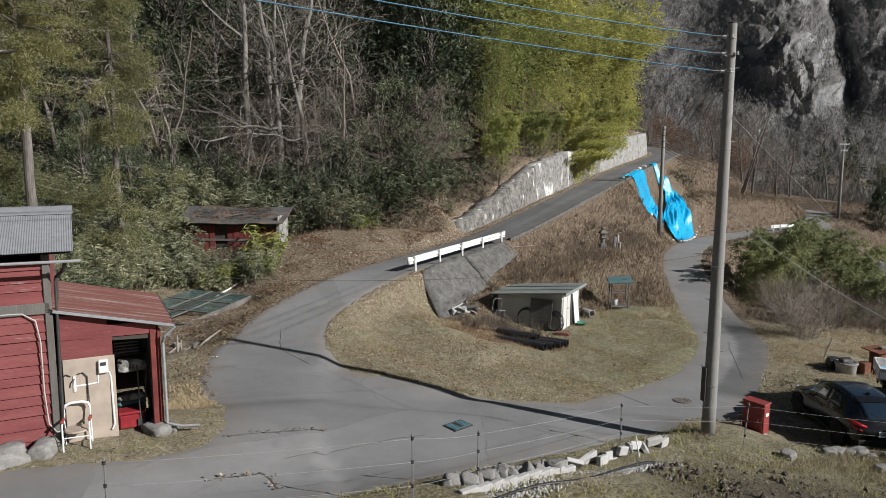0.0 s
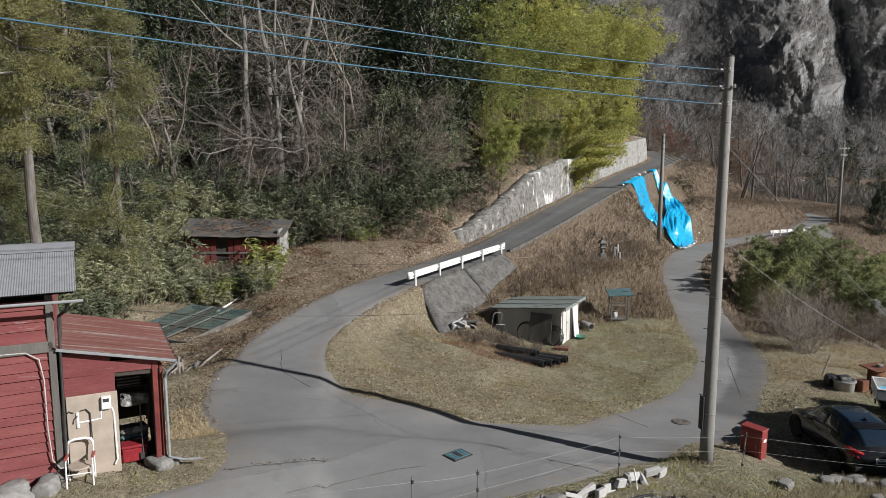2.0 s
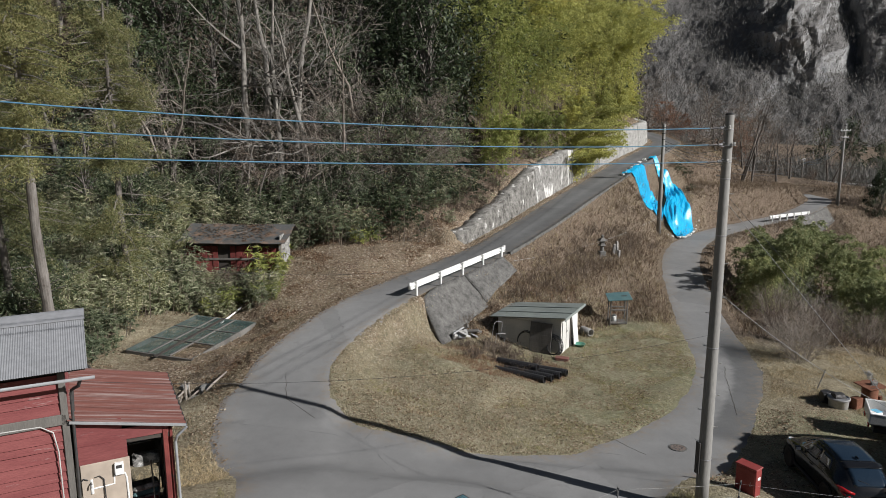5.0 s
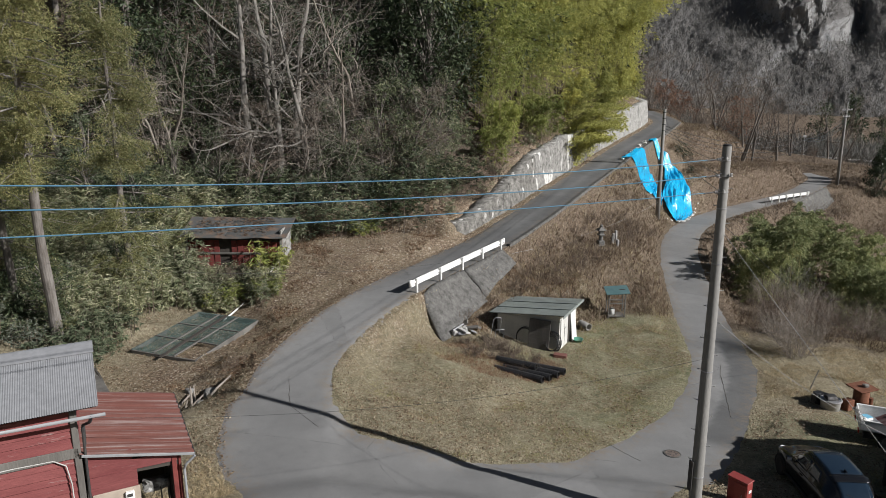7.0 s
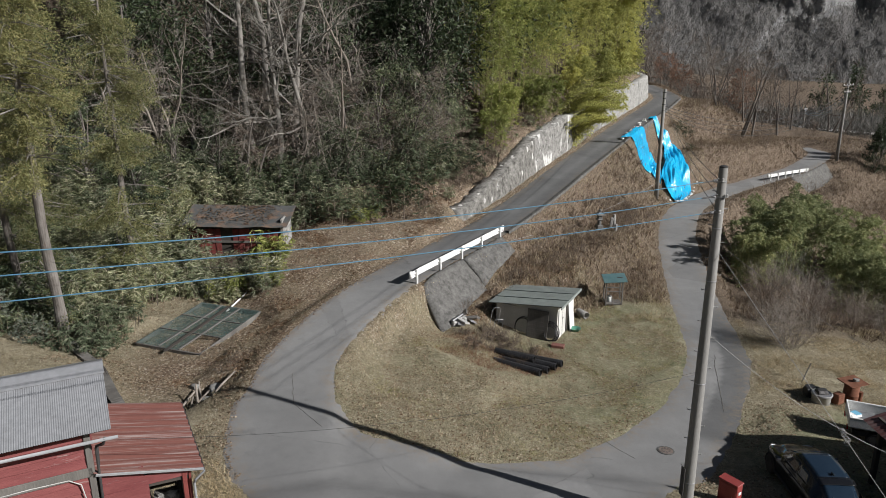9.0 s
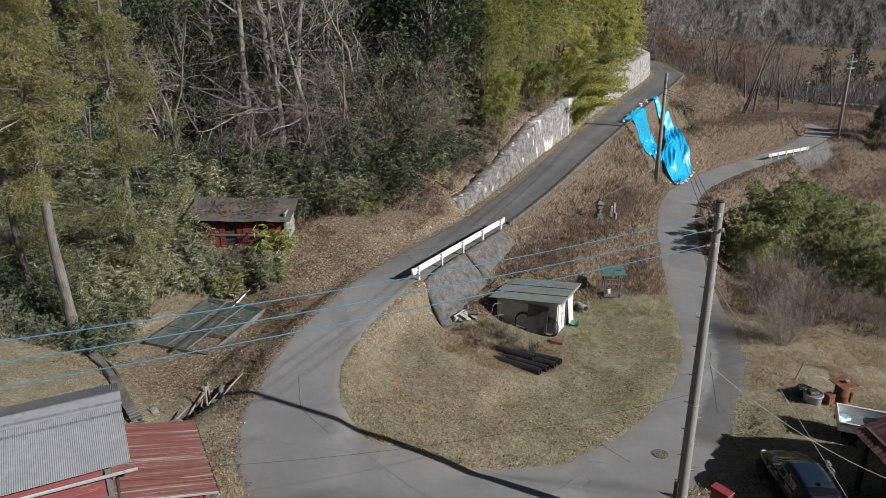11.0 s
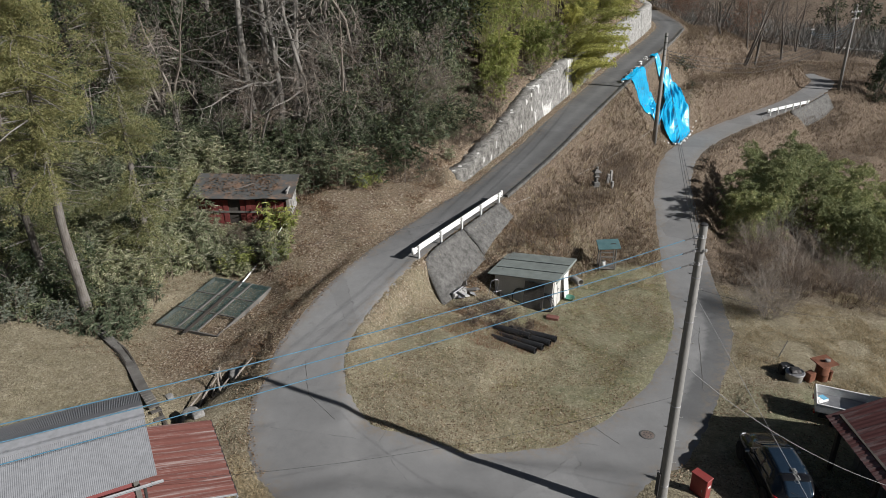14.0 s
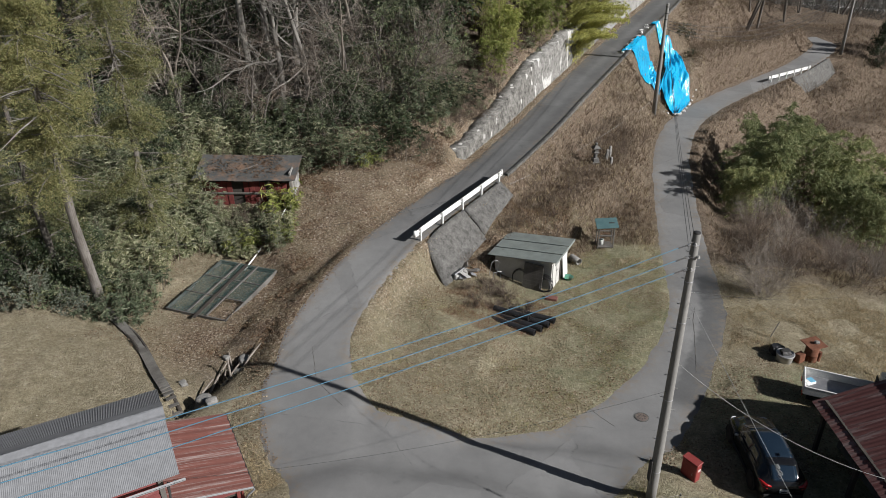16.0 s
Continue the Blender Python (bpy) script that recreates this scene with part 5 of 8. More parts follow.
    part("fallen_branch", Geo().tube([(-0.4, 0.5, f + 0.25), (0.1, 0.7, f + 0.36), (0.5, 1.1, f + 0.42)], 0.03, 6), M_BARK, shed)


ruined_shed()


# ---- netted bed ----
def netted_bed():
    bed = thing("netted_bed", pose(-13.8, 29.9, 1.2, 4.0, 0, -20.5), "low timber bed covered with torn green netting", "garden bed")
    w, l = 3.45, 4.5
    for x0, y0, x1, y1 in ((0, 0, w, 0), (0, l, w, l), (0, 0, 0, l), (w, 0, w, l)):
        c = Vector(((x0 + x1) / 2, (y0 + y1) / 2, 0))
        part("frame_board", Geo().box((abs(x1 - x0) + 0.08, abs(y1 - y0) + 0.08, 0.34), Matrix.Translation(c)), M_GREY_WOOD, bed)
    # flat black sheet stands in for the shaded hollow under the net
    part("liner", Geo().box((w - 0.1, l - 0.1, 0.05), pose(w / 2, l / 2, -0.02)), M_BLACK_PLASTIC, bed, "black sheet in place of the bed's dark hollow")
    for k in (0.36, 0.68):
        part("batten", Geo().box((0.1, l, 0.05), pose(w * k, l / 2, 0.34)), M_GREY_WOOD, bed)
    part("plank", Geo().box((0.2, l + 0.3, 0.03), pose(w * 0.52, l / 2 - 0.2, 0.38, 0, 0, 2)), M_DARK_WOOD, bed)
    for y in (1.5, 3.0):
        part("batten", Geo().box((w, 0.07, 0.05), pose(w / 2, y, 0.35)), M_GREY_WOOD, bed)
    net = plain("green net", (0.05, 0.1, 0.09), (0.12, 0.17, 0.16), 3, 20, 0.7, bump=0.0)
    for px, py, dx, dy in ((0, 0, 1.24, 1.5), (0, 1.5, 1.24, 1.5), (0, 3.0, 1.24, 1.5), (1.24, 0, 1.1, 3.0), (1.24, 3.0, 1.1, 1.5), (2.35, 1.5, 1.1, 1.5), (2.35, 3.0, 1.1, 1.5)):
        g = Geo()
        s = 0.06
        for i in range(int(dx / s) + 1):
            g.tube([(px + i * s, py + dy * t, 0.36 - 0.05 * math.sin(math.pi * t) * math.sin(math.pi * min(1, i * s / dx))) for t in (0, 0.25, 0.5, 0.75, 1)], 0.006, 3, False)
        for i in range(int(dy / s) + 1):
            g.tube([(px + dx * t, py + i * s, 0.36 - 0.05 * math.sin(math.pi * t) * math.sin(math.pi * min(1, i * s / dy))) for t in (0, 0.25, 0.5, 0.75, 1)], 0.006, 3, False)
        part("net_panel", g, net, bed, "torn green netting")
    pole = Geo().tube([(0, 0, 0), (0.25, 1.2, 0.12), (0.55, 2.4, 0.3), (1.0, 3.7, 0.85), (1.75, 5.2, 1.85)], [0.045, 0.045, 0.04, 0.035, 0.025], 8)
    shape("bent_cane", pole, M_WHITE, "long pale bent cane lying over the netted bed", "cane", flat=False, m=pose(-10.75, 33.2, 1.72))


netted_bed()


# ---- small store on the island ----
SHED = pose(5.6, 33.3, 0.4, 0, 0, -28)  # floor a hand above the trampled ground


def white_store():
    s = thing("white_store", SHED, "small white store with a pale green lean roof", "shed")
    w, d = 3.3, 2.6
    part("body", Geo().box((w, d, 1.72), pose(-w / 2, d / 2, -0.52)), plain("white boarding", (0.58, 0.57, 0.53), (0.48, 0.47, 0.44), 1, 16, 0.85, bump=0.2, stain=(0.3, 0.28, 0.25), stain_at=0.66), s, "faded white boarded walls")
    wedge = Geo().add([(0, 0, 1.15), (0, d, 1.15), (-w, d, 1.15), (-w, 0, 1.15), (0, 0, 1.5), (0, d, 1.5), (-w, d, 1.17), (-w, 0, 1.17)], [(0, 1, 5, 4), (1, 2, 6, 5), (2, 3, 7, 6), (3, 0, 4, 7), (4, 5, 6, 7), (3, 2, 1, 0)])
    part("upper_wall", wedge, bpy.data.materials["white boarding"], s)
    for i in range(3):
        y0 = -0.28 + i * 1.07
        rows = [[(0.28 - 3.95 * u, y, 1.58 - 0.41 * u + (0.03 if abs(y - y0) < 0.03 else 0)) for y in (y0, y0 + 0.02, y0 + 0.05, y0 + 1.04)] for u in (0, 0.25, 0.5, 0.75, 1)]
        part("roof_sheet", Geo().sheet(rows, -0.03), M_SHED_ROOF, s, "pale green painted roof sheet")
    part("fascia", Geo().box((0.03, 3.25, 0.12), pose(0.28, 1.32, 1.47)), M_SHED_ROOF, s)
    door = part("door", Geo().box((0.04, 1.05, 1.56), pose(0.03, 0.62, -0.26)), bpy.data.materials["white boarding"], s, "white double door")
    part("door_seam", Geo().box((0.01, 0.02, 1.5), pose(0.055, 0.62, -0.22)), M_IRON, door)
    part("door_handle", Geo().tube([(0.09, 0.5, 0.72), (0.09, 0.74, 0.74)], 0.012, 6), M_IRON, door)
    part("gap_panel", Geo().box((0.03, 0.16, 1.6), pose(0.03, 1.36, -0.3)), M_DARK_WOOD, s)
    part("leaning_panel", Geo().box((0.05, 0.8, 1.6), pose(0.18, 1.9, -0.32, 0, -6, 3)), M_WHITE, s, "pale board leaning at the wall")
    board = Geo()
    for i in range(8):
        board.box((1.1, 0.03, 0.195), pose(-0.95, -0.42 + 0.035 * i, -0.34 + 0.195 * i, -10, 0, 0), 0.004)
    shape("plank_screen", board, M_GREY_WOOD, "grey plank screen leaning at the white store", "panel", m=SHED)
    for k, (x, n) in enumerate(((-1.75, 3), (-0.28, 7))):
        g = Geo()
        rr = random.Random(20 + k)
        for j in range(n):
            rad = 0.48 - 0.03 * j
            cx = x + rr.uniform(-0.04, 0.04)
            g.tube([(cx + rad * math.cos(a * math.pi / 12), -0.16 - 0.03 * j + 0.1 * math.sin(a * math.pi / 12), 0.16 + rad * 1.1 * math.sin(a * math.pi / 12)) for a in range(25)], 0.017, 6, False)
        shape("hose_coil", g, M_BLACK_PLASTIC, "coil of black hose hung at the white store", "hose", "hose coils", flat=False, m=SHED)
    shape("brick_slab", Geo().box((0.62, 0.34, 0.16), None, 0.015), plain("red brick slab", (0.16, 0.07, 0.055), (0.22, 0.1, 0.08), 4, 30, 0.9, bump=0.3), "dull red slab on the grass beside the store", "slab", m=pose(5.5, 32.3, level(5.5, 32.3) - 0.02, 0, 0, -20))
    shape("green_tray", Geo().lathe([(0.2, 0), (0.28, 0.14), (0.3, 0.15), (0.27, 0.13), (0.19, 0.02)], None, 18), plain("green plastic", (0.06, 0.2, 0.14), (0.09, 0.25, 0.18), 3, 20, 0.5, bump=0.05), "green plastic tub beside the store", "tub", flat=False, m=pose(6.75, 34.55, level(6.75, 34.55)))
    pipe = Geo().tube([(-0.4, 0, 0.2), (0.3, 0, 0.2)], 0.2, 20, False)
    inner = Geo().tube([(-0.4, 0, 0.2), (0.3, 0, 0.2)], 0.165, 20, False)
    pipe.add(inner.v, [tuple(reversed(f)) for f in inner.f])
    k = len(inner.v)
    for j in range(20):
        a, b = 20 + j, 20 + (j + 1) % 20
        pipe.f.append((a, b, k + b, k + a))
    shape("concrete_pipe", pipe, M_STONE, "short concrete pipe lying behind the store", "pipe", m=pose(7.5, 36.4, level(7.5, 36.4), 0, 0, -62), flat=False)


white_store()


def drain_pipes():
    r = random.Random(3)
    for k, (x, y, l, a, z) in enumerate(((4.15, 28.5, 2.3, 148, 0), (4.55, 28.95, 2.4, 150, 0), (4.95, 29.35, 2.6, 151, 0), (5.3, 29.8, 2.4, 153, 0), (4.0, 29.6, 1.9, 150, 0.2))):
        g = Geo()
        n = int(l / 0.05)
        for q, sign in ((0.16, 1), (0.135, -1)):
            h = Geo().tube([(l * i / n, 0, 0.165) for i in range(n + 1)], [q + (0.012 if i % 2 else 0) for i in range(n + 1)], 14, False)
            g.add(h.v, [tuple(f[::sign]) for f in h.f])
        off = 14 * (n + 1)
        for e in (0, n):
            for j in range(14):
                p, q = e * 14 + j, e * 14 + (j + 1) % 14
                g.f.append((p, q, off + q, off + p))
        shape("drain_pipe", g, M_BLACK_PLASTIC, "ribbed black drain pipe lying in dry grass", "pipe", "drain pipes", m=pose(x, y, level(x, y) + 0.03 + z, 0, r.uniform(-1, 1), a))


drain_pipes()


def debris():
    r = random.Random(9)
    for k in range(9):
        x, y = r.uniform(0.4, 2.6), r.uniform(33.3, 34.6)
        size = (r.uniform(0.3, 0.9), r.uniform(0.15, 0.4), r.uniform(0.03, 0.12))
        shape("scrap_board", Geo().box(size, None, 0.01), (M_ZINC_FAR, M_GREY_WOOD, M_BLOCK)[k % 3], "broken board tossed on the scrap heap by the store", "scrap", "scrap heap",
              m=pose(x, y, level(x, y) + 0.12 + 0.05 * (k % 4), r.uniform(-35, 35), r.uniform(-35, 35), r.uniform(0, 180)))
    frame = thing("chair_frame", pose(2.3, 34.1, level(2.3, 34.1) + 0.1, 12, 8, 30), "bare bent tube frame of an old chair", "chair frame")
    part("hoop", Geo().tube([(0, 0, 0), (0, 0.1, 0.8), (0.1, 0.12, 0.9), (0.4, 0.12, 0.9), (0.5, 0.1, 0.8), (0.5, 0, 0)], 0.015, 6), M_STEEL, frame)
    part("hoop", Geo().tube([(0, -0.4, 0), (0, -0.3, 0.45), (0.5, -0.3, 0.45), (0.5, -0.4, 0)], 0.015, 6), M_STEEL, frame)
    for k in range(3):
        x, y = 0.5 + 0.25 * k, 33.5 + 0.2 * k
        shape("rubble_block", Geo().box((0.35, 0.28, 0.3), None, 0.05), M_BLOCK, "broken concrete lump beside the mortar face", "rubble", "scrap heap", m=pose(x, y, level(x, y) - 0.05, r.uniform(-15, 15), r.uniform(-15, 15), r.uniform(0, 90)))


debris()


def roofed_stand():
    x, y = 9.55, 38.35
    st = thing("roofed_stand", pose(x, y, level(x, y), 0, 0, -3) @ Matrix.Scale(1.12, 4), "slim open timber stand under a blue-green tin roof", "stand")
    for sx in (-0.4, 0.4):
        for sy in (-0.3, 0.3):
            part("leg", Geo().box((0.06, 0.06, 1.4 if sy > 0 else 1.3), pose(sx, sy, 0)), M_GREY_WOOD, st)
    for z in (0.08, 0.75):
        part("rail", Geo().box((0.86, 0.05, 0.06), pose(0, -0.3, z)), M_GREY_WOOD, st)
        part("rail", Geo().box((0.86, 0.05, 0.06), pose(0, 0.3, z)), M_GREY_WOOD, st)
    part("shelf", Geo().box((0.8, 0.6, 0.03), pose(0, 0, 0.12)), M_GREY_WOOD, st)
    g = Geo()
    for i in range(8):
        g.tube([(-0.4 + 0.114 * i, 0.3, 0.1), (-0.4 + 0.114 * i, 0.3, 1.3)], 0.004, 4)
        g.tube([(-0.4, 0.3, 0.2 + 0.14 * i), (0.4, 0.3, 0.2 + 0.14 * i)], 0.004, 4)
    part("wire_back", g, M_RUSTY, st)
    roof = part("roof", Geo().box((1.15, 0.95, 0.05), pose(0.02, 0, 1.36, 9, -4, 0), 0.01), M_TIN_BLUE, st, "blue-green tin roof")
    # thin dark plate laid on the roof in place of a dark hole
    part("roof_patch", Geo().box((0.3, 0.12, 0.02), pose(0.28, -0.02, 1.41, 9, -4, 0)), M_IRON, roof)
    jar = thing("white_drum", pose(x - 0.18, y, level(x, y) + 0.15), "white plastic drum inside the timber stand", "drum")
    part("body", Geo().lathe([(0.13, 0), (0.15, 0.03), (0.15, 0.26), (0.12, 0.32)], None, 16), M_WHITE, jar, flat=False)
    part("lid", Geo().lathe([(0.1, 0.32), (0.1, 0.36), (0.03, 0.37)], None, 16), M_WALL_WHITE, jar)


roofed_stand()


def stone_lantern():
    x, y = 10.55, 47.2
    z = level(x, y)
    g = Geo()
    g.box((0.62, 0.62, 0.22), pose(0, 0, -0.05), 0.04).box((0.42, 0.42, 0.28), pose(0, 0, 0.16), 0.03)
    g.lathe([(0.15, 0.42), (0.13, 0.5), (0.13, 0.74), (0.17, 0.8)], None, 12)
    g.box((0.4, 0.4, 0.1), pose(0, 0, 0.78), 0.03).box((0.27, 0.27, 0.26), pose(0, 0, 0.87), 0.02)
    g.lathe([(0.4, 1.14), (0.36, 1.18), (0.18, 1.3), (0.1, 1.36)], pose(0, 0, 0, 0, 0, 45), 4)
    g.lathe([(0.05, 1.34), (0.1, 1.4), (0.11, 1.46), (0.06, 1.53), (0.01, 1.56)], None, 12)
    shape("stone_lantern", g, plain("dark lichened stone", (0.1, 0.098, 0.092), (0.17, 0.165, 0.155), 4, 22, 0.95, bump=0.6), "dark weathered stone lantern on the bank", "lantern", m=pose(x, y, z, 0, 0, 12))
    r = random.Random(2)
    for k, (dx, dy, h) in enumerate(((0.9, 0.6, 0.85), (1.25, 0.9, 0.95), (1.1, -0.2, 0.6))):
        shape("grave_marker", Geo().box((0.2, 0.16, h), None, 0.03), M_STONE, "small upright weathered stone post on the bank", "stone post", "stone posts", m=pose(x + dx, y + dy, level(x + dx, y + dy) - 0.05, r.uniform(-6, 6), r.uniform(-6, 6), r.uniform(0, 60)))


stone_lantern()


# ---- tarpaulins and sandbags ----
def tarp_material():
    k = Nodes("blue tarpaulin")
    at = k.where()
    c = k.ramp(k.noise(at, 1.5, 6, 0.65), [(0.3, (0.0, 0.26, 0.5)), (0.6, (0.012, 0.36, 0.62)), (0.8, (0.05, 0.46, 0.7))])
    k.bump(k.noise(k.where((1, 1, 0.6)), 3.4, 6, 0.6), 0.6, 0.12)
    return k.finish(c, 0.2, 0, 0.8)


M_TARP = tarp_material()


def tarp(left, right, seed, label):
    """A sheet laid down a bank between two edges, creased along its fall."""
    def at(edge, u):
        k = u * (len(edge) - 1)
        i = min(int(k), len(edge) - 2)
        return Vector((*edge[i], 0)).lerp(Vector((*edge[i + 1], 0)), k - i)
    rows, spots = [], []
    for j in range(91):
        for i in range(61):
            p = at(left, j / 90).lerp(at(right, j / 90), i / 60)
            spots.append((p.x + 0.1 * noise.noise(Vector((j / 7.5, i * 0.02, seed))), p.y))
    heights = levels([p[0] for p in spots], [p[1] for p in spots])
    for j in range(91):
        u = j / 90
        row = []
        for i in range(61):
            v = i / 60
            (x, y), z = spots[j * 61 + i], heights[j * 61 + i]
            fold = 0.3 * abs(noise.noise(Vector((v * 5 + 1.2 * noise.noise(Vector((u * 3, v, seed))), u * 1.6, seed)))) + 0.2 * abs(noise.noise(Vector((v * 6 + u * 3, u * 7, seed + 4)))) + 0.1 * abs(noise.noise(Vector((v * 14, u * 14, seed + 9))))
            row.append(Vector((x, y, z + 0.1 + fold)))
        rows.append(row)
    base = rows[-1][0].copy()
    g = Geo().sheet([[p - base for p in row] for row in rows], 0.01)
    ob = shape("tarpaulin", g, M_TARP, label, "tarpaulin", "tarpaulins", flat=False)
    ob.location = base


tarp([(15.6, 63.1), (17.0, 63.6), (18.3, 65.0), (19.3, 65.5), (20.0, 64.8)], [(18.0, 67.0), (19.0, 67.4), (20.0, 68.2), (20.4, 67.1), (20.3, 65.5)], 1.0, "crumpled bright blue tarpaulin over the slipped bank")
tarp([(20.0, 70.6), (20.8, 70.1), (21.4, 69.6), (21.1, 67.6), (20.3, 65.6), (20.5, 64.0), (20.8, 62.9)], [(21.0, 71.3), (22.1, 70.9), (23.1, 70.6), (23.4, 69.0), (23.7, 67.9), (23.6, 66.6), (21.4, 62.8)], 6.0, "long creased blue tarpaulin down to the lower lane")


def sandbags():
    r = random.Random(6)
    spots = [(15.6 + 4.3 * t, 62.9 + 7.5 * t) for t in np.linspace(0, 1, 10)] + [(20.15 + 1.3 * t, 62.6 + 0.3 * t) for t in np.linspace(0, 1, 5)] + [(21.6 + 2.9 * t, 63.2 + 4.9 * t) for t in np.linspace(0, 1, 9)]
    g = Geo().box((0.42, 0.26, 0.17), None, 0.08)
    g.tube([(0.24, 0, 0.1), (0.31, 0, 0.12), (0.35, 0, 0.14)], [0.05, 0.03, 0.06], 6)
    me = g.mesh("sandbag", M_WHITE)
    for k, (x, y) in enumerate(spots):
        ob = new("sandbag", me)
        ob.matrix_world = pose(x + r.uniform(-0.25, 0.25), y + r.uniform(-0.25, 0.25), level(x, y) + 0.08, 0, r.uniform(-8, 8), r.uniform(0, 180)) @ Matrix.Diagonal((r.uniform(0.6, 0.9), r.uniform(0.6, 0.9), r.uniform(0.6, 1.0), 1))
        tagged(ob, "tied white sandbag that weighs down the blue tarpaulin", "sandbag", "sandbags")


sandbags()


# ---- car yard ----
M_CAR = plain("black car paint", (0.008, 0.008, 0.009), (0.011, 0.011, 0.012), 2, 60, 0.18, bump=0.0, spec=0.6)
M_GLASS = plain("tinted car glass", (0.01, 0.02, 0.034), (0.014, 0.026, 0.042), 1, 60, 0.05, bump=0.0, spec=1.0)
M_TYRE = plain("tyre rubber", (0.018, 0.018, 0.018), (0.028, 0.027, 0.026), 4, 40, 0.9, bump=0.2)
M_ALLOY = plain("alloy rim", (0.3, 0.3, 0.31), (0.38, 0.38, 0.39), 4, 40, 0.35, 0.8, bump=0.0)
M_LAMP_RED = plain("red lamp glass", (0.3, 0.01, 0.012), (0.36, 0.015, 0.015), 4, 40, 0.15, bump=0.0, spec=0.6)
M_LAMP_CLEAR = plain("clear lamp glass", (0.5, 0.51, 0.53), (0.6, 0.6, 0.61), 4, 40, 0.15, bump=0.0, spec=0.6)


def loft(stations, ring):
    """Joins rings of points, station by station, and closes the ends."""
    rows = [ring(*s) for s in stations]
    c = len(rows[0])
    g = Geo()
    for row in rows:
        g.v += [tuple(p) for p in row]
    for i in range(len(rows) - 1):
        for j in range(c):
            k = (j + 1) % c
            g.f.append((i * c + j, (i + 1) * c + j, (i + 1) * c + k, i * c + k))
    g.f.append(tuple(range(c)))
    g.f.append(tuple((len(rows) - 1) * c + j for j in reversed(range(c))))
    return g


def wheel(parent, x, y, r, spokes=10, face=1):
    """A wheel with its axle along y; face is the side that is seen."""
    turn = pose(x, y, r, 90, 0, 0)
    tyre = part("wheel", Geo().lathe([(r * 0.66, -0.1), (r * 0.93, -0.11), (r, -0.08), (r, 0.08), (r * 0.93, 0.11), (r * 0.66, 0.1), (r * 0.64, 0.0)], turn, 28), M_TYRE, parent, flat=False)
    g = Geo()
    s = -0.085 * face
    for k in range(spokes):
        a = 2 * math.pi * k / spokes
        g.box((0.045, 0.025, r * 0.6), turn @ pose(0, 0, s) @ pose(0, 0, 0, 0, 0, math.degrees(a)) @ pose(0, 0.0, 0, -90, 0, 0), 0.006)
    g.lathe([(0.02, s - 0.012), (0.07, s - 0.012), (0.075, s + 0.012), (0.02, s + 0.012)], turn, 16)
    g.lathe([(r * 0.6, s - 0.01), (r * 0.66, s - 0.01), (r * 0.66, s + 0.02), (r * 0.6, s + 0.02)], turn, 28)
    part("rim", g, M_ALLOY, tyre)
    # dark disc behind the spokes stands in for shade inside the wheel
    part("hub_shade", Geo().lathe([(0.02, -0.02), (r * 0.62, -0.02), (r * 0.62, 0.02), (0.02, 0.02)], turn, 20), M_IRON, tyre)


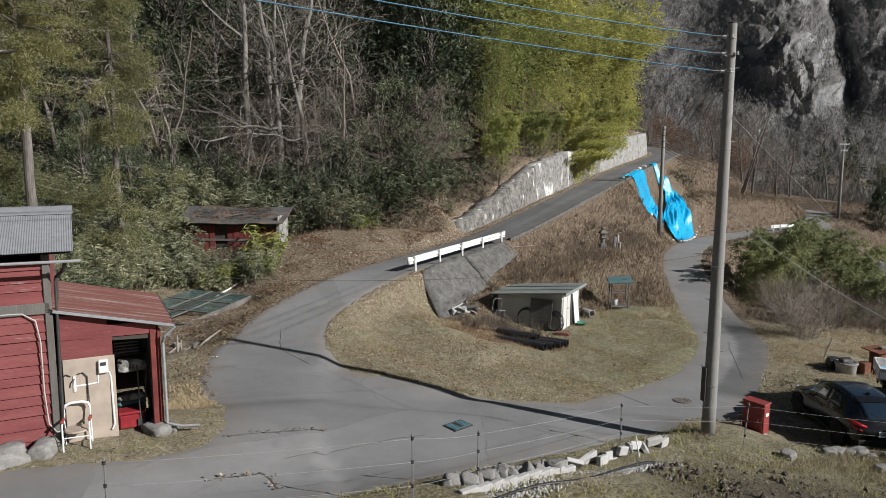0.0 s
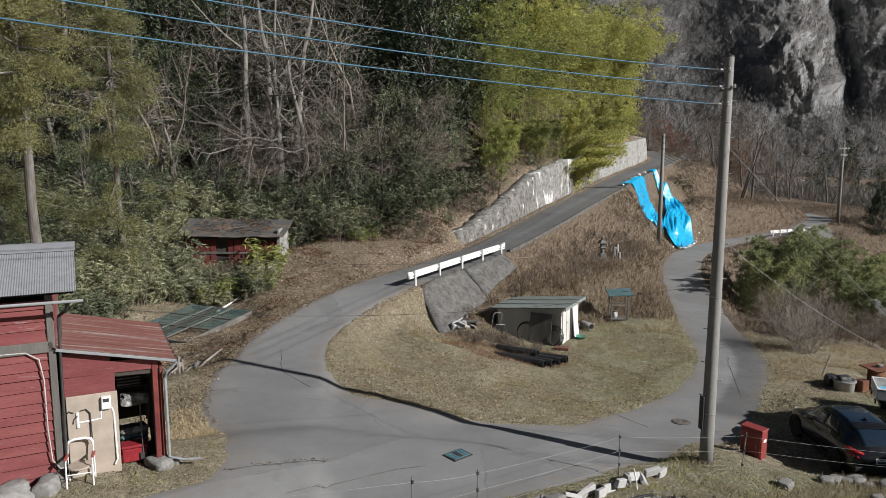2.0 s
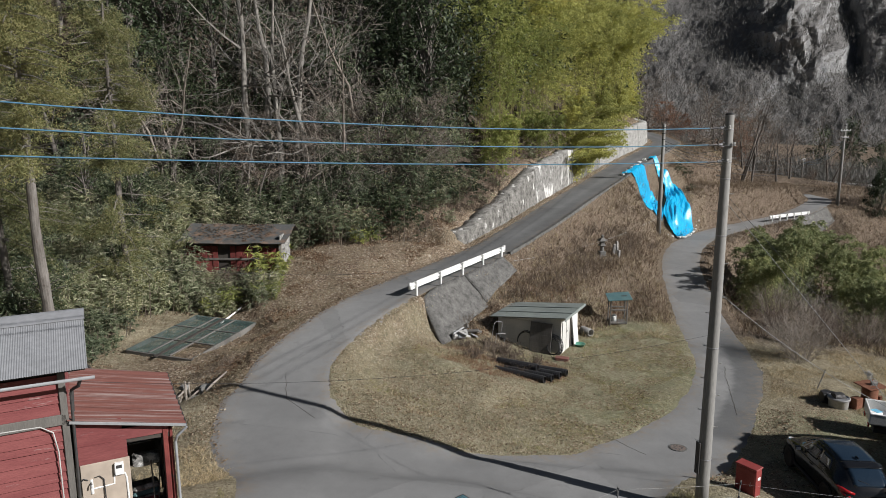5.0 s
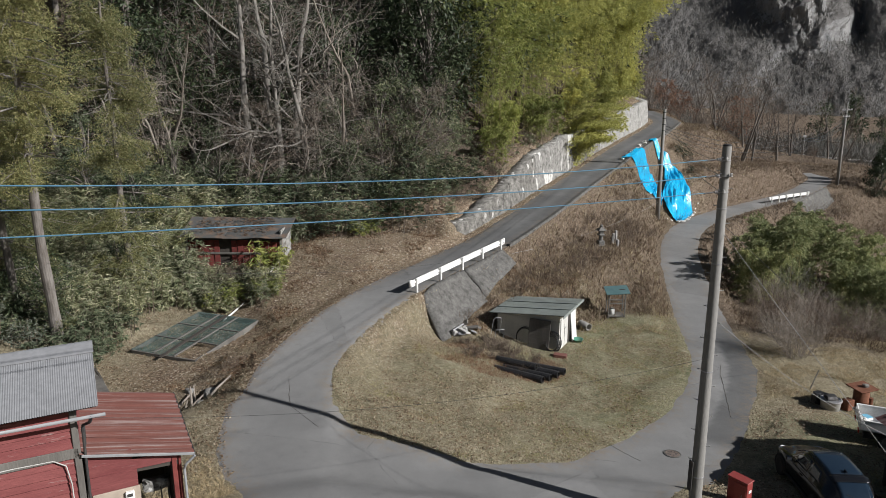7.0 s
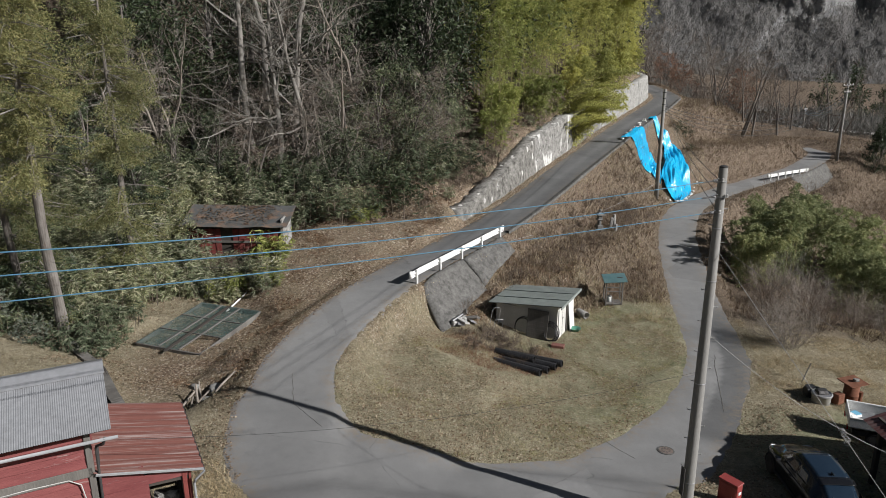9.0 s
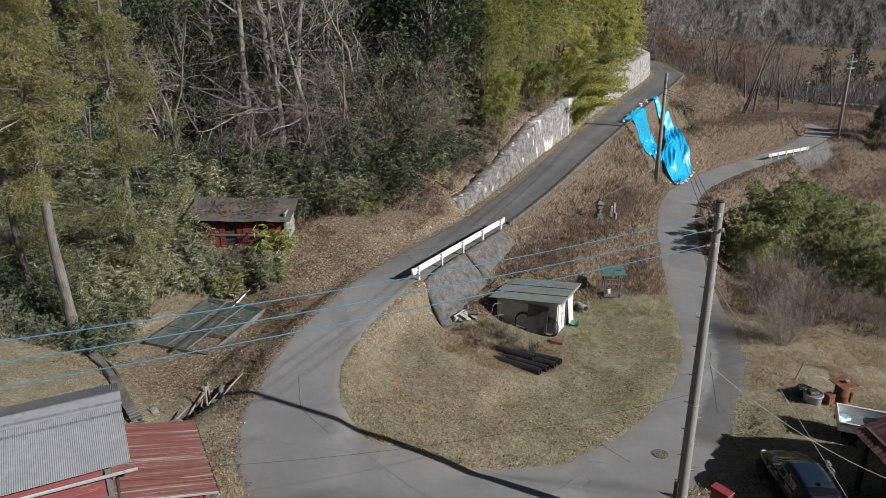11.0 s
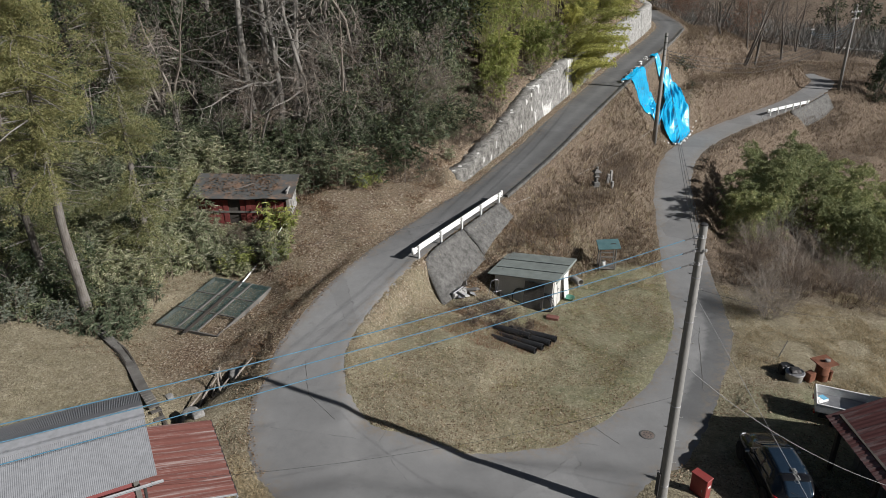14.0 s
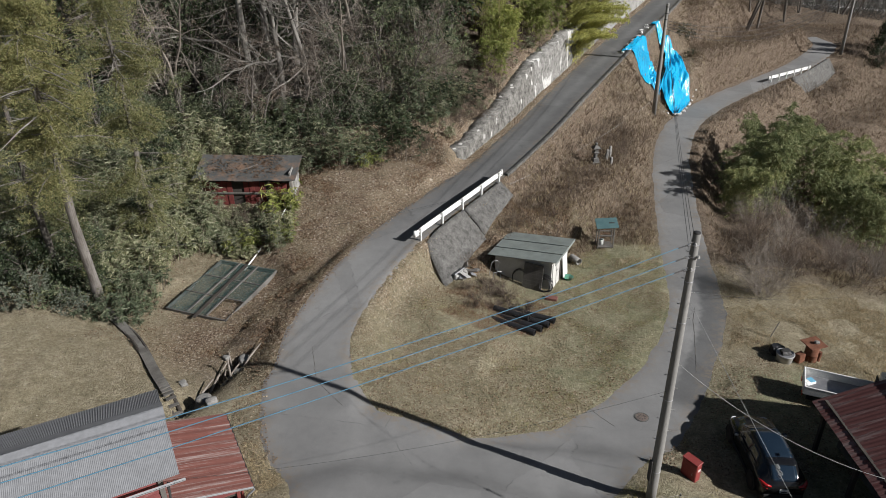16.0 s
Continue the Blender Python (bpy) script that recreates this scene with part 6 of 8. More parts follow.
def black_car():
    x, y = 11.36, 19.75
    z = level(x, y)
    car = thing("black_car", pose(x, y, z + 0.02, 0.4, 0.8, 86.5) @ Matrix.Scale(0.9, 4), "glossy black compact crossover parked on the grass", "car")
    along_x = [-2.14, -2.06, -1.88, -1.5, -1.0, -0.4, 0.2, 0.6, 0.95, 1.3, 1.7, 2.0, 2.14]
    wide = [0.7, 0.82, 0.89, 0.915, 0.89, 0.875, 0.875, 0.89, 0.91, 0.91, 0.87, 0.76, 0.6]
    sill = [0.42, 0.32, 0.27, 0.25, 0.23, 0.22, 0.22, 0.22, 0.23, 0.25, 0.27, 0.3, 0.36]
    belt = [0.82, 0.98, 1.03, 1.05, 1.01, 0.96, 0.93, 0.94, 0.95, 0.92, 0.85, 0.74, 0.62]
    roof = [0.86, 1.05, 1.24, 1.45, 1.53, 1.55, 1.52, 1.36, 1.13, 1.0, 0.92, 0.8, 0.66]
    foot = [0.55, 0.7, 0.75, 0.79, 0.81, 0.82, 0.82, 0.81, 0.77, 0.68, 0.6, 0.48, 0.38]
    head = [0.5, 0.57, 0.57, 0.58, 0.6, 0.61, 0.6, 0.58, 0.58, 0.5, 0.42, 0.34, 0.25]

    def at(values, s):
        """The value at a station, eased between its neighbours."""
        return sum(float(np.interp(s + d, along_x, values)) for d in (-0.12, -0.06, 0, 0.06, 0.12)) / 5

    def ring(s):
        w, b, m, t, f, h = (at(v, s) for v in (wide, sill, belt, roof, foot, head))
        half = [(0, b), (w * 0.86, b), (w * 0.96, b + 0.1), (w, b + 0.3), (w * 0.97, (b + m) / 2 + 0.12), (w * 0.985, m - 0.07), (w * 0.93, m), (f, m + 0.02), (h, t - 0.07), (h * 0.86, t - 0.015), (h * 0.45, t)]
        return [(s, q, z) for q, z in half] + [(s, 0, t + 0.006)] + [(s, -q, z) for q, z in reversed(half[1:])]
    stations = [(-2.14 + 4.28 * i / 56,) for i in range(57)]
    part("body", loft(stations, ring), M_CAR, car, flat=False)

    def side_glass(s0, s1, q, low=0.16, cut0=0.0, cut1=0.0):
        rows = []
        for i in range(9):
            row = []
            for j in range(5):
                v = low + (0.9 - low) * j / 4
                s = s0 + cut0 * (v - low) + (s1 - s0 + (cut1 - cut0) * (v - low)) * i / 8
                f, h, m, t = at(foot, s), at(head, s), at(belt, s) + 0.02, at(roof, s) - 0.07
                row.append((s, q * (f + (h - f) * v + 0.01), m + (t - m) * v + 0.004))
            rows.append(row)
        return Geo().sheet(rows, 0.008 * q)

    def top_glass(s0, s1, share, lift=0.012):
        rows = []
        for i in range(11):
            s = s0 + (s1 - s0) * i / 10
            t, h = at(roof, s), at(head, s)
            rows.append([(s, h * share * k / 4, t + lift - 0.014 * (k / 4) ** 2 * share) for k in range(-4, 5)])
        return Geo().sheet(rows, -0.008)
    part("windscreen", top_glass(0.48, 1.14, 0.9), M_GLASS, car, "dark raked windscreen", flat=False)
    part("roof_panel", top_glass(-1.2, 0.36, 0.86), M_GLASS, car, "long black glass roof panel", flat=False)
    part("rear_window", top_glass(-2.02, -1.46, 0.84), M_GLASS, car, "dark raked rear window", flat=False)
    part("spoiler", top_glass(-1.56, -1.3, 0.98, 0.04), M_CAR, car, flat=False)
    part("shark_fin", Geo().box((0.16, 0.035, 0.06), pose(-1.12, 0, 1.535), 0.015), M_CAR, car)
    part("rear_wiper", Geo().tube([(-1.98, 0.02, 1.13), (-1.9, 0.3, 1.22)], 0.009, 5), M_TYRE, car)
    for q in (-1, 1):
        part("side_window", side_glass(-0.32, 0.86, q, 0.14, 0.0, -0.55), M_GLASS, car, "dark tinted side window", flat=False)
        part("side_window", side_glass(-1.12, -0.4, q, 0.2, 0.2, 0.0), M_GLASS, car, "dark tinted side window", flat=False)
        part("waist_line", Geo().tube([(s, q * (at(wide, s) * 0.975), at(belt, s) - 0.05) for s in np.linspace(-1.3, 1.2, 14)], 0.014, 5), M_CAR, car)
        part("sill_trim", Geo().tube([(s, q * (at(wide, s) * 0.985), at(sill, s) + 0.1) for s in np.linspace(-0.92, 0.92, 10)], 0.05, 7), M_TYRE, car, "matt black sill")
        mirror = part("mirror", Geo().box((0.13, 0.2, 0.13), pose(0.62, 0.97 * q, 0.95), 0.045), M_CAR, car)
        part("mirror_lens", Geo().box((0.01, 0.15, 0.09), pose(0.55, 0.97 * q, 0.97)), M_LAMP_CLEAR, mirror)
        part("door_handle", Geo().box((0.17, 0.03, 0.03), pose(-0.15, 0.885 * q, 0.84), 0.01), M_CAR, car)
        part("tail_lamp", Geo().tube([(-2.13, 0.5 * q, 0.9), (-2.1, 0.68 * q, 0.94), (-1.97, 0.82 * q, 0.99), (-1.8, 0.885 * q, 1.0)], [0.035, 0.06, 0.06, 0.02], 8), M_LAMP_RED, car, "red wrap-round tail lamp", flat=False)
        part("tail_lamp", Geo().tube([(-2.15, 0.62 * q, 0.8), (-2.08, 0.76 * q, 0.84), (-2.0, 0.84 * q, 0.93)], [0.02, 0.035, 0.03], 7), M_LAMP_RED, car, flat=False)
        part("head_lamp", Geo().tube([(2.06, 0.42 * q, 0.68), (1.95, 0.66 * q, 0.74), (1.72, 0.82 * q, 0.8)], [0.03, 0.055, 0.02], 8), M_LAMP_CLEAR, car, "clear head lamp", flat=False)
        for wx in (-1.3, 1.32):
            wheel(car, wx, 0.83 * q, 0.335, 10, q)
            arch = [(wx + 0.4 * math.cos(radians(a)), 0.9 * q, 0.335 + 0.4 * math.sin(radians(a))) for a in range(-10, 191, 20)]
            part("arch_trim", Geo().tube(arch, 0.035, 6), M_TYRE, car, "matt black arch trim")
            # flat black disc on the uncut body imitates the shaded wheel arch
            fill = [(wx, 0.917 * q, 0.335)] + [(wx + 0.385 * math.cos(radians(a)), 0.917 * q, 0.335 + 0.385 * math.sin(radians(a))) for a in range(-20, 201, 20)]
            part("arch_liner", Geo().add(fill, [(0, k, k + 1) for k in range(1, len(fill) - 1)]), M_TYRE, car)
    part("rear_bumper", Geo().box((0.18, 1.5, 0.2), pose(-2.08, 0, 0.34), 0.06), M_TYRE, car)
    plate = part("number_plate", Geo().box((0.015, 0.33, 0.165), pose(-2.16, 0, 0.62, 0, 6, 0), 0.004), M_WHITE, car, "white number plate")
    part("plate_bar", Geo().box((0.006, 0.24, 0.055), pose(-2.17, 0, 0.645, 0, 6, 0)), M_IRON, plate)
    part("plate_bar", Geo().box((0.006, 0.12, 0.022), pose(-2.164, 0, 0.735, 0, 6, 0)), M_IRON, plate)
    part("front_grille", Geo().box((0.05, 1.0, 0.16), pose(2.12, 0, 0.42), 0.02), M_IRON, car)


black_car()


def small_truck():
    truck = thing("small_truck", pose(15.75, 23.45, 0.5, 0, 0, -24.5), "white open-bed light truck beside the rusty roof", "truck")
    part("chassis", Geo().box((3.7, 1.1, 0.16), pose(0.9, 0, 0.32)), M_IRON, truck)
    bed = part("bed_floor", Geo().box((2.6, 1.42, 0.06), pose(0.2, 0, 0.64)), M_STEEL, truck, "worn metal bed floor")
    for q in (-1, 1):
        part("side_gate", Geo().box((2.6, 0.045, 0.34), pose(0.2, 0.7 * q, 0.68), 0.01), M_WHITE, bed)
        part("gate_rim", Geo().tube([(-1.1, 0.7 * q, 1.03), (1.5, 0.7 * q, 1.03)], 0.028, 8), M_WHITE, bed)
    part("tail_gate", Geo().box((0.045, 1.42, 0.34), pose(-1.1, 0, 0.68), 0.01), M_WHITE, bed)
    part("gate_rim", Geo().tube([(-1.1, -0.72, 1.03), (-1.1, 0.72, 1.03)], 0.028, 8), M_WHITE, bed)
    part("cab_guard", Geo().box((0.05, 1.4, 0.75), pose(1.5, 0, 0.68)), M_DARK_WOOD, bed)
    cab = part("cab", loft([(1.58, 0.7, 0.35, 1.7), (1.9, 0.7, 0.35, 1.75), (2.35, 0.7, 0.35, 1.72), (2.75, 0.69, 0.38, 1.2), (2.9, 0.66, 0.4, 0.75)], lambda s, w, b, t: [(s, -w, b), (s, -w, (b + t) / 2), (s, -w * 0.88, t - 0.05), (s, -w * 0.6, t), (s, w * 0.6, t), (s, w * 0.88, t - 0.05), (s, w, (b + t) / 2), (s, w, b)]), M_WHITE, truck, "white cab", flat=False)
    part("windscreen", Geo().add([(2.4, -0.58, 1.62), (2.4, 0.58, 1.62), (2.76, 0.6, 1.24), (2.76, -0.6, 1.24)], [(0, 3, 2, 1)]), M_GLASS, cab)
    for q in (-1, 1):
        part("side_window", Geo().box((0.55, 0.02, 0.42), pose(2.1, 0.68 * q, 1.15, -6 * q, 0, 0), 0.01), M_GLASS, cab)
        part("tail_lamp", Geo().box((0.05, 0.22, 0.12), pose(-1.12, 0.5 * q, 0.5), 0.01), M_LAMP_RED, truck, "red tail lamp")
        for wx in (-0.25, 2.3):
            wheel(truck, wx, 0.6 * q, 0.27, 6, q)
    sack = thing("sack", pose(14.95, 23.85, 1.21, 0, 0, 20), "plump blue and white sack in the truck bed", "sack")
    part("body", Geo().box((0.55, 0.34, 0.16), None, 0.08), M_WHITE, sack)
    part("print", Geo().box((0.26, 0.3, 0.02), pose(0.1, 0, 0.15), 0.01), plain("light blue print", (0.15, 0.42, 0.6), (0.2, 0.48, 0.65), 3, 20, 0.5, bump=0.0), sack)


small_truck()


def rusty_carport():
    r = random.Random(14)
    shed = thing("rusty_outbuilding", pose(13.25, 20.74, 0.116) @ Matrix.Scale(1.025, 4), "timber outbuilding with a rusted red corrugated roof", "outbuilding")
    for k in range(7):
        y1 = 0.05 - 1.05 * k
        rows = []
        for j in range(8):
            u = j / 7
            n = 26
            rows.append([(0.0 + 3.9 * u, y1 - 1.1 * i / n, 2.7 + 1.55 * u + 0.006 * math.sin(i * math.pi / 2) + 0.012 * (k % 2)) for i in range(n + 1)])
        part("roof_sheet", Geo().sheet(rows), M_RUST_RIGHT, shed, "rusted red corrugated sheet", flat=False)
    part("ridge_cap", Geo().box((0.35, 7.5, 0.06), pose(3.85, -3.6, 4.26, 0, -10, 0)), M_ZINC_FAR, shed, "grey folded ridge cap")
    part("back_slope", Geo().sheet([[(3.8 + 3 * u, y, 4.26 - 1.2 * u) for y in (0.05, -3, -7.3)] for u in (0, 1)], 0.02), M_RUST_RIGHT, shed)
    part("upper_flap", Geo().box((1.4, 1.2, 0.03), pose(3.0, -0.5, 3.95, 0, -21.7, 0)), M_ZINC_FAR, shed, "loose grey sheet")
    for y in (-0.3, -2.6, -4.9, -7.0):
        for x, h in ((0.4, 2.75), (3.8, 4.1)):
            part("post", Geo().box((0.14, 0.14, h + 0.3), pose(x, y, -0.3)), M_DARK_WOOD, shed)
    for x, h in ((0.4, 2.72), (3.8, 4.05)):
        part("beam", Geo().box((0.12, 7.1, 0.16), pose(x, -3.65, h)), M_DARK_WOOD, shed)
    n = 24
    for i in range(n):
        part("wall_board", Geo().box((0.03, 0.29, 2.4), pose(1.3, -0.3 - 0.29 * i, 0, 0, r.uniform(-1, 1), 0), 0.005), M_GREY_WOOD, shed)
    part("end_wall", Geo().box((2.5, 0.05, 2.9), pose(2.55, -0.35, 0)), M_GREY_WOOD, shed)


M_RUST_RIGHT = corrugated_stain("rusted roofing", (0.27, 0.22, 0.21), (0.14, 0.08, 0.075), (0.085, 0.026, 0.026), (0.125, 0.045, 0.04), 0.36, (0.3, 4.0, 1), 0.65)
rusty_carport()


def hose_box():
    red = plain("red box enamel", (0.23, 0.04, 0.037), (0.28, 0.06, 0.054), 2, 30, 0.5, bump=0.05, stain=(0.3, 0.06, 0.05), stain_at=0.6)
    x, y = 8.42, 18.85
    box = thing("fire_hose_box", pose(x, y, level(x, y) - 0.03, 0, 0, -55) @ Matrix.Diagonal((0.85, 0.95, 0.95, 1)), "red steel fire hose box on the verge", "hose box")
    part("cabinet", Geo().box((0.72, 0.28, 0.82), pose(0, 0, 0.1), 0.015), red, box)
    part("lid", Geo().box((0.76, 0.34, 0.05), pose(0, 0, 0.92, 4, 0, 0), 0.012), red, box)
    door = part("door", Geo().box((0.64, 0.02, 0.7), pose(0, -0.148, 0.15), 0.008), red, box)
    part("label_plate", Geo().box((0.02, 0.14, 0.09), pose(0.365, 0, 0.6)), M_WHITE, box, "small white plate")
    part("handle", Geo().tube([(0.2, -0.17, 0.52), (0.2, -0.19, 0.5), (0.2, -0.19, 0.42), (0.2, -0.17, 0.4)], 0.008, 6), M_STEEL, door)
    for sx in (-0.28, 0.28):
        part("foot", Geo().box((0.08, 0.24, 0.14), pose(sx, 0, 0)), M_BLOCK, box)


hose_box()


def yard_pots():
    r = random.Random(17)
    x, y = 15.3, 26.6
    pot = thing("planter_tub", pose(x, y, level(x, y)), "grey tub heaped with scrap beside a rusty stove", "tub")
    part("tub", Geo().lathe([(0.26, 0), (0.34, 0.02), (0.37, 0.42), (0.4, 0.44), (0.36, 0.44), (0.33, 0.36), (0.02, 0.36)], None, 22), M_BLOCK, pot, flat=False)
    part("rim_hoop", Geo().lathe([(0.39, 0.38), (0.405, 0.39), (0.405, 0.42), (0.39, 0.43)], None, 22), M_STEEL, pot)
    shape("scrap_lump", speck(r), M_IRON, "dark scrap heaped in a grey tub", "scrap", m=pose(x, y, level(x, y) + 0.46) @ Matrix.Diagonal((0.28, 0.24, 0.16, 1)))
    shape("black_bag", speck(r), M_BLACK_PLASTIC, "crumpled black bag behind a grey tub", "bag", m=pose(x - 0.1, y + 0.55, level(x, y) + 0.2) @ Matrix.Diagonal((0.35, 0.28, 0.32, 1)))
    shape("leaning_stake", Geo().tube([(0, 0, 0), (0.35, 0.1, 0.9)], 0.025, 6), M_BARK_PALE, "short wooden stake leaning in the grass", "stake", m=pose(15.4, 28.4, level(15.4, 28.4) - 0.05))
    x, y = 16.5, 26.65
    stove = thing("drum_stove", pose(x, y, level(x, y)), "rusty drum stove with a square iron lid", "stove")
    part("drum", Geo().lathe([(0.28, 0), (0.29, 0.02), (0.285, 0.35), (0.3, 0.37), (0.285, 0.39), (0.285, 0.85), (0.27, 0.88)], None, 22), M_RUSTY, stove, flat=False)
    part("lid", Geo().box((0.85, 0.8, 0.04), pose(0, 0, 0.9, 3, -3, 15), 0.01), M_RUSTY, stove, "square rusted plate")
    part("weight", speck(r), M_STONE, stove, "stone on the lid").matrix_local = pose(0.1, -0.05, 1.0) @ Matrix.Diagonal((0.14, 0.1, 0.07, 1))
    part("side_pipe", Geo().tube([(0.32, -0.1, 0.0), (0.34, -0.1, 0.5)], 0.09, 12), M_RUSTY, stove)
    shape("ash_bin", Geo().box((0.4, 0.32, 0.45), None, 0.03), M_RUSTY, "low rusted bin beside a drum stove", "bin", m=pose(15.95, 26.55, level(15.95, 26.55), 0, 0, 25))


yard_pots()


# ---- covers in the asphalt ----
def on_road(x, y, turn):
    """A pose flush with the sloping asphalt."""
    zx = (level(x + 0.3, y) - level(x - 0.3, y)) / 0.6
    zy = (level(x, y + 0.3) - level(x, y - 0.3)) / 0.6
    return Matrix.Translation((x, y, level(x, y) + 0.034)) @ pose(0, 0, 0, math.degrees(math.atan(zy)), -math.degrees(math.atan(zx)), 0) @ pose(0, 0, 0, 0, 0, turn)


def covers():
    x, y = 7.75, 22.57
    c = thing("manhole_cover", on_road(x, y, 0) @ Matrix.Scale(0.8, 4), "round rusty manhole cover in the asphalt", "manhole cover")
    part("ring", Geo().lathe([(0.31, -0.05), (0.31, 0.004), (0.35, 0.006), (0.37, 0.0), (0.37, -0.05)], None, 30), M_FACE, c)
    lid = part("lid", Geo().lathe([(0.02, 0.006), (0.29, 0.006), (0.3, 0.0), (0.3, -0.05), (0.02, -0.05)], None, 30), plain("worn brown iron", (0.13, 0.1, 0.085), (0.19, 0.155, 0.135), 4, 30, 0.8, bump=0.3), c)
    for k in range(8):
        a = 2 * math.pi * k / 8
        part("boss", Geo().box((0.1, 0.05, 0.006), pose(0.17 * math.cos(a), 0.17 * math.sin(a), 0.005, 0, 0, math.degrees(a))), M_IRON, lid)
    x, y = 0.4, 16.77
    c = thing("valve_cover", on_road(x, y, 42), "square blue hydrant cover in the asphalt", "hydrant cover")
    part("frame", Geo().box((0.58, 0.44, 0.05), pose(0, 0, -0.045), 0.004), M_IRON, c)
    blue = plain("worn blue iron", (0.05, 0.16, 0.2), (0.09, 0.22, 0.26), 6, 30, 0.6, bump=0.2, stain=(0.12, 0.12, 0.11), stain_at=0.6)
    lid = part("lid", Geo().box((0.5, 0.36, 0.02), pose(0, 0, -0.01), 0.004), blue, c, "worn blue lid")
    for k in range(5):
        part("rib", Geo().box((0.44, 0.02, 0.006), pose(0, -0.13 + 0.065 * k, 0.009)), M_IRON, lid)
    part("bar", Geo().box((0.12, 0.3, 0.007), pose(0, 0, 0.01)), M_IRON, lid)


covers()


# ---- stone row, blocks and wire fence at the field ----
def field_edge():
    r = random.Random(23)
    for k in range(26):
        u = k / 25
        x, y = 0.15 + 2.3 * u + r.uniform(-0.12, 0.12), 12.75 + 1.35 * u + r.uniform(-0.14, 0.14)
        s = r.uniform(0.1, 0.19)
        shape("field_stone", speck(r), M_STONE, "rough grey stone in a row at the field's edge", "rock", "field stones", flat=False,
              m=pose(x, y, level(x, y) + s * 0.5, r.uniform(0, 90), 0, r.uniform(0, 180)) @ Matrix.Diagonal((s * 1.2, s, s * 0.85, 1)))
    for k in range(20):
        u = k / 19
        x, y = 0.4 + 4.7 * u, 12.55 + 3.55 * u + (r.uniform(-0.12, 0.25) if u > 0.45 else -0.12)
        if u < 0.45:
            size, m = (0.39, 0.12, 0.16), pose(x + 0.1, y - 0.05, level(x, y) - 0.03, r.uniform(-5, 5), r.uniform(-5, 5), 37)
        else:
            size, m = (0.38, 0.1, 0.19), pose(x, y, level(x, y) + r.uniform(0.0, 0.12), r.uniform(-40, 40), r.uniform(-18, 18), r.uniform(0, 90))
        shape("concrete_block", Geo().box(size, None, 0.012), M_BLOCK, "pale broken concrete block at the field's edge", "block", "edging blocks", m=m)
    # clods of dug soil, gravel and pebbles, each heap one mesh
    for name, n, spot, size, mat, label in (("soil_clods", 900, lambda: (r.uniform(4.2, 12.5), r.uniform(9.5, 15.0)), (0.03, 0.085), M_SOIL, "dark clods of dug soil in the field"),
                                            ("gravel", 1300, lambda: ((lambda u: (0.8 + 4.6 * u + r.gauss(0, 0.12), 12.1 + 3.4 * u + r.gauss(0, 0.16)))(r.random())), (0.015, 0.035), M_BLOCK, "pale gravel spilled along the concrete edging"),
                                            ("pebbles", 500, lambda: (r.uniform(3.0, 12.0), r.uniform(13.2, 16.6)), (0.015, 0.04), M_STONE, "grey pebbles strewn over the field's edge")):
        spots = [spot() for _ in range(n)]
        spots = [p for p in spots if float(asphalt(np.array([p[0]]), np.array([p[1]]))[0]) > 0.1]
        heap, heights = Geo(), levels([p[0] for p in spots], [p[1] for p in spots])
        for (x, y), z in zip(spots, heights):
            w = r.uniform(*size)
            ring = [(x + w * r.uniform(0.7, 1.2) * math.cos(a), y + w * r.uniform(0.7, 1.2) * math.sin(a), z + w * r.uniform(0.0, 0.5)) for a in (0, 1.25, 2.5, 3.75, 5.0)]
            heap.add(ring + [(x, y, z + w * r.uniform(0.7, 1.3) + 0.02), (x, y, z - w)], [(i, (i + 1) % 5, 5) for i in range(5)] + [((i + 1) % 5, i, 6) for i in range(5)])
        shape(name, heap, mat, label, "soil" if mat is M_SOIL else "gravel", kind="stuff")
    posts = [(-4.9, 10.55, 1.15), (-0.44, 11.72, 1.3), (0.69, 12.9, 1.05), (4.05, 15.92, 1.04), (7.13, 16.65, 1.15), (11.5, 16.2, 1.1)]
    for k, (x, y, h) in enumerate(posts):
        p = thing("fence_post", pose(x, y, level(x, y) - 0.15, 0, 4 if k == 4 else r.uniform(-1, 1), 0), "thin grey metal fence post with black insulators", "fence post", "fence posts")
        part("rod", Geo().tube([(0, 0, 0), (0, 0, h + 0.15)], 0.014, 8), M_STEEL, p)
        for f in (0.3, 0.62, 0.93):
            part("insulator", Geo().lathe([(0.02, -0.03), (0.03, -0.02), (0.022, 0), (0.03, 0.02), (0.02, 0.03)], pose(0, -0.01, h * f + 0.15), 10), M_BLACK_PLASTIC, p)
    for a, b in zip(posts[:-1], posts[1:]):
        for f in (0.3, 0.62, 0.93):
            wire((a[0], a[1] - 0.02, level(a[0], a[1]) + a[2] * f), (b[0], b[1] - 0.02, level(b[0], b[1]) + b[2] * f), 0.03, 0.0025, M_WIRE_PALE, "thin pale electric fence wire between metal posts", "fence wire", "fence wires", 10)
    pts = [(0.9 + 3.6 * u, 12.1 + 2.7 * u + 0.1 * math.sin(u * 9), level(0.9 + 3.6 * u, 12.1 + 2.7 * u) + 0.03) for u in np.linspace(0, 1, 24)]
    shape("field_hose", Geo().tube(pts, 0.035, 8), M_BLACK_PLASTIC, "black hose lying along the field's edge", "hose", flat=False)
    shape("white_stake", Geo().tube([(0, 0, 0), (-0.1, 0.05, 0.55)], 0.014, 6), M_WHITE, "short white stake stuck beside concrete blocks", "stake", m=pose(4.3, 15.2, level(4.3, 15.2) - 0.05))
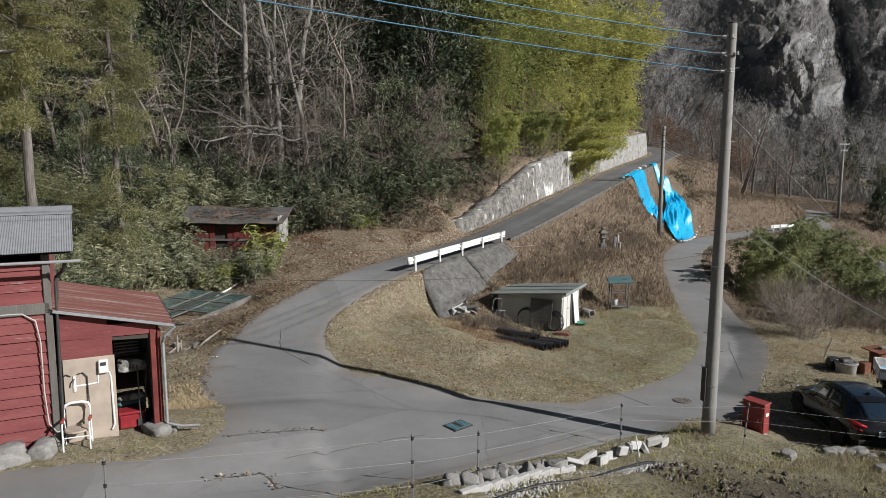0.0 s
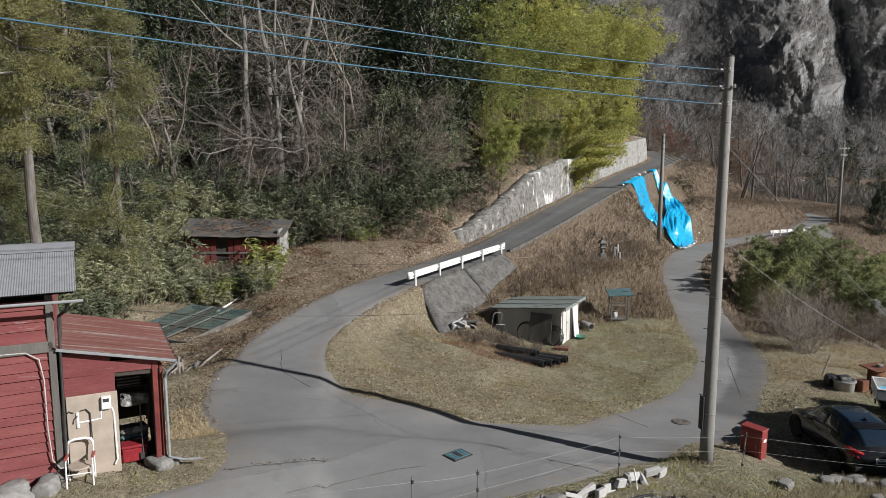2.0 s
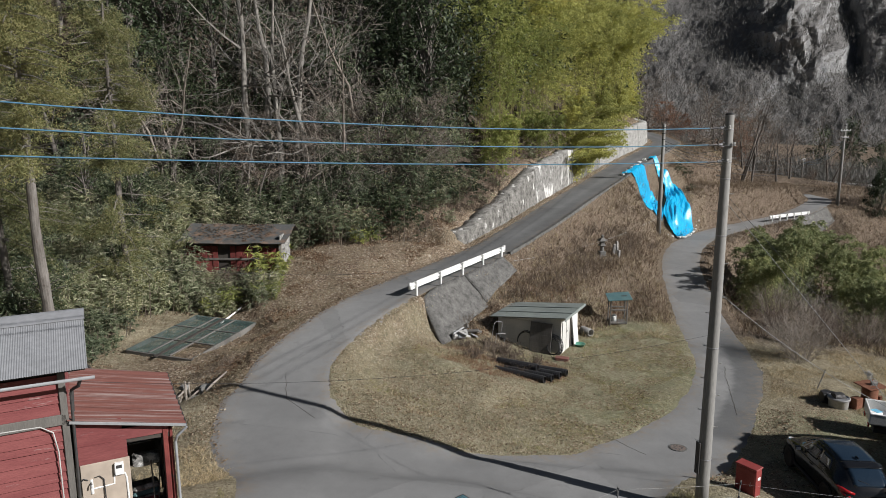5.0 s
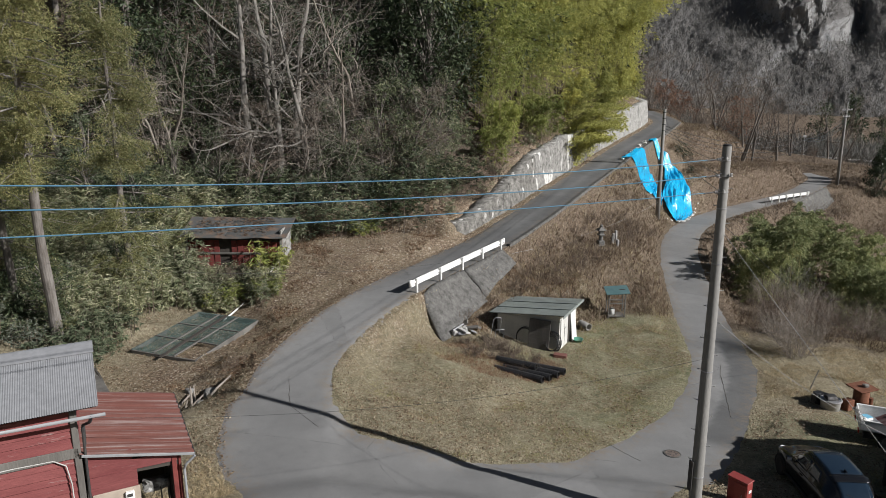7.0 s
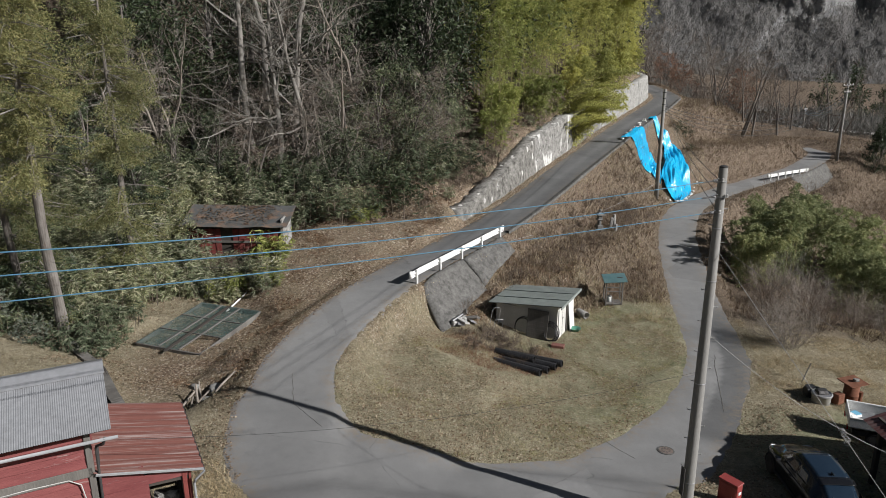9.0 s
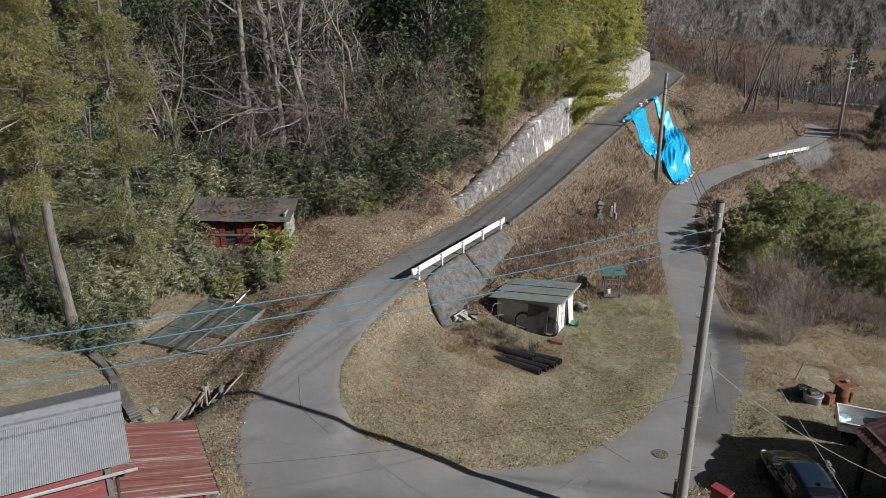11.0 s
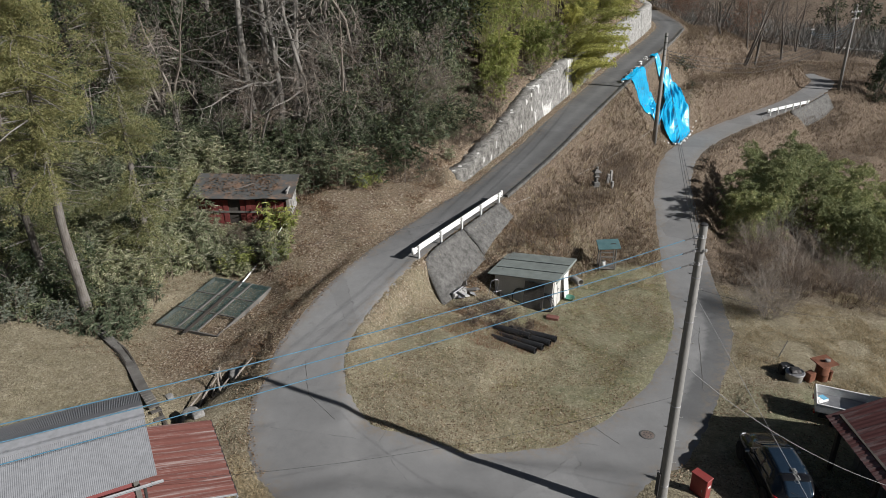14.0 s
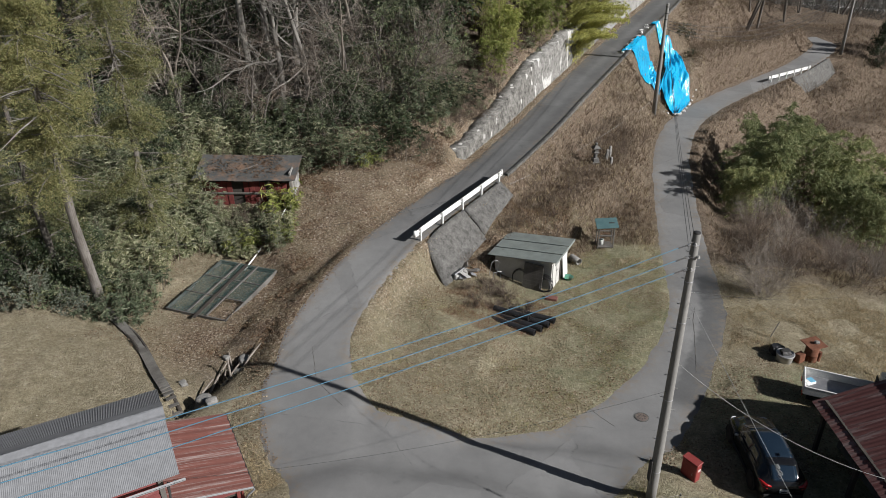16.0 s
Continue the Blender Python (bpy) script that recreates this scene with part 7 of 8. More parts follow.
    for k in range(9):
        x, y = r.uniform(8.0, 11.0), r.uniform(15.9, 16.9)
        s = r.uniform(0.1, 0.22)
        shape("field_stone", speck(r), M_STONE, "grey stone half sunk in the weedy bank", "rock", "field stones", flat=False, m=pose(x, y, level(x, y) + s * 0.25, 0, 0, r.uniform(0, 180)) @ Matrix.Diagonal((s * 1.3, s, s * 0.7, 1)))


field_edge()


def ditch_things():
    """Loose stones, old posts and the wooden flume beside the house."""
    r = random.Random(31)
    for (x, y, s) in ((-8.95, 25.7, 0.3), (-9.3, 25.2, 0.24), (-9.05, 24.9, 0.2), (-9.6, 24.6, 0.26), (-10.0, 22.9, 0.34), (-9.7, 22.5, 0.28), (-10.3, 22.3, 0.3), (-9.3, 22.2, 0.22), (-10.9, 23.6, 0.18), (-9.8, 25.8, 0.15)):
        shape("ditch_stone", speck(r), M_STONE, "pale grey stone beside the dry ditch", "rock", "ditch stones", flat=False, m=pose(x, y, level(x, y) + s * 0.35, 0, 0, r.uniform(0, 180)) @ Matrix.Diagonal((s * 1.25, s, s * 0.75, 1)))
    for (x, y, dx, dy, h) in ((-9.35, 25.1, -0.35, 0.9, 0.9), (-9.7, 24.6, 0.15, 0.3, 0.8), (-9.2, 24.4, -0.2, 0.5, 0.7), (-9.9, 23.4, 0.9, 1.9, 0.75), (-10.1, 23.9, 0.5, 1.6, 0.5), (-9.0, 24.9, 0.7, 1.3, 0.55), (-10.4, 22.8, 0.6, 1.2, 0.5)):
        shape("broken_post", Geo().tube([(0, 0, -0.1), (dx * 0.5, dy * 0.5, h * 0.55), (dx, dy, h)], [0.05, 0.045, 0.033], 8), M_TWIG_GREY, "broken grey timber leaning in the ditch", "timber", "broken timbers", m=pose(x, y, level(x, y)))
    flume = thing("wooden_flume", pose(-16.4, 29.2, 0), "old plank-covered flume running to the house", "flume")
    n = 50
    for i in range(n):
        u = i / (n - 1)
        x, y = -16.4 + 6.1 * u + 0.25 * math.sin(u * 5), 29.2 - 7.3 * u
        part("slat", Geo().box((0.4, 0.17, 0.05), pose(x + 16.4, y - 29.2, level(x, y) + 0.2, r.uniform(-4, 4), r.uniform(-4, 4), -50 + 90 + r.uniform(-5, 5)), 0.008), M_GREY_WOOD, flume)
    for off in (-0.2, 0.2):
        part("side_plank", Geo().tube([(6.1 * u + 0.25 * math.sin(u * 5) + off * 0.6, -7.3 * u + off * 0.5, level(-16.4 + 6.1 * u, 29.2 - 7.3 * u) + 0.1) for u in np.linspace(0, 1, 12)], 0.08, 6), M_DARK_WOOD, flume)


ditch_things()


# ---- plants ----
def leaves(centres, out, length, width, seed, droop=0.0, spread=0.9):
    """Many small leaves as one mesh: a blade each, grown along 'out' with a spread, hanging by droop."""
    r = np.random.default_rng(seed)
    c = np.asarray(centres, float)
    n = len(c)
    d = np.asarray(out, float) + r.normal(0, spread, (n, 3)) - np.array([0, 0, droop])
    d /= np.linalg.norm(d, axis=1, keepdims=True) + 1e-9
    s = np.cross(d, r.normal(0, 1, (n, 3)))
    s /= np.linalg.norm(s, axis=1, keepdims=True) + 1e-9
    l = length * r.uniform(0.6, 1.25, (n, 1))
    w = width * r.uniform(0.7, 1.2, (n, 1)) / 2
    v = np.stack([c - s * w, c + s * w * 0.9 + d * l * 0.2, c + d * l], 1).reshape(-1, 3)
    g = Geo()
    g.v = v.tolist()
    g.f = np.arange(3 * n).reshape(-1, 3).tolist()
    return g


def grow(r, g, at, way, length, radius, depth, tips, sides=6, up=0.12, bend=0.25, forks=(2, 4), shrink=0.68, thin=0.55, least=0.004):
    """A limb with side limbs. Ends of the last limbs go to tips."""
    n = min(3, depth + 1)
    pts, rad, p, d = [at.copy()], [radius], at.copy(), way.normalized()
    for i in range(n):
        d = (d + Vector((r.gauss(0, bend), r.gauss(0, bend), r.gauss(0, bend) + up)) * 0.6).normalized()
        p = p + d * (length / n)
        pts.append(p.copy())
        rad.append(max(least, radius * (1 - (1 - thin) * (i + 1) / n)))
    g.tube(pts, rad, 5 if depth > 2 else 3, False)
    if depth == 0:
        tips.append((pts[-1], d))
        return
    for k in range(r.randint(*forks)):
        i = r.randint(1, n)
        a = (d + Vector((r.gauss(0, 0.75), r.gauss(0, 0.75), r.gauss(0.1, 0.5)))).normalized()
        grow(r, g, pts[i], a, length * shrink * r.uniform(0.7, 1.15), rad[i] * 0.62, depth - 1, tips, sides - 1, up, bend * 1.1, forks, shrink, thin, least)
    grow(r, g, pts[-1], d, length * shrink, rad[-1] * 0.9, depth - 1, tips, sides - 1, up, bend, forks, shrink, thin, least)


def bare_tree(seed, height, mat, label, stems=1, lean=0.1, leafy_bits=0, depth=4, name="bare_tree", spread=0.35, up=0.1, wander=0.07):
    r = random.Random(seed)
    tree = thing(name, Matrix(), label, "tree", "bare trees")
    wood, twigs, tips = Geo(), Geo(), []
    for s in range(stems):
        way = Vector((r.gauss(0, lean), r.gauss(0, lean), 1)).normalized()
        base = Vector((r.uniform(-0.35, 0.35) * (stems > 1), r.uniform(-0.35, 0.35) * (stems > 1), -0.3))
        n, pts, rad, p = 9, [], [], base
        r0 = 0.019 * height * r.uniform(0.75, 1.1) / (stems ** 0.3)
        for i in range(n + 1):
            pts.append(p.copy())
            rad.append(r0 * (1 - 0.82 * i / n))
            way = (way + Vector((r.gauss(0, wander), r.gauss(0, wander), 0.06))).normalized()
            p = p + way * height / n
        wood.tube(pts, rad, 8, False)
        for k in range(int(8 + height * 0.4)):
            u = r.uniform(0.28, 1.0)
            i = min(n - 1, int(u * n))
            a = r.uniform(0, 2 * math.pi)
            d = Vector((math.cos(a), math.sin(a), r.uniform(0.0, 0.7)))
            l = height * 0.24 * (1.25 - 0.75 * u) * r.uniform(0.7, 1.2)
            grow(r, twigs, pts[i].lerp(pts[i + 1], u * n - i), d, l, rad[i] * 0.42, depth - 1, tips, 5, up, spread, (2, 3), 0.66, 0.5, 0.006)
    part("trunk", wood, mat, tree, flat=False)
    part("branches", twigs, M_TWIG if mat is M_BARK else mat, tree, kind="stuff").name = "branchwork"
    fine = [tips[k % len(tips)] for k in range(min(2 * len(tips), 5000))]
    hair = leaves([tuple(p) for p, _ in fine], [tuple(d * 1.6) for _, d in fine], 0.05 * height + 0.2, 0.014, seed + 1, 0.0, 0.75)
    part("twigs", hair, M_TWIG_GREY, tree, kind="stuff").name = "twigwork"
    if leafy_bits:
        picks = [tips[r.randrange(len(tips))] for _ in range(leafy_bits)]
        part("crown", leaves([tuple(p) for p, _ in picks], [tuple(d) for _, d in picks], 0.13 if leafy_bits < 1000 else 0.3, 0.07 if leafy_bits < 1000 else 0.12, seed, 0.3), M_LEAF_DEAD if leafy_bits < 1000 else M_LEAF_RUSSET, tree, "withered brown leaves")
    return tree


def evergreen(seed, height, mat, label, leaf=(0.22, 0.085), count=4200, wide=0.32, name="evergreen_tree", droop=0.25, low=0.2):
    r = random.Random(seed)
    q = np.random.default_rng(seed)
    tree = thing(name, Matrix(), label, "tree", "evergreen trees")
    wood, tips = Geo(), []
    wood.tube([(0, 0, -0.3), (r.gauss(0, 0.1), r.gauss(0, 0.1), height * 0.4), (r.gauss(0, 0.25), r.gauss(0, 0.25), height * 0.95)], [0.02 * height, 0.014 * height, 0.02], 8, False)
    clumps = []
    for k in range(34):
        u = r.uniform(low, 1.0)
        a = r.uniform(0, 2 * math.pi)
        rad = height * wide * (1.05 - 0.75 * max(0, u - 0.35) / 0.65) * r.uniform(0.45, 1.0)
        p = Vector((rad * math.cos(a), rad * math.sin(a), height * u * r.uniform(0.92, 1.05)))
        wood.tube([(0, 0, p.z * 0.75), tuple(p * 0.55 + Vector((0, 0, p.z * 0.38))), tuple(p)], [0.05, 0.035, 0.012], 3, False)
        clumps.append((p, height * r.uniform(0.06, 0.13)))
    n = count // len(clumps)
    cs, out = [], []
    for p, s in clumps:
        o = q.normal(0, 1, (n, 3)) * np.array([1, 1, 0.6])
        o /= np.linalg.norm(o, axis=1, keepdims=True)
        o *= q.uniform(0.35, 1.0, (n, 1)) ** 0.5
        cs.append(np.array(p) + o * s)
        out.append(o)
    part("trunk", wood, M_BARK, tree, flat=False)
    part("crown", leaves(np.concatenate(cs), np.concatenate(out), *leaf, seed, droop, 0.6), mat, tree)
    return tree


def bamboo(seed, height, mat, label, culms=6, count=4200, lean=(0.25, -0.35), leaf=(0.3, 0.055), name="bamboo_clump", bare=0.35):
    """Culms that arch outwards, with sprays of narrow hanging leaves."""
    r = random.Random(seed)
    q = np.random.default_rng(seed)
    clump = thing(name, Matrix(), label, "bamboo", "bamboo grove")
    cs, out = [], []
    for k in range(culms):
        g = Geo()
        a = r.uniform(0, 2 * math.pi)
        x, y = r.uniform(-0.9, 0.9), r.uniform(-0.9, 0.9)
        h = height * r.uniform(0.75, 1.08)
        tip = Vector((math.cos(a) * 0.2 + lean[0], math.sin(a) * 0.2 + lean[1], 0)) * h * r.uniform(0.6, 1.1)
        pts = [Vector((x, y, -0.2)) + Vector((tip.x * u ** 2.3, tip.y * u ** 2.3, h * (u - 0.26 * u ** 4))) for u in [i / 8 for i in range(9)]]
        g.tube(pts, [max(0.006, 0.04 * (1 - u / 8.4)) for u in range(9)], 4, False)
        part("culm", g, M_CULM, clump)
        m = count // culms
        sprays = 30
        for s in range(sprays):
            u = bare + (1 - bare) * r.random() ** 0.75
            i = min(7, int(u * 8))
            p = pts[i].lerp(pts[i + 1], u * 8 - i)
            b = r.uniform(0, 2 * math.pi)
            reach = height * 0.15 * (1.15 - 0.6 * u) * r.uniform(0.4, 1.25)
            d = np.array([math.cos(b), math.sin(b), 0.2])
            nodes = max(1, m // sprays // 6)
            t = q.uniform(0.25, 1.0, (nodes, 1))
            line = np.array(p) + d * t * reach - np.array([0, 0, 1.0]) * (t ** 2) * reach * 0.6 + q.normal(0, 0.045 * height / 10, (nodes, 3)) * 2
            way = q.normal(0, 0.8, (nodes * 6, 3)) * np.array([1, 1, 0.35]) + d * 0.5
            cs.append(np.repeat(line, 6, 0))
            out.append(way)
    part("crown", leaves(np.concatenate(cs), np.concatenate(out), *leaf, seed, 0.75, 0.25), mat, clump)
    return clump


def thicket(seed, height, mat, label, count=900, wide=1.1, leaf=(0.26, 0.055), name="bamboo_shrub", stems=14, category="shrub"):
    """A low clump of upright stems with leaves in tufts."""
    r = random.Random(seed)
    q = np.random.default_rng(seed)
    bush = thing(name, Matrix(), label, category, "shrubs")
    g, cs, out = Geo(), [], []
    for k in range(stems):
        a = r.uniform(0, 2 * math.pi)
        rad = wide * math.sqrt(r.random()) * 0.7
        b = Vector((rad * math.cos(a), rad * math.sin(a), -0.2))
        h = height * r.uniform(0.55, 1.1)
        t = b + Vector((math.cos(a) * 0.35 * wide * r.random(), math.sin(a) * 0.35 * wide * r.random(), h))
        g.tube([tuple(b), tuple(b.lerp(t, 0.5) + Vector((r.gauss(0, 0.05), r.gauss(0, 0.05), 0.05))), tuple(t)], [0.013, 0.01, 0.005], 4, False)
        m = count // stems
        nodes = max(2, m // 8)
        u = q.uniform(0.25, 1.0, (nodes, 1)) ** 0.6
        p = np.array(b) + (np.array(t) - np.array(b)) * u + q.normal(0, 0.1 * height / 1.6, (nodes, 3))
        cs.append(np.repeat(p, 8, 0))
        out.append(q.normal(0, 0.9, (nodes * 8, 3)) * np.array([1, 1, 0.3]) + np.repeat(q.normal(0, 0.5, (nodes, 3)), 8, 0) * np.array([1, 1, 0.2]))
    part("stems", g, M_TWIG, bush, kind="stuff").name = "stemwork"
    part("crown", leaves(np.concatenate(cs), np.concatenate(out), *leaf, seed, 0.45, 0.2), mat, bush)
    return bush


def twig_bush(seed, height, label, count=26, name="bare_shrub", mat=None, spread=0.55):
    r = random.Random(seed)
    bush = thing(name, Matrix(), label, "shrub", "bare shrubs")
    g, tips = Geo(), []
    for k in range(count):
        a = r.uniform(0, 2 * math.pi)
        d = Vector((math.cos(a) * r.uniform(0.1, spread * 1.6), math.sin(a) * r.uniform(0.1, spread * 1.6), 1))
        grow(r, g, Vector((0.2 * math.cos(a), 0.2 * math.sin(a), -0.1)), d, height * r.uniform(0.4, 0.6), 0.014, 2, tips, 4, 0.1, 0.22, (2, 4), 0.7, 0.6, 0.004)
    fine = [tips[k % len(tips)] for k in range(min(2 * len(tips), 3000))]
    hair = leaves([tuple(p) for p, _ in fine], [tuple(d * 1.3) for _, d in fine], 0.26 * height, 0.011, seed + 1, 0.05, 0.6)
    g.add(hair.v, hair.f)
    part("twigs", g, mat or M_TWIG, bush, kind="stuff").name = "twigwork"
    return bush


def plant(proto, spots, seed, size=(0.8, 1.2), drop=0.1, first=True):
    """Sets the first plant at the first spot and copies at the others."""
    r = random.Random(seed)
    hs = levels([s[0] for s in spots], [s[1] for s in spots])
    for k, (s, z) in enumerate(zip(spots, hs)):
        sc = r.uniform(*size) * (s[2] if len(s) > 2 else 1)
        m = pose(s[0], s[1], z - drop, r.gauss(0, 3), r.gauss(0, 3), r.uniform(0, 360))
        if len(s) > 3:
            m = pose(s[0], s[1], z - drop, 0, 0, s[3])
        full = m @ Matrix.Diagonal((sc, sc, sc * r.uniform(0.9, 1.1), 1))
        if k == 0:
            proto.matrix_world = full
        else:
            made = copy_thing(proto, m)
            made.matrix_world = full


def scatter(n, seed, box, test, apart=0.0):
    """Random spots in a box (x0, x1, y0, y1) where test holds."""
    r = random.Random(seed)
    out, tries = [], 0
    while len(out) < n and tries < n * 60:
        tries += 1
        x, y = r.uniform(box[0], box[1]), r.uniform(box[2], box[3])
        if test(x, y) and all((x - a) ** 2 + (y - b) ** 2 > apart * apart for a, b in out):
            out.append((x, y))
    return out


def lane_side(x, y):
    """Distance from the upper lane's middle (left positive) and how far along."""
    d, _, s, side = near_line(UP, np.array([x]), np.array([y]))
    return float(d[0] * side[0]), float(s[0])


def split(spots, n):
    return [spots[i::n] for i in range(n)]


# the tall old cedar behind the house
def old_cedar(x, y, height, seed, foliage, bare_from, broken, label, wide=3.4, count=15000, bark=None):
    r = random.Random(seed)
    q = np.random.default_rng(seed)
    tree = thing("cedar_tree", Matrix.Translation((x, y, level(x, y) - 0.2)), label, "tree", "cedars")
    n = 14
    lean = (0.157, -0.3) if broken else (-0.02, 0.0)
    pts = [Vector((0.05 * math.sin(i * 0.9) + lean[0] * min(8, height * i / n), 0.04 * math.cos(i) + lean[1] * min(8, height * i / n), height * i / n)) for i in range(n + 1)]
    rad = [(0.25 if broken else 0.19) * (1 - 0.72 * i / n) * (1 + 0.08 * math.sin(i * 2.3)) for i in range(n + 1)]
    part("trunk", Geo().tube(pts, rad, 14), bark, tree, "bare split trunk" if broken else "")
    cs, out = [], []
    for k in range(22 if broken else 10):
        u = r.uniform(0.5, 0.95)
        i = min(n - 1, int(u * n))
        a = r.uniform(-2.8, -0.3)
        p = pts[i].lerp(pts[i + 1], u * n - i)
        l = r.uniform(1.0, 3.0) if broken else r.uniform(0.5, 1.9)
        d = Vector((math.cos(a), math.sin(a), r.uniform(-0.35, 0.15)))
        dead = Geo()
        dead.tube([p, p + d * l * 0.5 + Vector((0, 0, 0.08)), p + d * l], [0.04, 0.025, 0.01], 5, False)
        dead.tube([p + d * l * 0.5, p + d * l * 0.7 + Vector((r.gauss(0, 0.2), r.gauss(0, 0.2), 0.2))], [0.018, 0.006], 4, False)
        part("dead_limb", dead, M_BARK_PALE, tree, "bleached dead limb")
    live = Geo()
    for k in range(foliage):
        u = bare_from + (1.02 - bare_from) * r.random() ** 0.9
        a = r.uniform(0, 2 * math.pi)
        l = wide * (1.15 - 0.65 * (u - bare_from) / (1 - bare_from)) * r.uniform(0.55, 1.05)
        p = pts[min(n, int(u * n))].copy()
        p.z = height * u
        d = Vector((math.cos(a), math.sin(a), -0.12))
        live.tube([p, p + d * l * 0.6, p + d * l + Vector((0, 0, -0.25))], [0.035, 0.02, 0.006], 4, False)
        m = count // foliage
        tufts = 9
        t = q.uniform(0.2, 1.05, (tufts, 1))
        heart = np.array(p) + np.array(d) * l * t - np.array([0, 0, 1]) * 0.35 * t ** 2 + q.normal(0, 1, (tufts, 3)) * np.array([0.34, 0.34, 0.2]) * t
        off = q.normal(0, 1, (m // tufts * tufts, 3))
        off *= q.uniform(0.25, 1.0, (len(off), 1)) ** 0.5 / np.linalg.norm(off, axis=1, keepdims=True)
        size = np.repeat(q.uniform(0.22, 0.46, (tufts, 1)), m // tufts, 0)
        cs.append(np.repeat(heart, m // tufts, 0) + off * size * np.array([1, 1, 0.75]))
        out.append(off + np.array(d) * 0.25)
    part("limb", live, M_CEDAR_BARK, tree)
    part("crown", leaves(np.concatenate(cs), np.concatenate(out), 0.12, 0.034, seed, 0.1, 0.5), M_LEAF_CEDAR, tree, "olive-brown drooping foliage")
    return tree


old_cedar(-16.9, 29.7, 15.0, 41, 62, 0.52, True, "old leaning cedar with a stripped trunk and dead limbs", 2.6, 56000, M_CEDAR_BARK)
old_cedar(-19.4, 31.2, 16.0, 42, 90, 0.1, False, "tall cedar with olive-brown winter foliage", 3.4, 80000, M_BARK)
old_cedar(-15.6, 34.6, 15.0, 43, 82, 0.06, False, "tall cedar with olive-brown winter foliage", 3.1, 72000, M_BARK)
old_cedar(-23.5, 33.5, 18.0, 44, 70, 0.12, False, "tall cedar with olive-brown winter foliage", 4.0, 26000, M_BARK)

# wooded hillside: evergreens in the depth, bare trees before them, broad bamboo at the foot
def hill_spot(x, y):
    d, s = lane_side(x, y)
    return d > (4.2 if s > 24 else 6.5)


# these dark crowns fill the depth, with its shade partly in their colour
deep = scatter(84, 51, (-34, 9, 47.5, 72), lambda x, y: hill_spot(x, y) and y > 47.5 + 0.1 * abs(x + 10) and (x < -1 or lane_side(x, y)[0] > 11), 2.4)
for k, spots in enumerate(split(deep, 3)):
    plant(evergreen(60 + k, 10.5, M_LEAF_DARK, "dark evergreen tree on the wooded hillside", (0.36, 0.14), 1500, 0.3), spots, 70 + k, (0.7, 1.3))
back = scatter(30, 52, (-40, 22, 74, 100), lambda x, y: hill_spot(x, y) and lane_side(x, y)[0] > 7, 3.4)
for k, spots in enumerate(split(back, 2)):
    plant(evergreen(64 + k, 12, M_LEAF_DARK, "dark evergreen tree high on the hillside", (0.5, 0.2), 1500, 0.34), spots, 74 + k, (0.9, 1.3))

# extra trees, added to keep sun off the forest left of the grove
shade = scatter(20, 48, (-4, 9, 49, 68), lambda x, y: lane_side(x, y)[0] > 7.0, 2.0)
plant(evergreen(62, 14, M_LEAF_DARK, "tall dark evergreen added behind the bamboo grove to block sun", (0.36, 0.13), 2600, 0.24), shade, 63, (0.9, 1.15))

# a cluster of tall pale trunks among dark spreading trees
tall = [(-12.0, 46.0, 1.05), (-11.3, 46.6, 1.1), (-10.7, 45.9, 0.95), (-10.0, 46.5, 1.0), (-8.6, 46.4, 0.8)]
for k, spots in enumerate(split(tall, 2)):
    plant(bare_tree(80 + k, 16.0, M_BARK_PALE, "tall bare tree with pale trunk and fine branches", 1, 0.05, 0, 3), spots, 84 + k, (0.92, 1.08))
mid_trees = [(-14.5, 46.0, 0.9), (-16.5, 45.2, 1.0), (-18.5, 46.5, 1.1), (-6.8, 47.0, 0.8), (-13.0, 44.6, 0.7), (-5.0, 49.0, 0.9), (-2.0, 51.5, 0.9), (-20.5, 45.5, 1.0), (-9.6, 45.0, 0.62), (-7.5, 45.4, 0.6), (-6.2, 50.5, 1.2), (-3.5, 52.5, 1.3), (-0.8, 54.0, 1.2), (-7.8, 49.0, 1.2)]
for k, spots in enumerate(split(mid_trees, 2)):
    plant(bare_tree(86 + k, 10.5, M_TWIG_GREY, "leaning bare tree with long tangled grey limbs", 2, 0.4, 0, 3, spread=0.6, up=-0.05, wander=0.22), spots, 88 + k, (0.85, 1.1))
low_trees = scatter(7, 53, (-17, 3.5, 43.2, 50), lambda x, y: hill_spot(x, y) and y > 43.2 + max(0, x + 6) * 0.45, 1.8)
for k, spots in enumerate(split(low_trees, 3)):
    plant(bare_tree(90 + k, 6.5, M_BARK, "spreading bare tree with tangled grey twigs", 2, 0.35, 160 if k == 1 else 0, 4, spread=0.5, up=0.02, wander=0.24), spots, 94 + k, (0.8, 1.25))

# evergreen shrubs along the forest's edge
mounds = [(-6.2, 46.4, 1.0), (-4.0, 47.0, 1.15), (-2.0, 48.4, 1.0), (-0.6, 50.2, 0.9), (-14.2, 44.4, 0.7), (-16.6, 43.8, 0.75), (-12.2, 44.4, 0.55), (-19.0, 43.6, 0.9), (-10.2, 44.2, 0.5), (-8.0, 44.6, 0.6), (-21.5, 42.4, 0.9), (-18.0, 41.0, 0.7)]
for k, spots in enumerate(split(mounds, 2)):
    plant(evergreen(66 + k, 6.2, M_LEAF_MID, "bushy grey-green evergreen at the forest's edge", (0.22, 0.06), 5200, 0.34, "evergreen_bush", 0.35, 0.06), spots, 68 + k, (0.85, 1.15))
under = scatter(92, 54, (-27, 2.5, 41.6, 49), lambda x, y: lane_side(x, y)[0] > 3.6 and y > 42.3 + max(0, x + 6) * 0.3 and not (-15.5 < x < -8.2 and y < 42.2), 0.85)
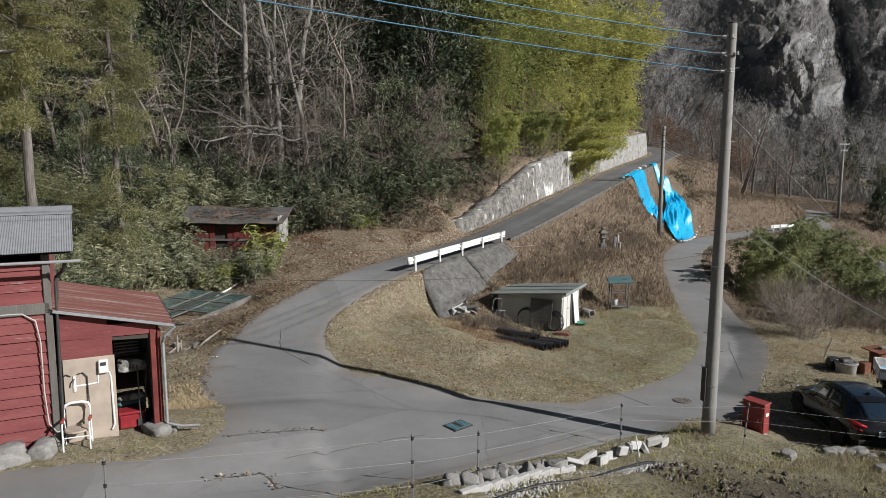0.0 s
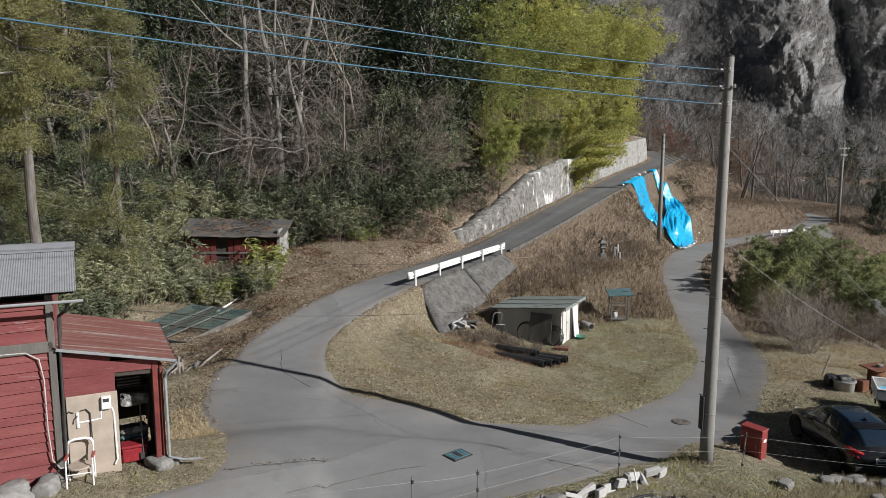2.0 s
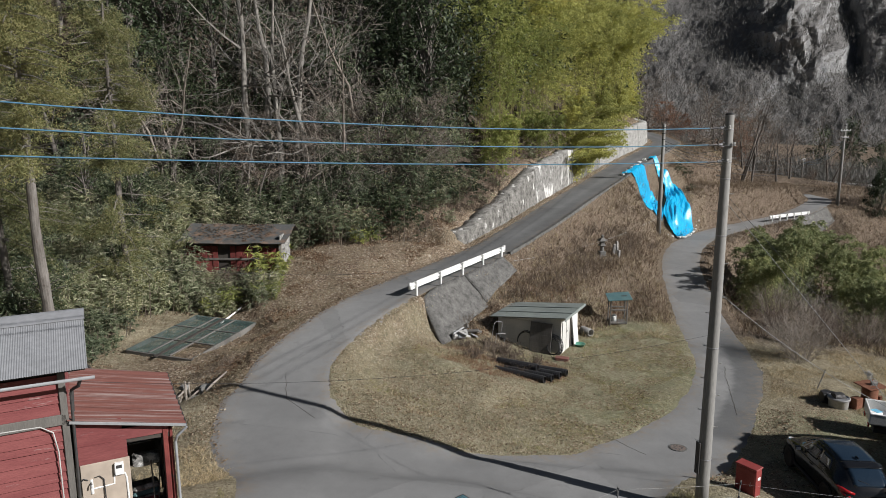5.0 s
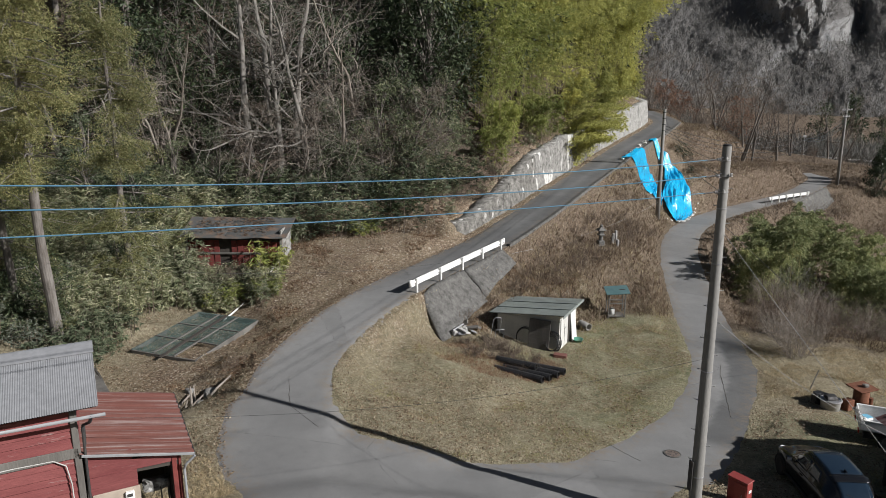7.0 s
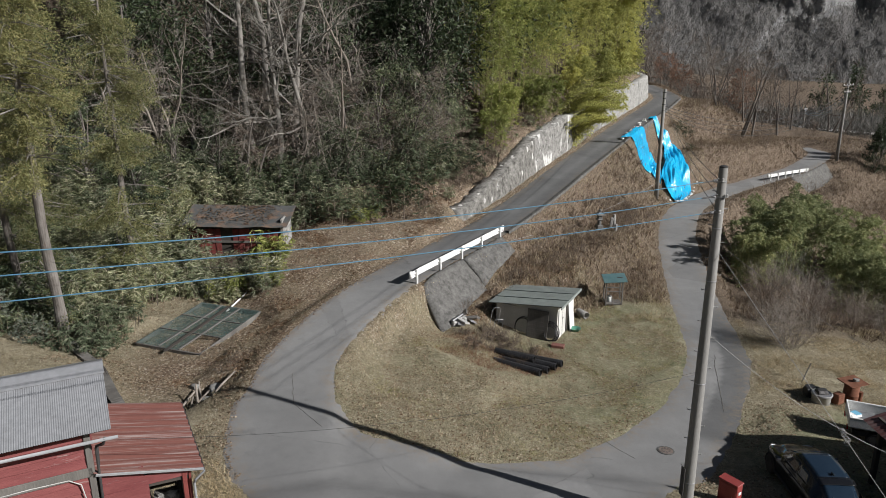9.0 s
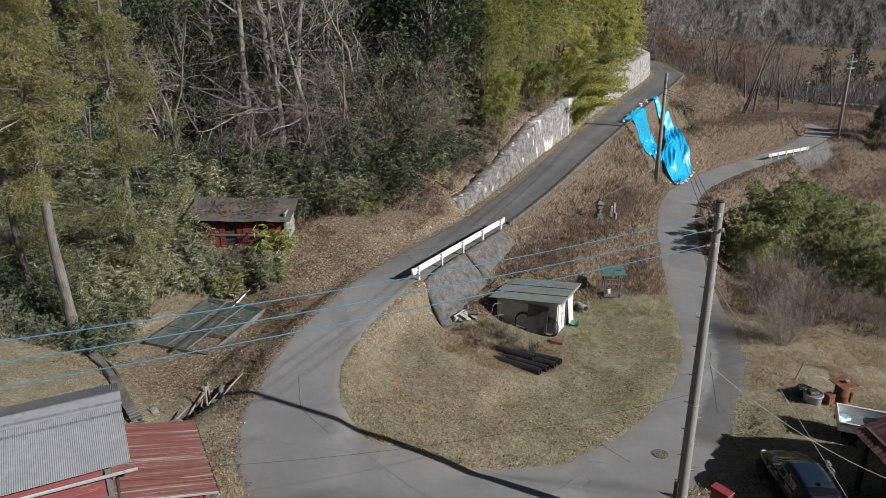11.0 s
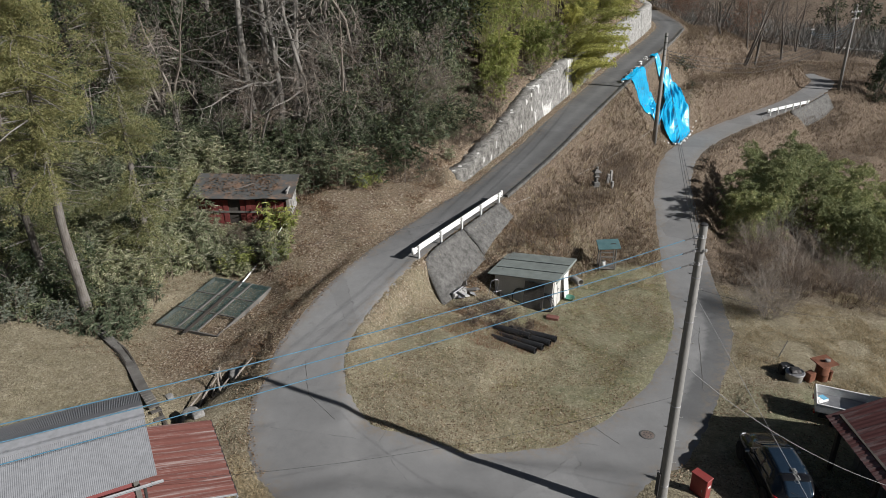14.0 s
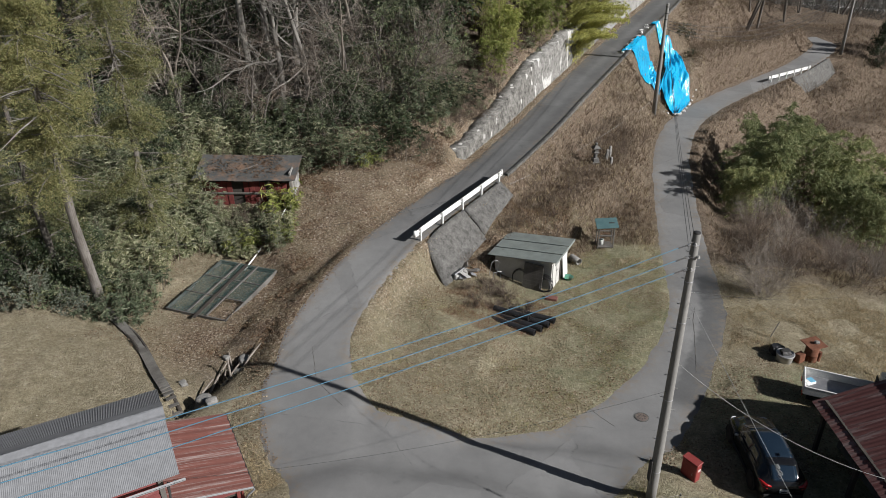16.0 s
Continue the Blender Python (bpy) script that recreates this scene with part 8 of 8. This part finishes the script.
for k, spots in enumerate(split(under, 3)):
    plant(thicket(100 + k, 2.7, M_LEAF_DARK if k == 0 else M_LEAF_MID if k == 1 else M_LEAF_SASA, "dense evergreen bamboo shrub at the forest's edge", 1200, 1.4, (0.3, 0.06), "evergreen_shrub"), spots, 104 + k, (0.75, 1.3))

# rank bamboo grass round the derelict shed
sasa = scatter(120, 55, (-25, -8.4, 31.0, 43.6), lambda x, y: (x < -14.9 or y > 42.0) and y > 31.0 + 0.5 * max(0, -x - 19) and hill_spot(x, y), 0.8)
for k, spots in enumerate(split(sasa, 4)):
    plant(thicket(110 + k, 2.8 - 0.2 * k, M_LEAF_SASA, "rank clump of broad-leaved bamboo grass", 1500, 1.2, (0.3, 0.05)), spots, 114 + k, (0.75, 1.25))
before = scatter(52, 59, (-15.2, -8.9, 34.7, 38.0), lambda x, y: y > 34.9 - 0.3 * (x + 12) * (x > -12) and not (x > -10.4 and y > 36.8) and not (-10.9 < x < -9.3 and y < 36.3), 0.42)
for k, spots in enumerate(split(before, 2)):
    plant(thicket(116 + k, 1.35, M_LEAF_SASA, "waist-high bamboo grass before the derelict shed", 800, 0.8, (0.25, 0.05)), [(x, y, (0.95 if y < 36.6 else 0.7) if x > -13.4 else 1.5) for x, y in spots], 118 + k, (0.75, 1.15))
plant(twig_bush(119, 1.3, "tangle of dead brown stems before the derelict shed", 14), [(-11.6, 36.9), (-12.5, 37.3), (-10.8, 37.4), (-9.6, 36.2, 0.8)], 117, (0.8, 1.1))
plant(thicket(120, 1.4, M_LEAF_BAMBOO_GREEN, "fresh green bamboo sprouts before the derelict shed", 700, 0.8, (0.26, 0.05)), [(-9.6, 37.8, 1.9), (-9.0, 35.0), (-10.9, 35.2), (-11.6, 35.2), (-5.2, 42.4, 0.9), (-4.6, 42.9), (-9.0, 36.3, 0.8), (-12.0, 35.2, 0.9), (-9.3, 38.0, 1.1)], 121, (0.8, 1.1))
plant(thicket(122, 1.5, M_LEAF_GREY, "rounded silvery-leaved shrub behind the house", 2400, 1.0, (0.12, 0.06), "silver_shrub", 22), [(-17.6, 28.6, 0.9), (-19.6, 28.4, 1.5), (-22.5, 31, 1.6)], 123, (0.95, 1.1))
left_fill = scatter(40, 56, (-34, -16.2, 28.6, 41), lambda x, y: (x + 16.5) ** 2 + (y - 29) ** 2 > 5 and y > 28.6 + 0.15 * (-16 - x), 1.4)
for k, spots in enumerate(split(left_fill, 2)):
    plant(evergreen(130 + k, 4.4, M_LEAF_MID if k else M_LEAF_DARK, "bushy evergreen beneath the cedars", (0.2, 0.06), 2600, 0.38, "evergreen_bush", 0.25, 0.06), spots, 132 + k, (0.6, 1.1))
foot = scatter(16, 60, (-19, -14.6, 27.6, 31.5), lambda x, y: (x + 16.9) ** 2 + (y - 29.7) ** 2 > 0.8 and y > 28.6 and x < -14.4 - 0.1 * (y - 28), 0.7)
plant(thicket(124, 1.3, M_LEAF_MID, "low dark green scrub at the cedar's foot", 900, 0.9, (0.24, 0.055)), foot, 125, (0.7, 1.2))

# bamboo grove above the retaining wall
def crest_spots(s0, s1, n, d0, d1, seed):
    r = random.Random(seed)
    return [tuple(along(UP, s0 + (s1 - s0) * (k + r.random()) / n, r.uniform(d0, d1))[:2]) for k in range(n)]


grove_y = crest_spots(43, 88, 26, 4.4, 10, 61)
for k, spots in enumerate(split(grove_y, 3)):
    plant(bamboo(140 + k, 15.0, M_LEAF_BAMBOO, "tall arching bamboo with sunlit yellow-green leaves", 8, 8000, (0.2, -0.2), (0.36, 0.06), bare=0.2), [(*s, 1.0, 0) for s in spots], 144 + k, (0.85, 1.12))
grove_g = crest_spots(34, 45, 10, 4.4, 10, 62)
for k, spots in enumerate(split(grove_g, 3)):
    plant(bamboo(150 + k, 13.5, M_LEAF_BAMBOO_GREEN, "shaded green bamboo above the retaining wall", 8, 7000, (0.12, -0.2), (0.34, 0.055), bare=0.15), [(*s, 1.0, 0) for s in spots], 154 + k, (0.85, 1.1))
hang = crest_spots(44.5, 51, 13, 2.6, 3.3, 63)
plant(bamboo(158, 5.0, M_LEAF_BAMBOO, "yellow-green bamboo that hangs over the wall's crest", 9, 4200, (0.62, -0.42), (0.34, 0.06), bare=0.05), [(*s, 1.0, 0) for s in hang], 159, (0.75, 1.15))
plant(bamboo(147, 4.6, M_LEAF_BAMBOO, "yellow-green bamboo along the wall's far crest", 8, 3200, (0.15, -0.2), (0.32, 0.06), bare=0.05), [(*s, 1.0, 0) for s in crest_spots(50, 88, 22, 3.6, 5.8, 66)], 146, (0.75, 1.1))
hang_g = crest_spots(33, 45, 8, 3.8, 6.5, 65)
plant(bamboo(157, 4.2, M_LEAF_BAMBOO_GREEN, "low green bamboo on the wall's crest", 8, 3000, (0.25, -0.25), (0.32, 0.06), bare=0.05), [(*s, 1.0, 0) for s in hang_g], 156, (0.7, 1.15))
crest_low = crest_spots(23, 45, 16, 3.3, 4.4, 67)
plant(twig_bush(155, 1.5, "dead brown stems on the wall's crest", 12), crest_low[0::2], 153, (0.7, 1.1))
plant(thicket(149, 1.1, M_LEAF_SASA, "low bamboo grass on the wall's crest", 520, 0.8, (0.26, 0.055)), crest_low[1::2] + crest_spots(22, 34, 7, 4.2, 6.0, 68), 148, (0.7, 1.2))

# evergreen bamboo and scrub on the lower side
bush_r = [(20.3, 44.8, 0.85), (21.0, 47.5, 1.0), (22.5, 50.0, 1.05), (24.5, 52.0, 1.05), (23.2, 46.8, 0.95), (26.0, 50.0, 1.0), (27.5, 53.2, 1.05), (29.5, 50.5, 1.1), (31.5, 53.5, 1.1), (28.5, 47.0, 1.0), (33.0, 50.0, 1.15), (25.5, 55.0, 0.9), (35.5, 54.0, 1.2), (31.0, 46.0, 1.1), (36.0, 49.0, 1.2)]
for k, spots in enumerate(split(bush_r, 2)):
    plant(bamboo(160 + k, 6.8, M_LEAF_THICKET, "arching green bamboo thicket below the lower lane", 10, 9000, (0.1, -0.22), (0.28, 0.062), bare=0.06), [(*s, 40 * i) for i, s in enumerate(spots)], 164 + k, (0.9, 1.15))
plant(twig_bush(169, 2.3, "big round leafless shrub with fine grey twigs on the verge", 44, "round_shrub", M_TWIG_GREY, 0.6), [(16.9, 32.6)], 168, (1.0, 1.0))
twigs_r = [(19.2, 34.6), (18.3, 36.4), (20.4, 36.8), (18.6, 38.8), (21.0, 39.2), (19.6, 41.0), (22.6, 41.2), (20.6, 43.4), (23.4, 43.8, 1.1), (22.4, 36.6), (24.2, 38.4), (25.6, 40.6), (26.4, 43.0), (25.2, 35.8), (27.4, 38.4), (29.0, 41.4), (23.2, 34.6), (28, 34.5), (31, 37.5)]
for k, spots in enumerate(split(twigs_r, 3)):
    plant(twig_bush(170 + k, 1.9, "dense leafless shrub with fine grey-brown twigs", 20, "bare_shrub", M_TWIG_GREY if k == 1 else None), spots, 174 + k, (0.75, 1.15))
plant(twig_bush(177, 2.4, "pale broken canes standing at the bamboo's edge", 9, "pale_canes", M_BARK_PALE, 0.7), [(23.6, 44.6), (25.2, 45.2), (22.2, 45.0), (27.5, 44.6)], 178, (0.8, 1.1))
plant(twig_bush(179, 0.62, "tangled dead weeds round the scrap heap", 22, "bare_shrub", M_TWIG), [(1.5, 31.6), (2.3, 30.6), (0.8, 32.6), (1.9, 33.0), (3.0, 31.2), (2.8, 33.4), (1.2, 30.4), (3.8, 30.6), (3.4, 29.9), (2.2, 32.2), (3.2, 32.2)], 180, (0.75, 1.2))
brush = twig_bush(185, 0.75, "low tangle of rust-brown brush on the bank", 8, "brush", M_TWIG)
plant(brush, [(3.3, 36.2), (4.4, 36.6), (2.6, 35.6), (5.4, 37.3), (3.9, 37.6), (2.2, 36.8), (6.4, 38.2), (5.0, 38.6), (1.9, 35.0), (7.4, 39.0), (1.0, 34.6), (-9.5, 24.4, 0.8), (-10.0, 23.6, 0.7), (-9.2, 25.6, 0.7), (-8.8, 26.6, 0.7), (-8.4, 27.4, 0.6)]
      + scatter(46, 186, (4, 24, 37, 62), lambda x, y: float(asphalt(np.array([x]), np.array([y]))[0]) > 0.8 and lane_side(x, y)[0] < -2.2 and x < 5 + 0.62 * (y - 36) and not (8.6 < x < 10.6 and y < 39.6) and (x - 10.8) ** 2 + (y - 47.2) ** 2 > 2.5, 1.1), 189, (0.6, 1.25))
bank_scrub = scatter(54, 69, (21, 62, 64, 108), lambda x, y: float(asphalt(np.array([x]), np.array([y]))[0]) > 1.2 and lane_side(x, y)[0] < -2.5 and not (x < 24.6 and y < 73), 2.0)
for k, spots in enumerate(split(bank_scrub, 2)):
    plant(twig_bush(181 + k, 1.7, "low brown scrub on the bank above the lower lane", 9), spots, 183 + k, (0.7, 1.3))
plant(thicket(187, 1.6, M_LEAF_DARK, "dark evergreen shrub beside the blue tarpaulin", 900, 1.0, (0.16, 0.06), "evergreen_shrub"), [(24.2, 73.4), (25.2, 74.6), (24.8, 71.6, 0.7)], 188, (0.8, 1.1))

# trees round the far bends
far_bare = scatter(34, 57, (24, 62, 84, 128), lambda x, y: lane_side(x, y)[0] < -4 and not (40 < x < 58 and y < 98), 3.2) + [(36.2, 87.0, 1.2), (38.2, 89.0, 1.1)]
for k, spots in enumerate(split(far_bare, 3)):
    plant(bare_tree(190 + k, 8.5, M_BARK, "bare brown tree on the far slope", 2, 0.2, 200 if k == 0 else 0, 3, spread=0.45), spots, 194 + k, (0.8, 1.3))
plant(bare_tree(203, 7.5, M_BARK, "russet-leaved tree beyond the end of the upper lane", 3, 0.25, 2600, 4, "russet_tree", 0.45), [(42.5, 105, 1.0), (31.5, 97.0, 0.7), (28.5, 93.5, 0.55)], 204, (0.95, 1.05))
beyond = scatter(26, 58, (12, 34, 90, 130), lambda x, y: lane_side(x, y)[0] > 4 or y > 98, 3.0)
plant(bare_tree(198, 9.5, M_BARK, "bare twiggy tree above the end of the upper lane", 2, 0.2, 0, 3, spread=0.45), beyond, 199, (0.8, 1.3))
cedar_far = [(71, 133), (74, 130), (77, 134), (80, 131), (83, 135), (87, 132), (72, 138), (79, 139), (86, 139), (92, 136), (96, 140)]
plant(evergreen(202, 5.2, M_LEAF_DARK, "small dark conifer beside the far bend", (0.3, 0.12), 2600, 0.2, "conifer", 0.4, 0.04), [(52.6, 86.2), (54.6, 88.4, 1.1), (56.5, 86.5, 0.9)], 205, (0.9, 1.1))
plant(evergreen(200, 11, M_LEAF_DARK, "dark pointed conifer behind the far bend", (0.6, 0.24), 1200, 0.2, "conifer", 0.5, 0.06), cedar_far, 201, (0.7, 1.2))


# ---- far woods on the mountain, one object ----
def mountain_woods():
    me = bpy.data.objects["mountain"].data
    v = np.empty(len(me.vertices) * 3)
    me.vertices.foreach_get("co", v)
    v = v.reshape(-1, 3)
    no = np.empty(len(me.vertices) * 3)
    me.vertices.foreach_get("normal", no)
    no = no.reshape(-1, 3)
    q = np.random.default_rng(77)
    ok = np.nonzero((np.abs(no[:, 2]) > 0.3))[0]
    pick = v[q.choice(ok, 28000)] + q.normal(0, 1.4, (28000, 3)) * np.array([1, 1, 0])
    n = 5
    c = np.repeat(pick, n, 0)
    o = q.normal(0, 1, c.shape) * np.array([1.5, 1.5, 2.0]) + np.array([0, 0, 2.2])
    g = leaves(c + o, o * 0.3 + np.array([0, 0, 0.8]), 2.2, 0.34, 78, 0.0, 0.6)
    # the same woods come down over the slope behind the far bends
    x = q.uniform(30, 100, 2600)
    y = q.uniform(112, 142, 2600)
    foot = np.repeat(np.column_stack([x, y, land(x, y)]), 8, 0)
    lift = q.normal(0, 1, foot.shape) * np.array([0.9, 0.9, 1.0]) + np.array([0, 0, 1.5])
    low = leaves(foot + lift, lift * 0.3 + np.array([0, 0, 0.8]), 1.7, 0.13, 79, 0.0, 0.6)
    shift = len(g.v)
    g.v += low.v
    g.f += [[i + shift for i in f] for f in low.f]
    # tree tones carry the same pale grey, in place of haze
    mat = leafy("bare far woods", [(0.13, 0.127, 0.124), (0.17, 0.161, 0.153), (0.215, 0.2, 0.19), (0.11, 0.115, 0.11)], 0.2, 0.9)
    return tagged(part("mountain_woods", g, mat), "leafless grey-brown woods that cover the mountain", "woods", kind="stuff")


mountain_woods()


# ---- grass, weeds and fallen leaves ----
def blades(name, spots, tall, wide, per, seed, mat, label, category, lean=0.5, flat=False):
    """Tufts of upright blades, or leaves that lie flat, in one mesh."""
    q = np.random.default_rng(seed)
    s = np.asarray(spots, float)
    z = land(s[:, 0], s[:, 1])
    c = np.repeat(np.column_stack([s, z]), per, 0)
    n = len(c)
    c[:, :2] += q.normal(0, 0.09 if not flat else 0.02, (n, 2))
    if flat:
        c[:, 2] += 0.03 + q.uniform(0, 0.03, n)
        d = np.column_stack([q.normal(0, 1, (n, 2)), q.normal(0, 0.25, n)])
    else:
        d = np.column_stack([q.normal(0, lean, (n, 2)), np.ones(n)])
    d /= np.linalg.norm(d, axis=1, keepdims=True)
    side = np.cross(d, q.normal(0, 1, (n, 3)) if not flat else np.column_stack([q.normal(0, 0.3, (n, 2)), np.ones(n)]))
    side /= np.linalg.norm(side, axis=1, keepdims=True) + 1e-9
    l = tall * q.uniform(0.5, 1.2, (n, 1))
    w = wide * q.uniform(0.7, 1.3, (n, 1)) / 2
    corners = [c - side * w, c + side * w, c + d * l]
    if flat:
        corners = [c - side * w * 0.4, c + d * l * 0.55 + side * w, c + d * l, c + d * l * 0.5 - side * w]
    v = np.stack(corners, 1).reshape(-1, 3)
    g = Geo()
    g.v, g.f = v.tolist(), np.arange(len(v)).reshape(-1, len(corners)).tolist()
    return tagged(part(name, g, mat), label, category, kind="stuff")


def field_of(n, seed, box, keep):
    q = np.random.default_rng(seed)
    p = np.column_stack([q.uniform(box[0], box[1], n), q.uniform(box[2], box[3], n)])
    d, _, s, side = near_line(UP, p[:, 0], p[:, 1])
    e, _, _, low_side = near_line(LOW, p[:, 0], p[:, 1])
    a = asphalt(p[:, 0], p[:, 1])
    patch = np.array([noise.noise(Vector((x, y, seed)) * 0.45) for x, y in p])
    return p[keep(p[:, 0], p[:, 1], d * side, s, e * low_side, a, patch)]


# weeds on the bank between the lanes and beside the lower lane
bank = field_of(110000, 301, (2, 62, 34, 100), lambda x, y, u, s, w, a, n: (a > 0.35) & (u < -1.9) & (w > 0) & (y > 36.5 + 0.25 * (x - 4)) & ~((x > 15.5) & (x < 24.5) & (y > 62) & (y < 73) & (u > -9)) & (n > -0.6))
blades("bank_weeds", bank, 0.42, 0.04, 4, 302, M_STRAW_RED, "withered red-brown weeds on the bank", "weeds", 0.55)
bank2 = field_of(9000, 303, (2, 36, 34, 92), lambda x, y, u, s, w, a, n: (a > 0.25) & (u < -1.7) & (w > 0) & (y > 35.5) & (n > 0.0))
blades("bank_grass", bank2, 0.45, 0.03, 6, 304, M_STRAW, "pale dry grass on the bank", "grass", 0.6)
right = field_of(30000, 305, (13, 64, 30, 100), lambda x, y, u, s, w, a, n: (a > 0.4) & (w < 0) & (n > -0.3) & (y + 0.5 * (x - 17) > 36.0))
blades("verge_weeds", right, 0.48, 0.045, 4, 306, M_STRAW_RED, "withered weeds below the lower lane", "weeds", 0.55)
right2 = field_of(22000, 307, (12, 30, 24, 36), lambda x, y, u, s, w, a, n: (a > 0.3) & (w < 0) & (n > -0.25) & ((x > 15.8) | (y > 27.5)))
blades("verge_grass", right2, 0.17, 0.022, 6, 308, M_STRAW, "pale dry grass beside the lower lane", "grass", 1.2)
isle = field_of(22000, 309, (-6, 15, 20, 42), lambda x, y, u, s, w, a, n: (a > 0.1) & (u < 0) & (w > 0) & (u < -1.7))
blades("island_grass", isle, 0.09, 0.016, 5, 310, M_STRAW, "short dry turf on the island", "grass", 0.8)
isle2 = field_of(15000, 311, (-3, 15, 21, 41), lambda x, y, u, s, w, a, n: (a > 0.2) & (w > 0) & (u < -2) & (n + 0.05 * (x - 4) > 0.0))
blades("green_turf", isle2, 0.08, 0.016, 5, 312, M_GRASS, "short greenish turf on the island", "grass", 0.8)
isle3 = field_of(5000, 313, (-1, 7, 28, 35), lambda x, y, u, s, w, a, n: (a > 0.8) & (u < -2.5) & (n > 0.02) & ((x - 2.4) ** 2 / 9 + (y - 30.6) ** 2 / 6 < 1))
blades("heap_weeds", isle3, 0.17, 0.018, 5, 314, M_RUST_WEED, "rusty dead weeds round the scrap heap", "weeds", 0.7)
yard_left = field_of(17000, 315, (-26, -4, 15, 36), lambda x, y, u, s, w, a, n: (a > 0.15) & (u > 0) & ~((x > -14.5) & (x < -8.9) & (y > 28.4) & (y < 35)) & ~((x > -17) & (x < -5.4) & (y < 18.8 + 0.45 * (x + 8))))
blades("yard_grass", yard_left, 0.13, 0.013, 5, 316, M_STRAW, "matted dry grass behind the house", "grass", 0.9)
near = field_of(9000, 317, (-8, 14, 8, 21), lambda x, y, u, s, w, a, n: (a > 0.15) & (n > -0.2) & ~((x > 9.4) & (x < 13) & (y > 17.2) & (y < 22)) & ~((x < -5.5) & (y > 14.0 + 0.5 * (x + 7.5))))
blades("field_grass", near, 0.14, 0.016, 6, 318, M_GRASS, "short green and yellow grass at the field's edge", "grass", 0.8)
tuft = field_of(2600, 319, (6.2, 12.5, 15.2, 19.2), lambda x, y, u, s, w, a, n: (a > 0.4) & (n > -0.1) & ~((x > 9.4) & (y > 17.2)))
blades("verge_tufts", tuft, 0.17, 0.013, 8, 320, M_STRAW, "tall dry tufts on the weedy field bank", "grass", 0.6)
house_tufts = field_of(1500, 323, (-8.2, -4.6, 15.4, 20), lambda x, y, u, s, w, a, n: (a > 0.12) & (n > -0.25) & (y > 17.4 + 0.55 * (x + 6.2)))
blades("house_tufts", house_tufts, 0.2, 0.016, 7, 324, M_STRAW, "golden dry grass beside the red house", "grass", 1.1)
drift_spots = field_of(16000, 325, (0.2, 8.5, 33.6, 40.5), lambda x, y, u, s, w, a, n: (u < -2.6) & (y > 34.2 + 0.35 * (x - 2)) & ~((x > 2.2) & (x < 7.2) & (y < 36.2)) & (x < 6.5 + 0.3 * (y - 36)))
blades("leaf_drift", drift_spots, 0.1, 0.06, 1, 326, M_LEAF_DEAD, "deep drift of brown leaves between the mortar face and the store", "leaves", flat=True)
curled = field_of(26000, 327, (-14, 6, 26, 46), lambda x, y, u, s, w, a, n: (a > 0.3) & (u > 2.2) & (n > 0.04) & ~((x > -14.5) & (x < -8.9) & (y > 28.4) & (y < 35)))
blades("curled_leaves", curled, 0.13, 0.075, 3, 328, M_LEAF_DEAD, "patches of curled dead leaves on the slope beside the upper lane", "leaves", 1.6)
litter = field_of(80000, 321, (-16, 15, 19, 46), lambda x, y, u, s, w, a, n: (a > -0.25) & (((u > 0) & (y > 26)) | ((u < 0) & (n + 0.25 > 0) & (a > 0)) | ((u > 0) & (x > -8.5))))
blades("fallen_leaves", np.concatenate([litter, np.array(JOINT_LEAVES)]), 0.085, 0.055, 1, 322, leafy("fallen leaves", [(0.09, 0.055, 0.035), (0.17, 0.11, 0.07), (0.27, 0.19, 0.125), (0.45, 0.37, 0.28)], 0.1, 0.8), "curled brown leaves strewn over the ground", "leaves", flat=True)
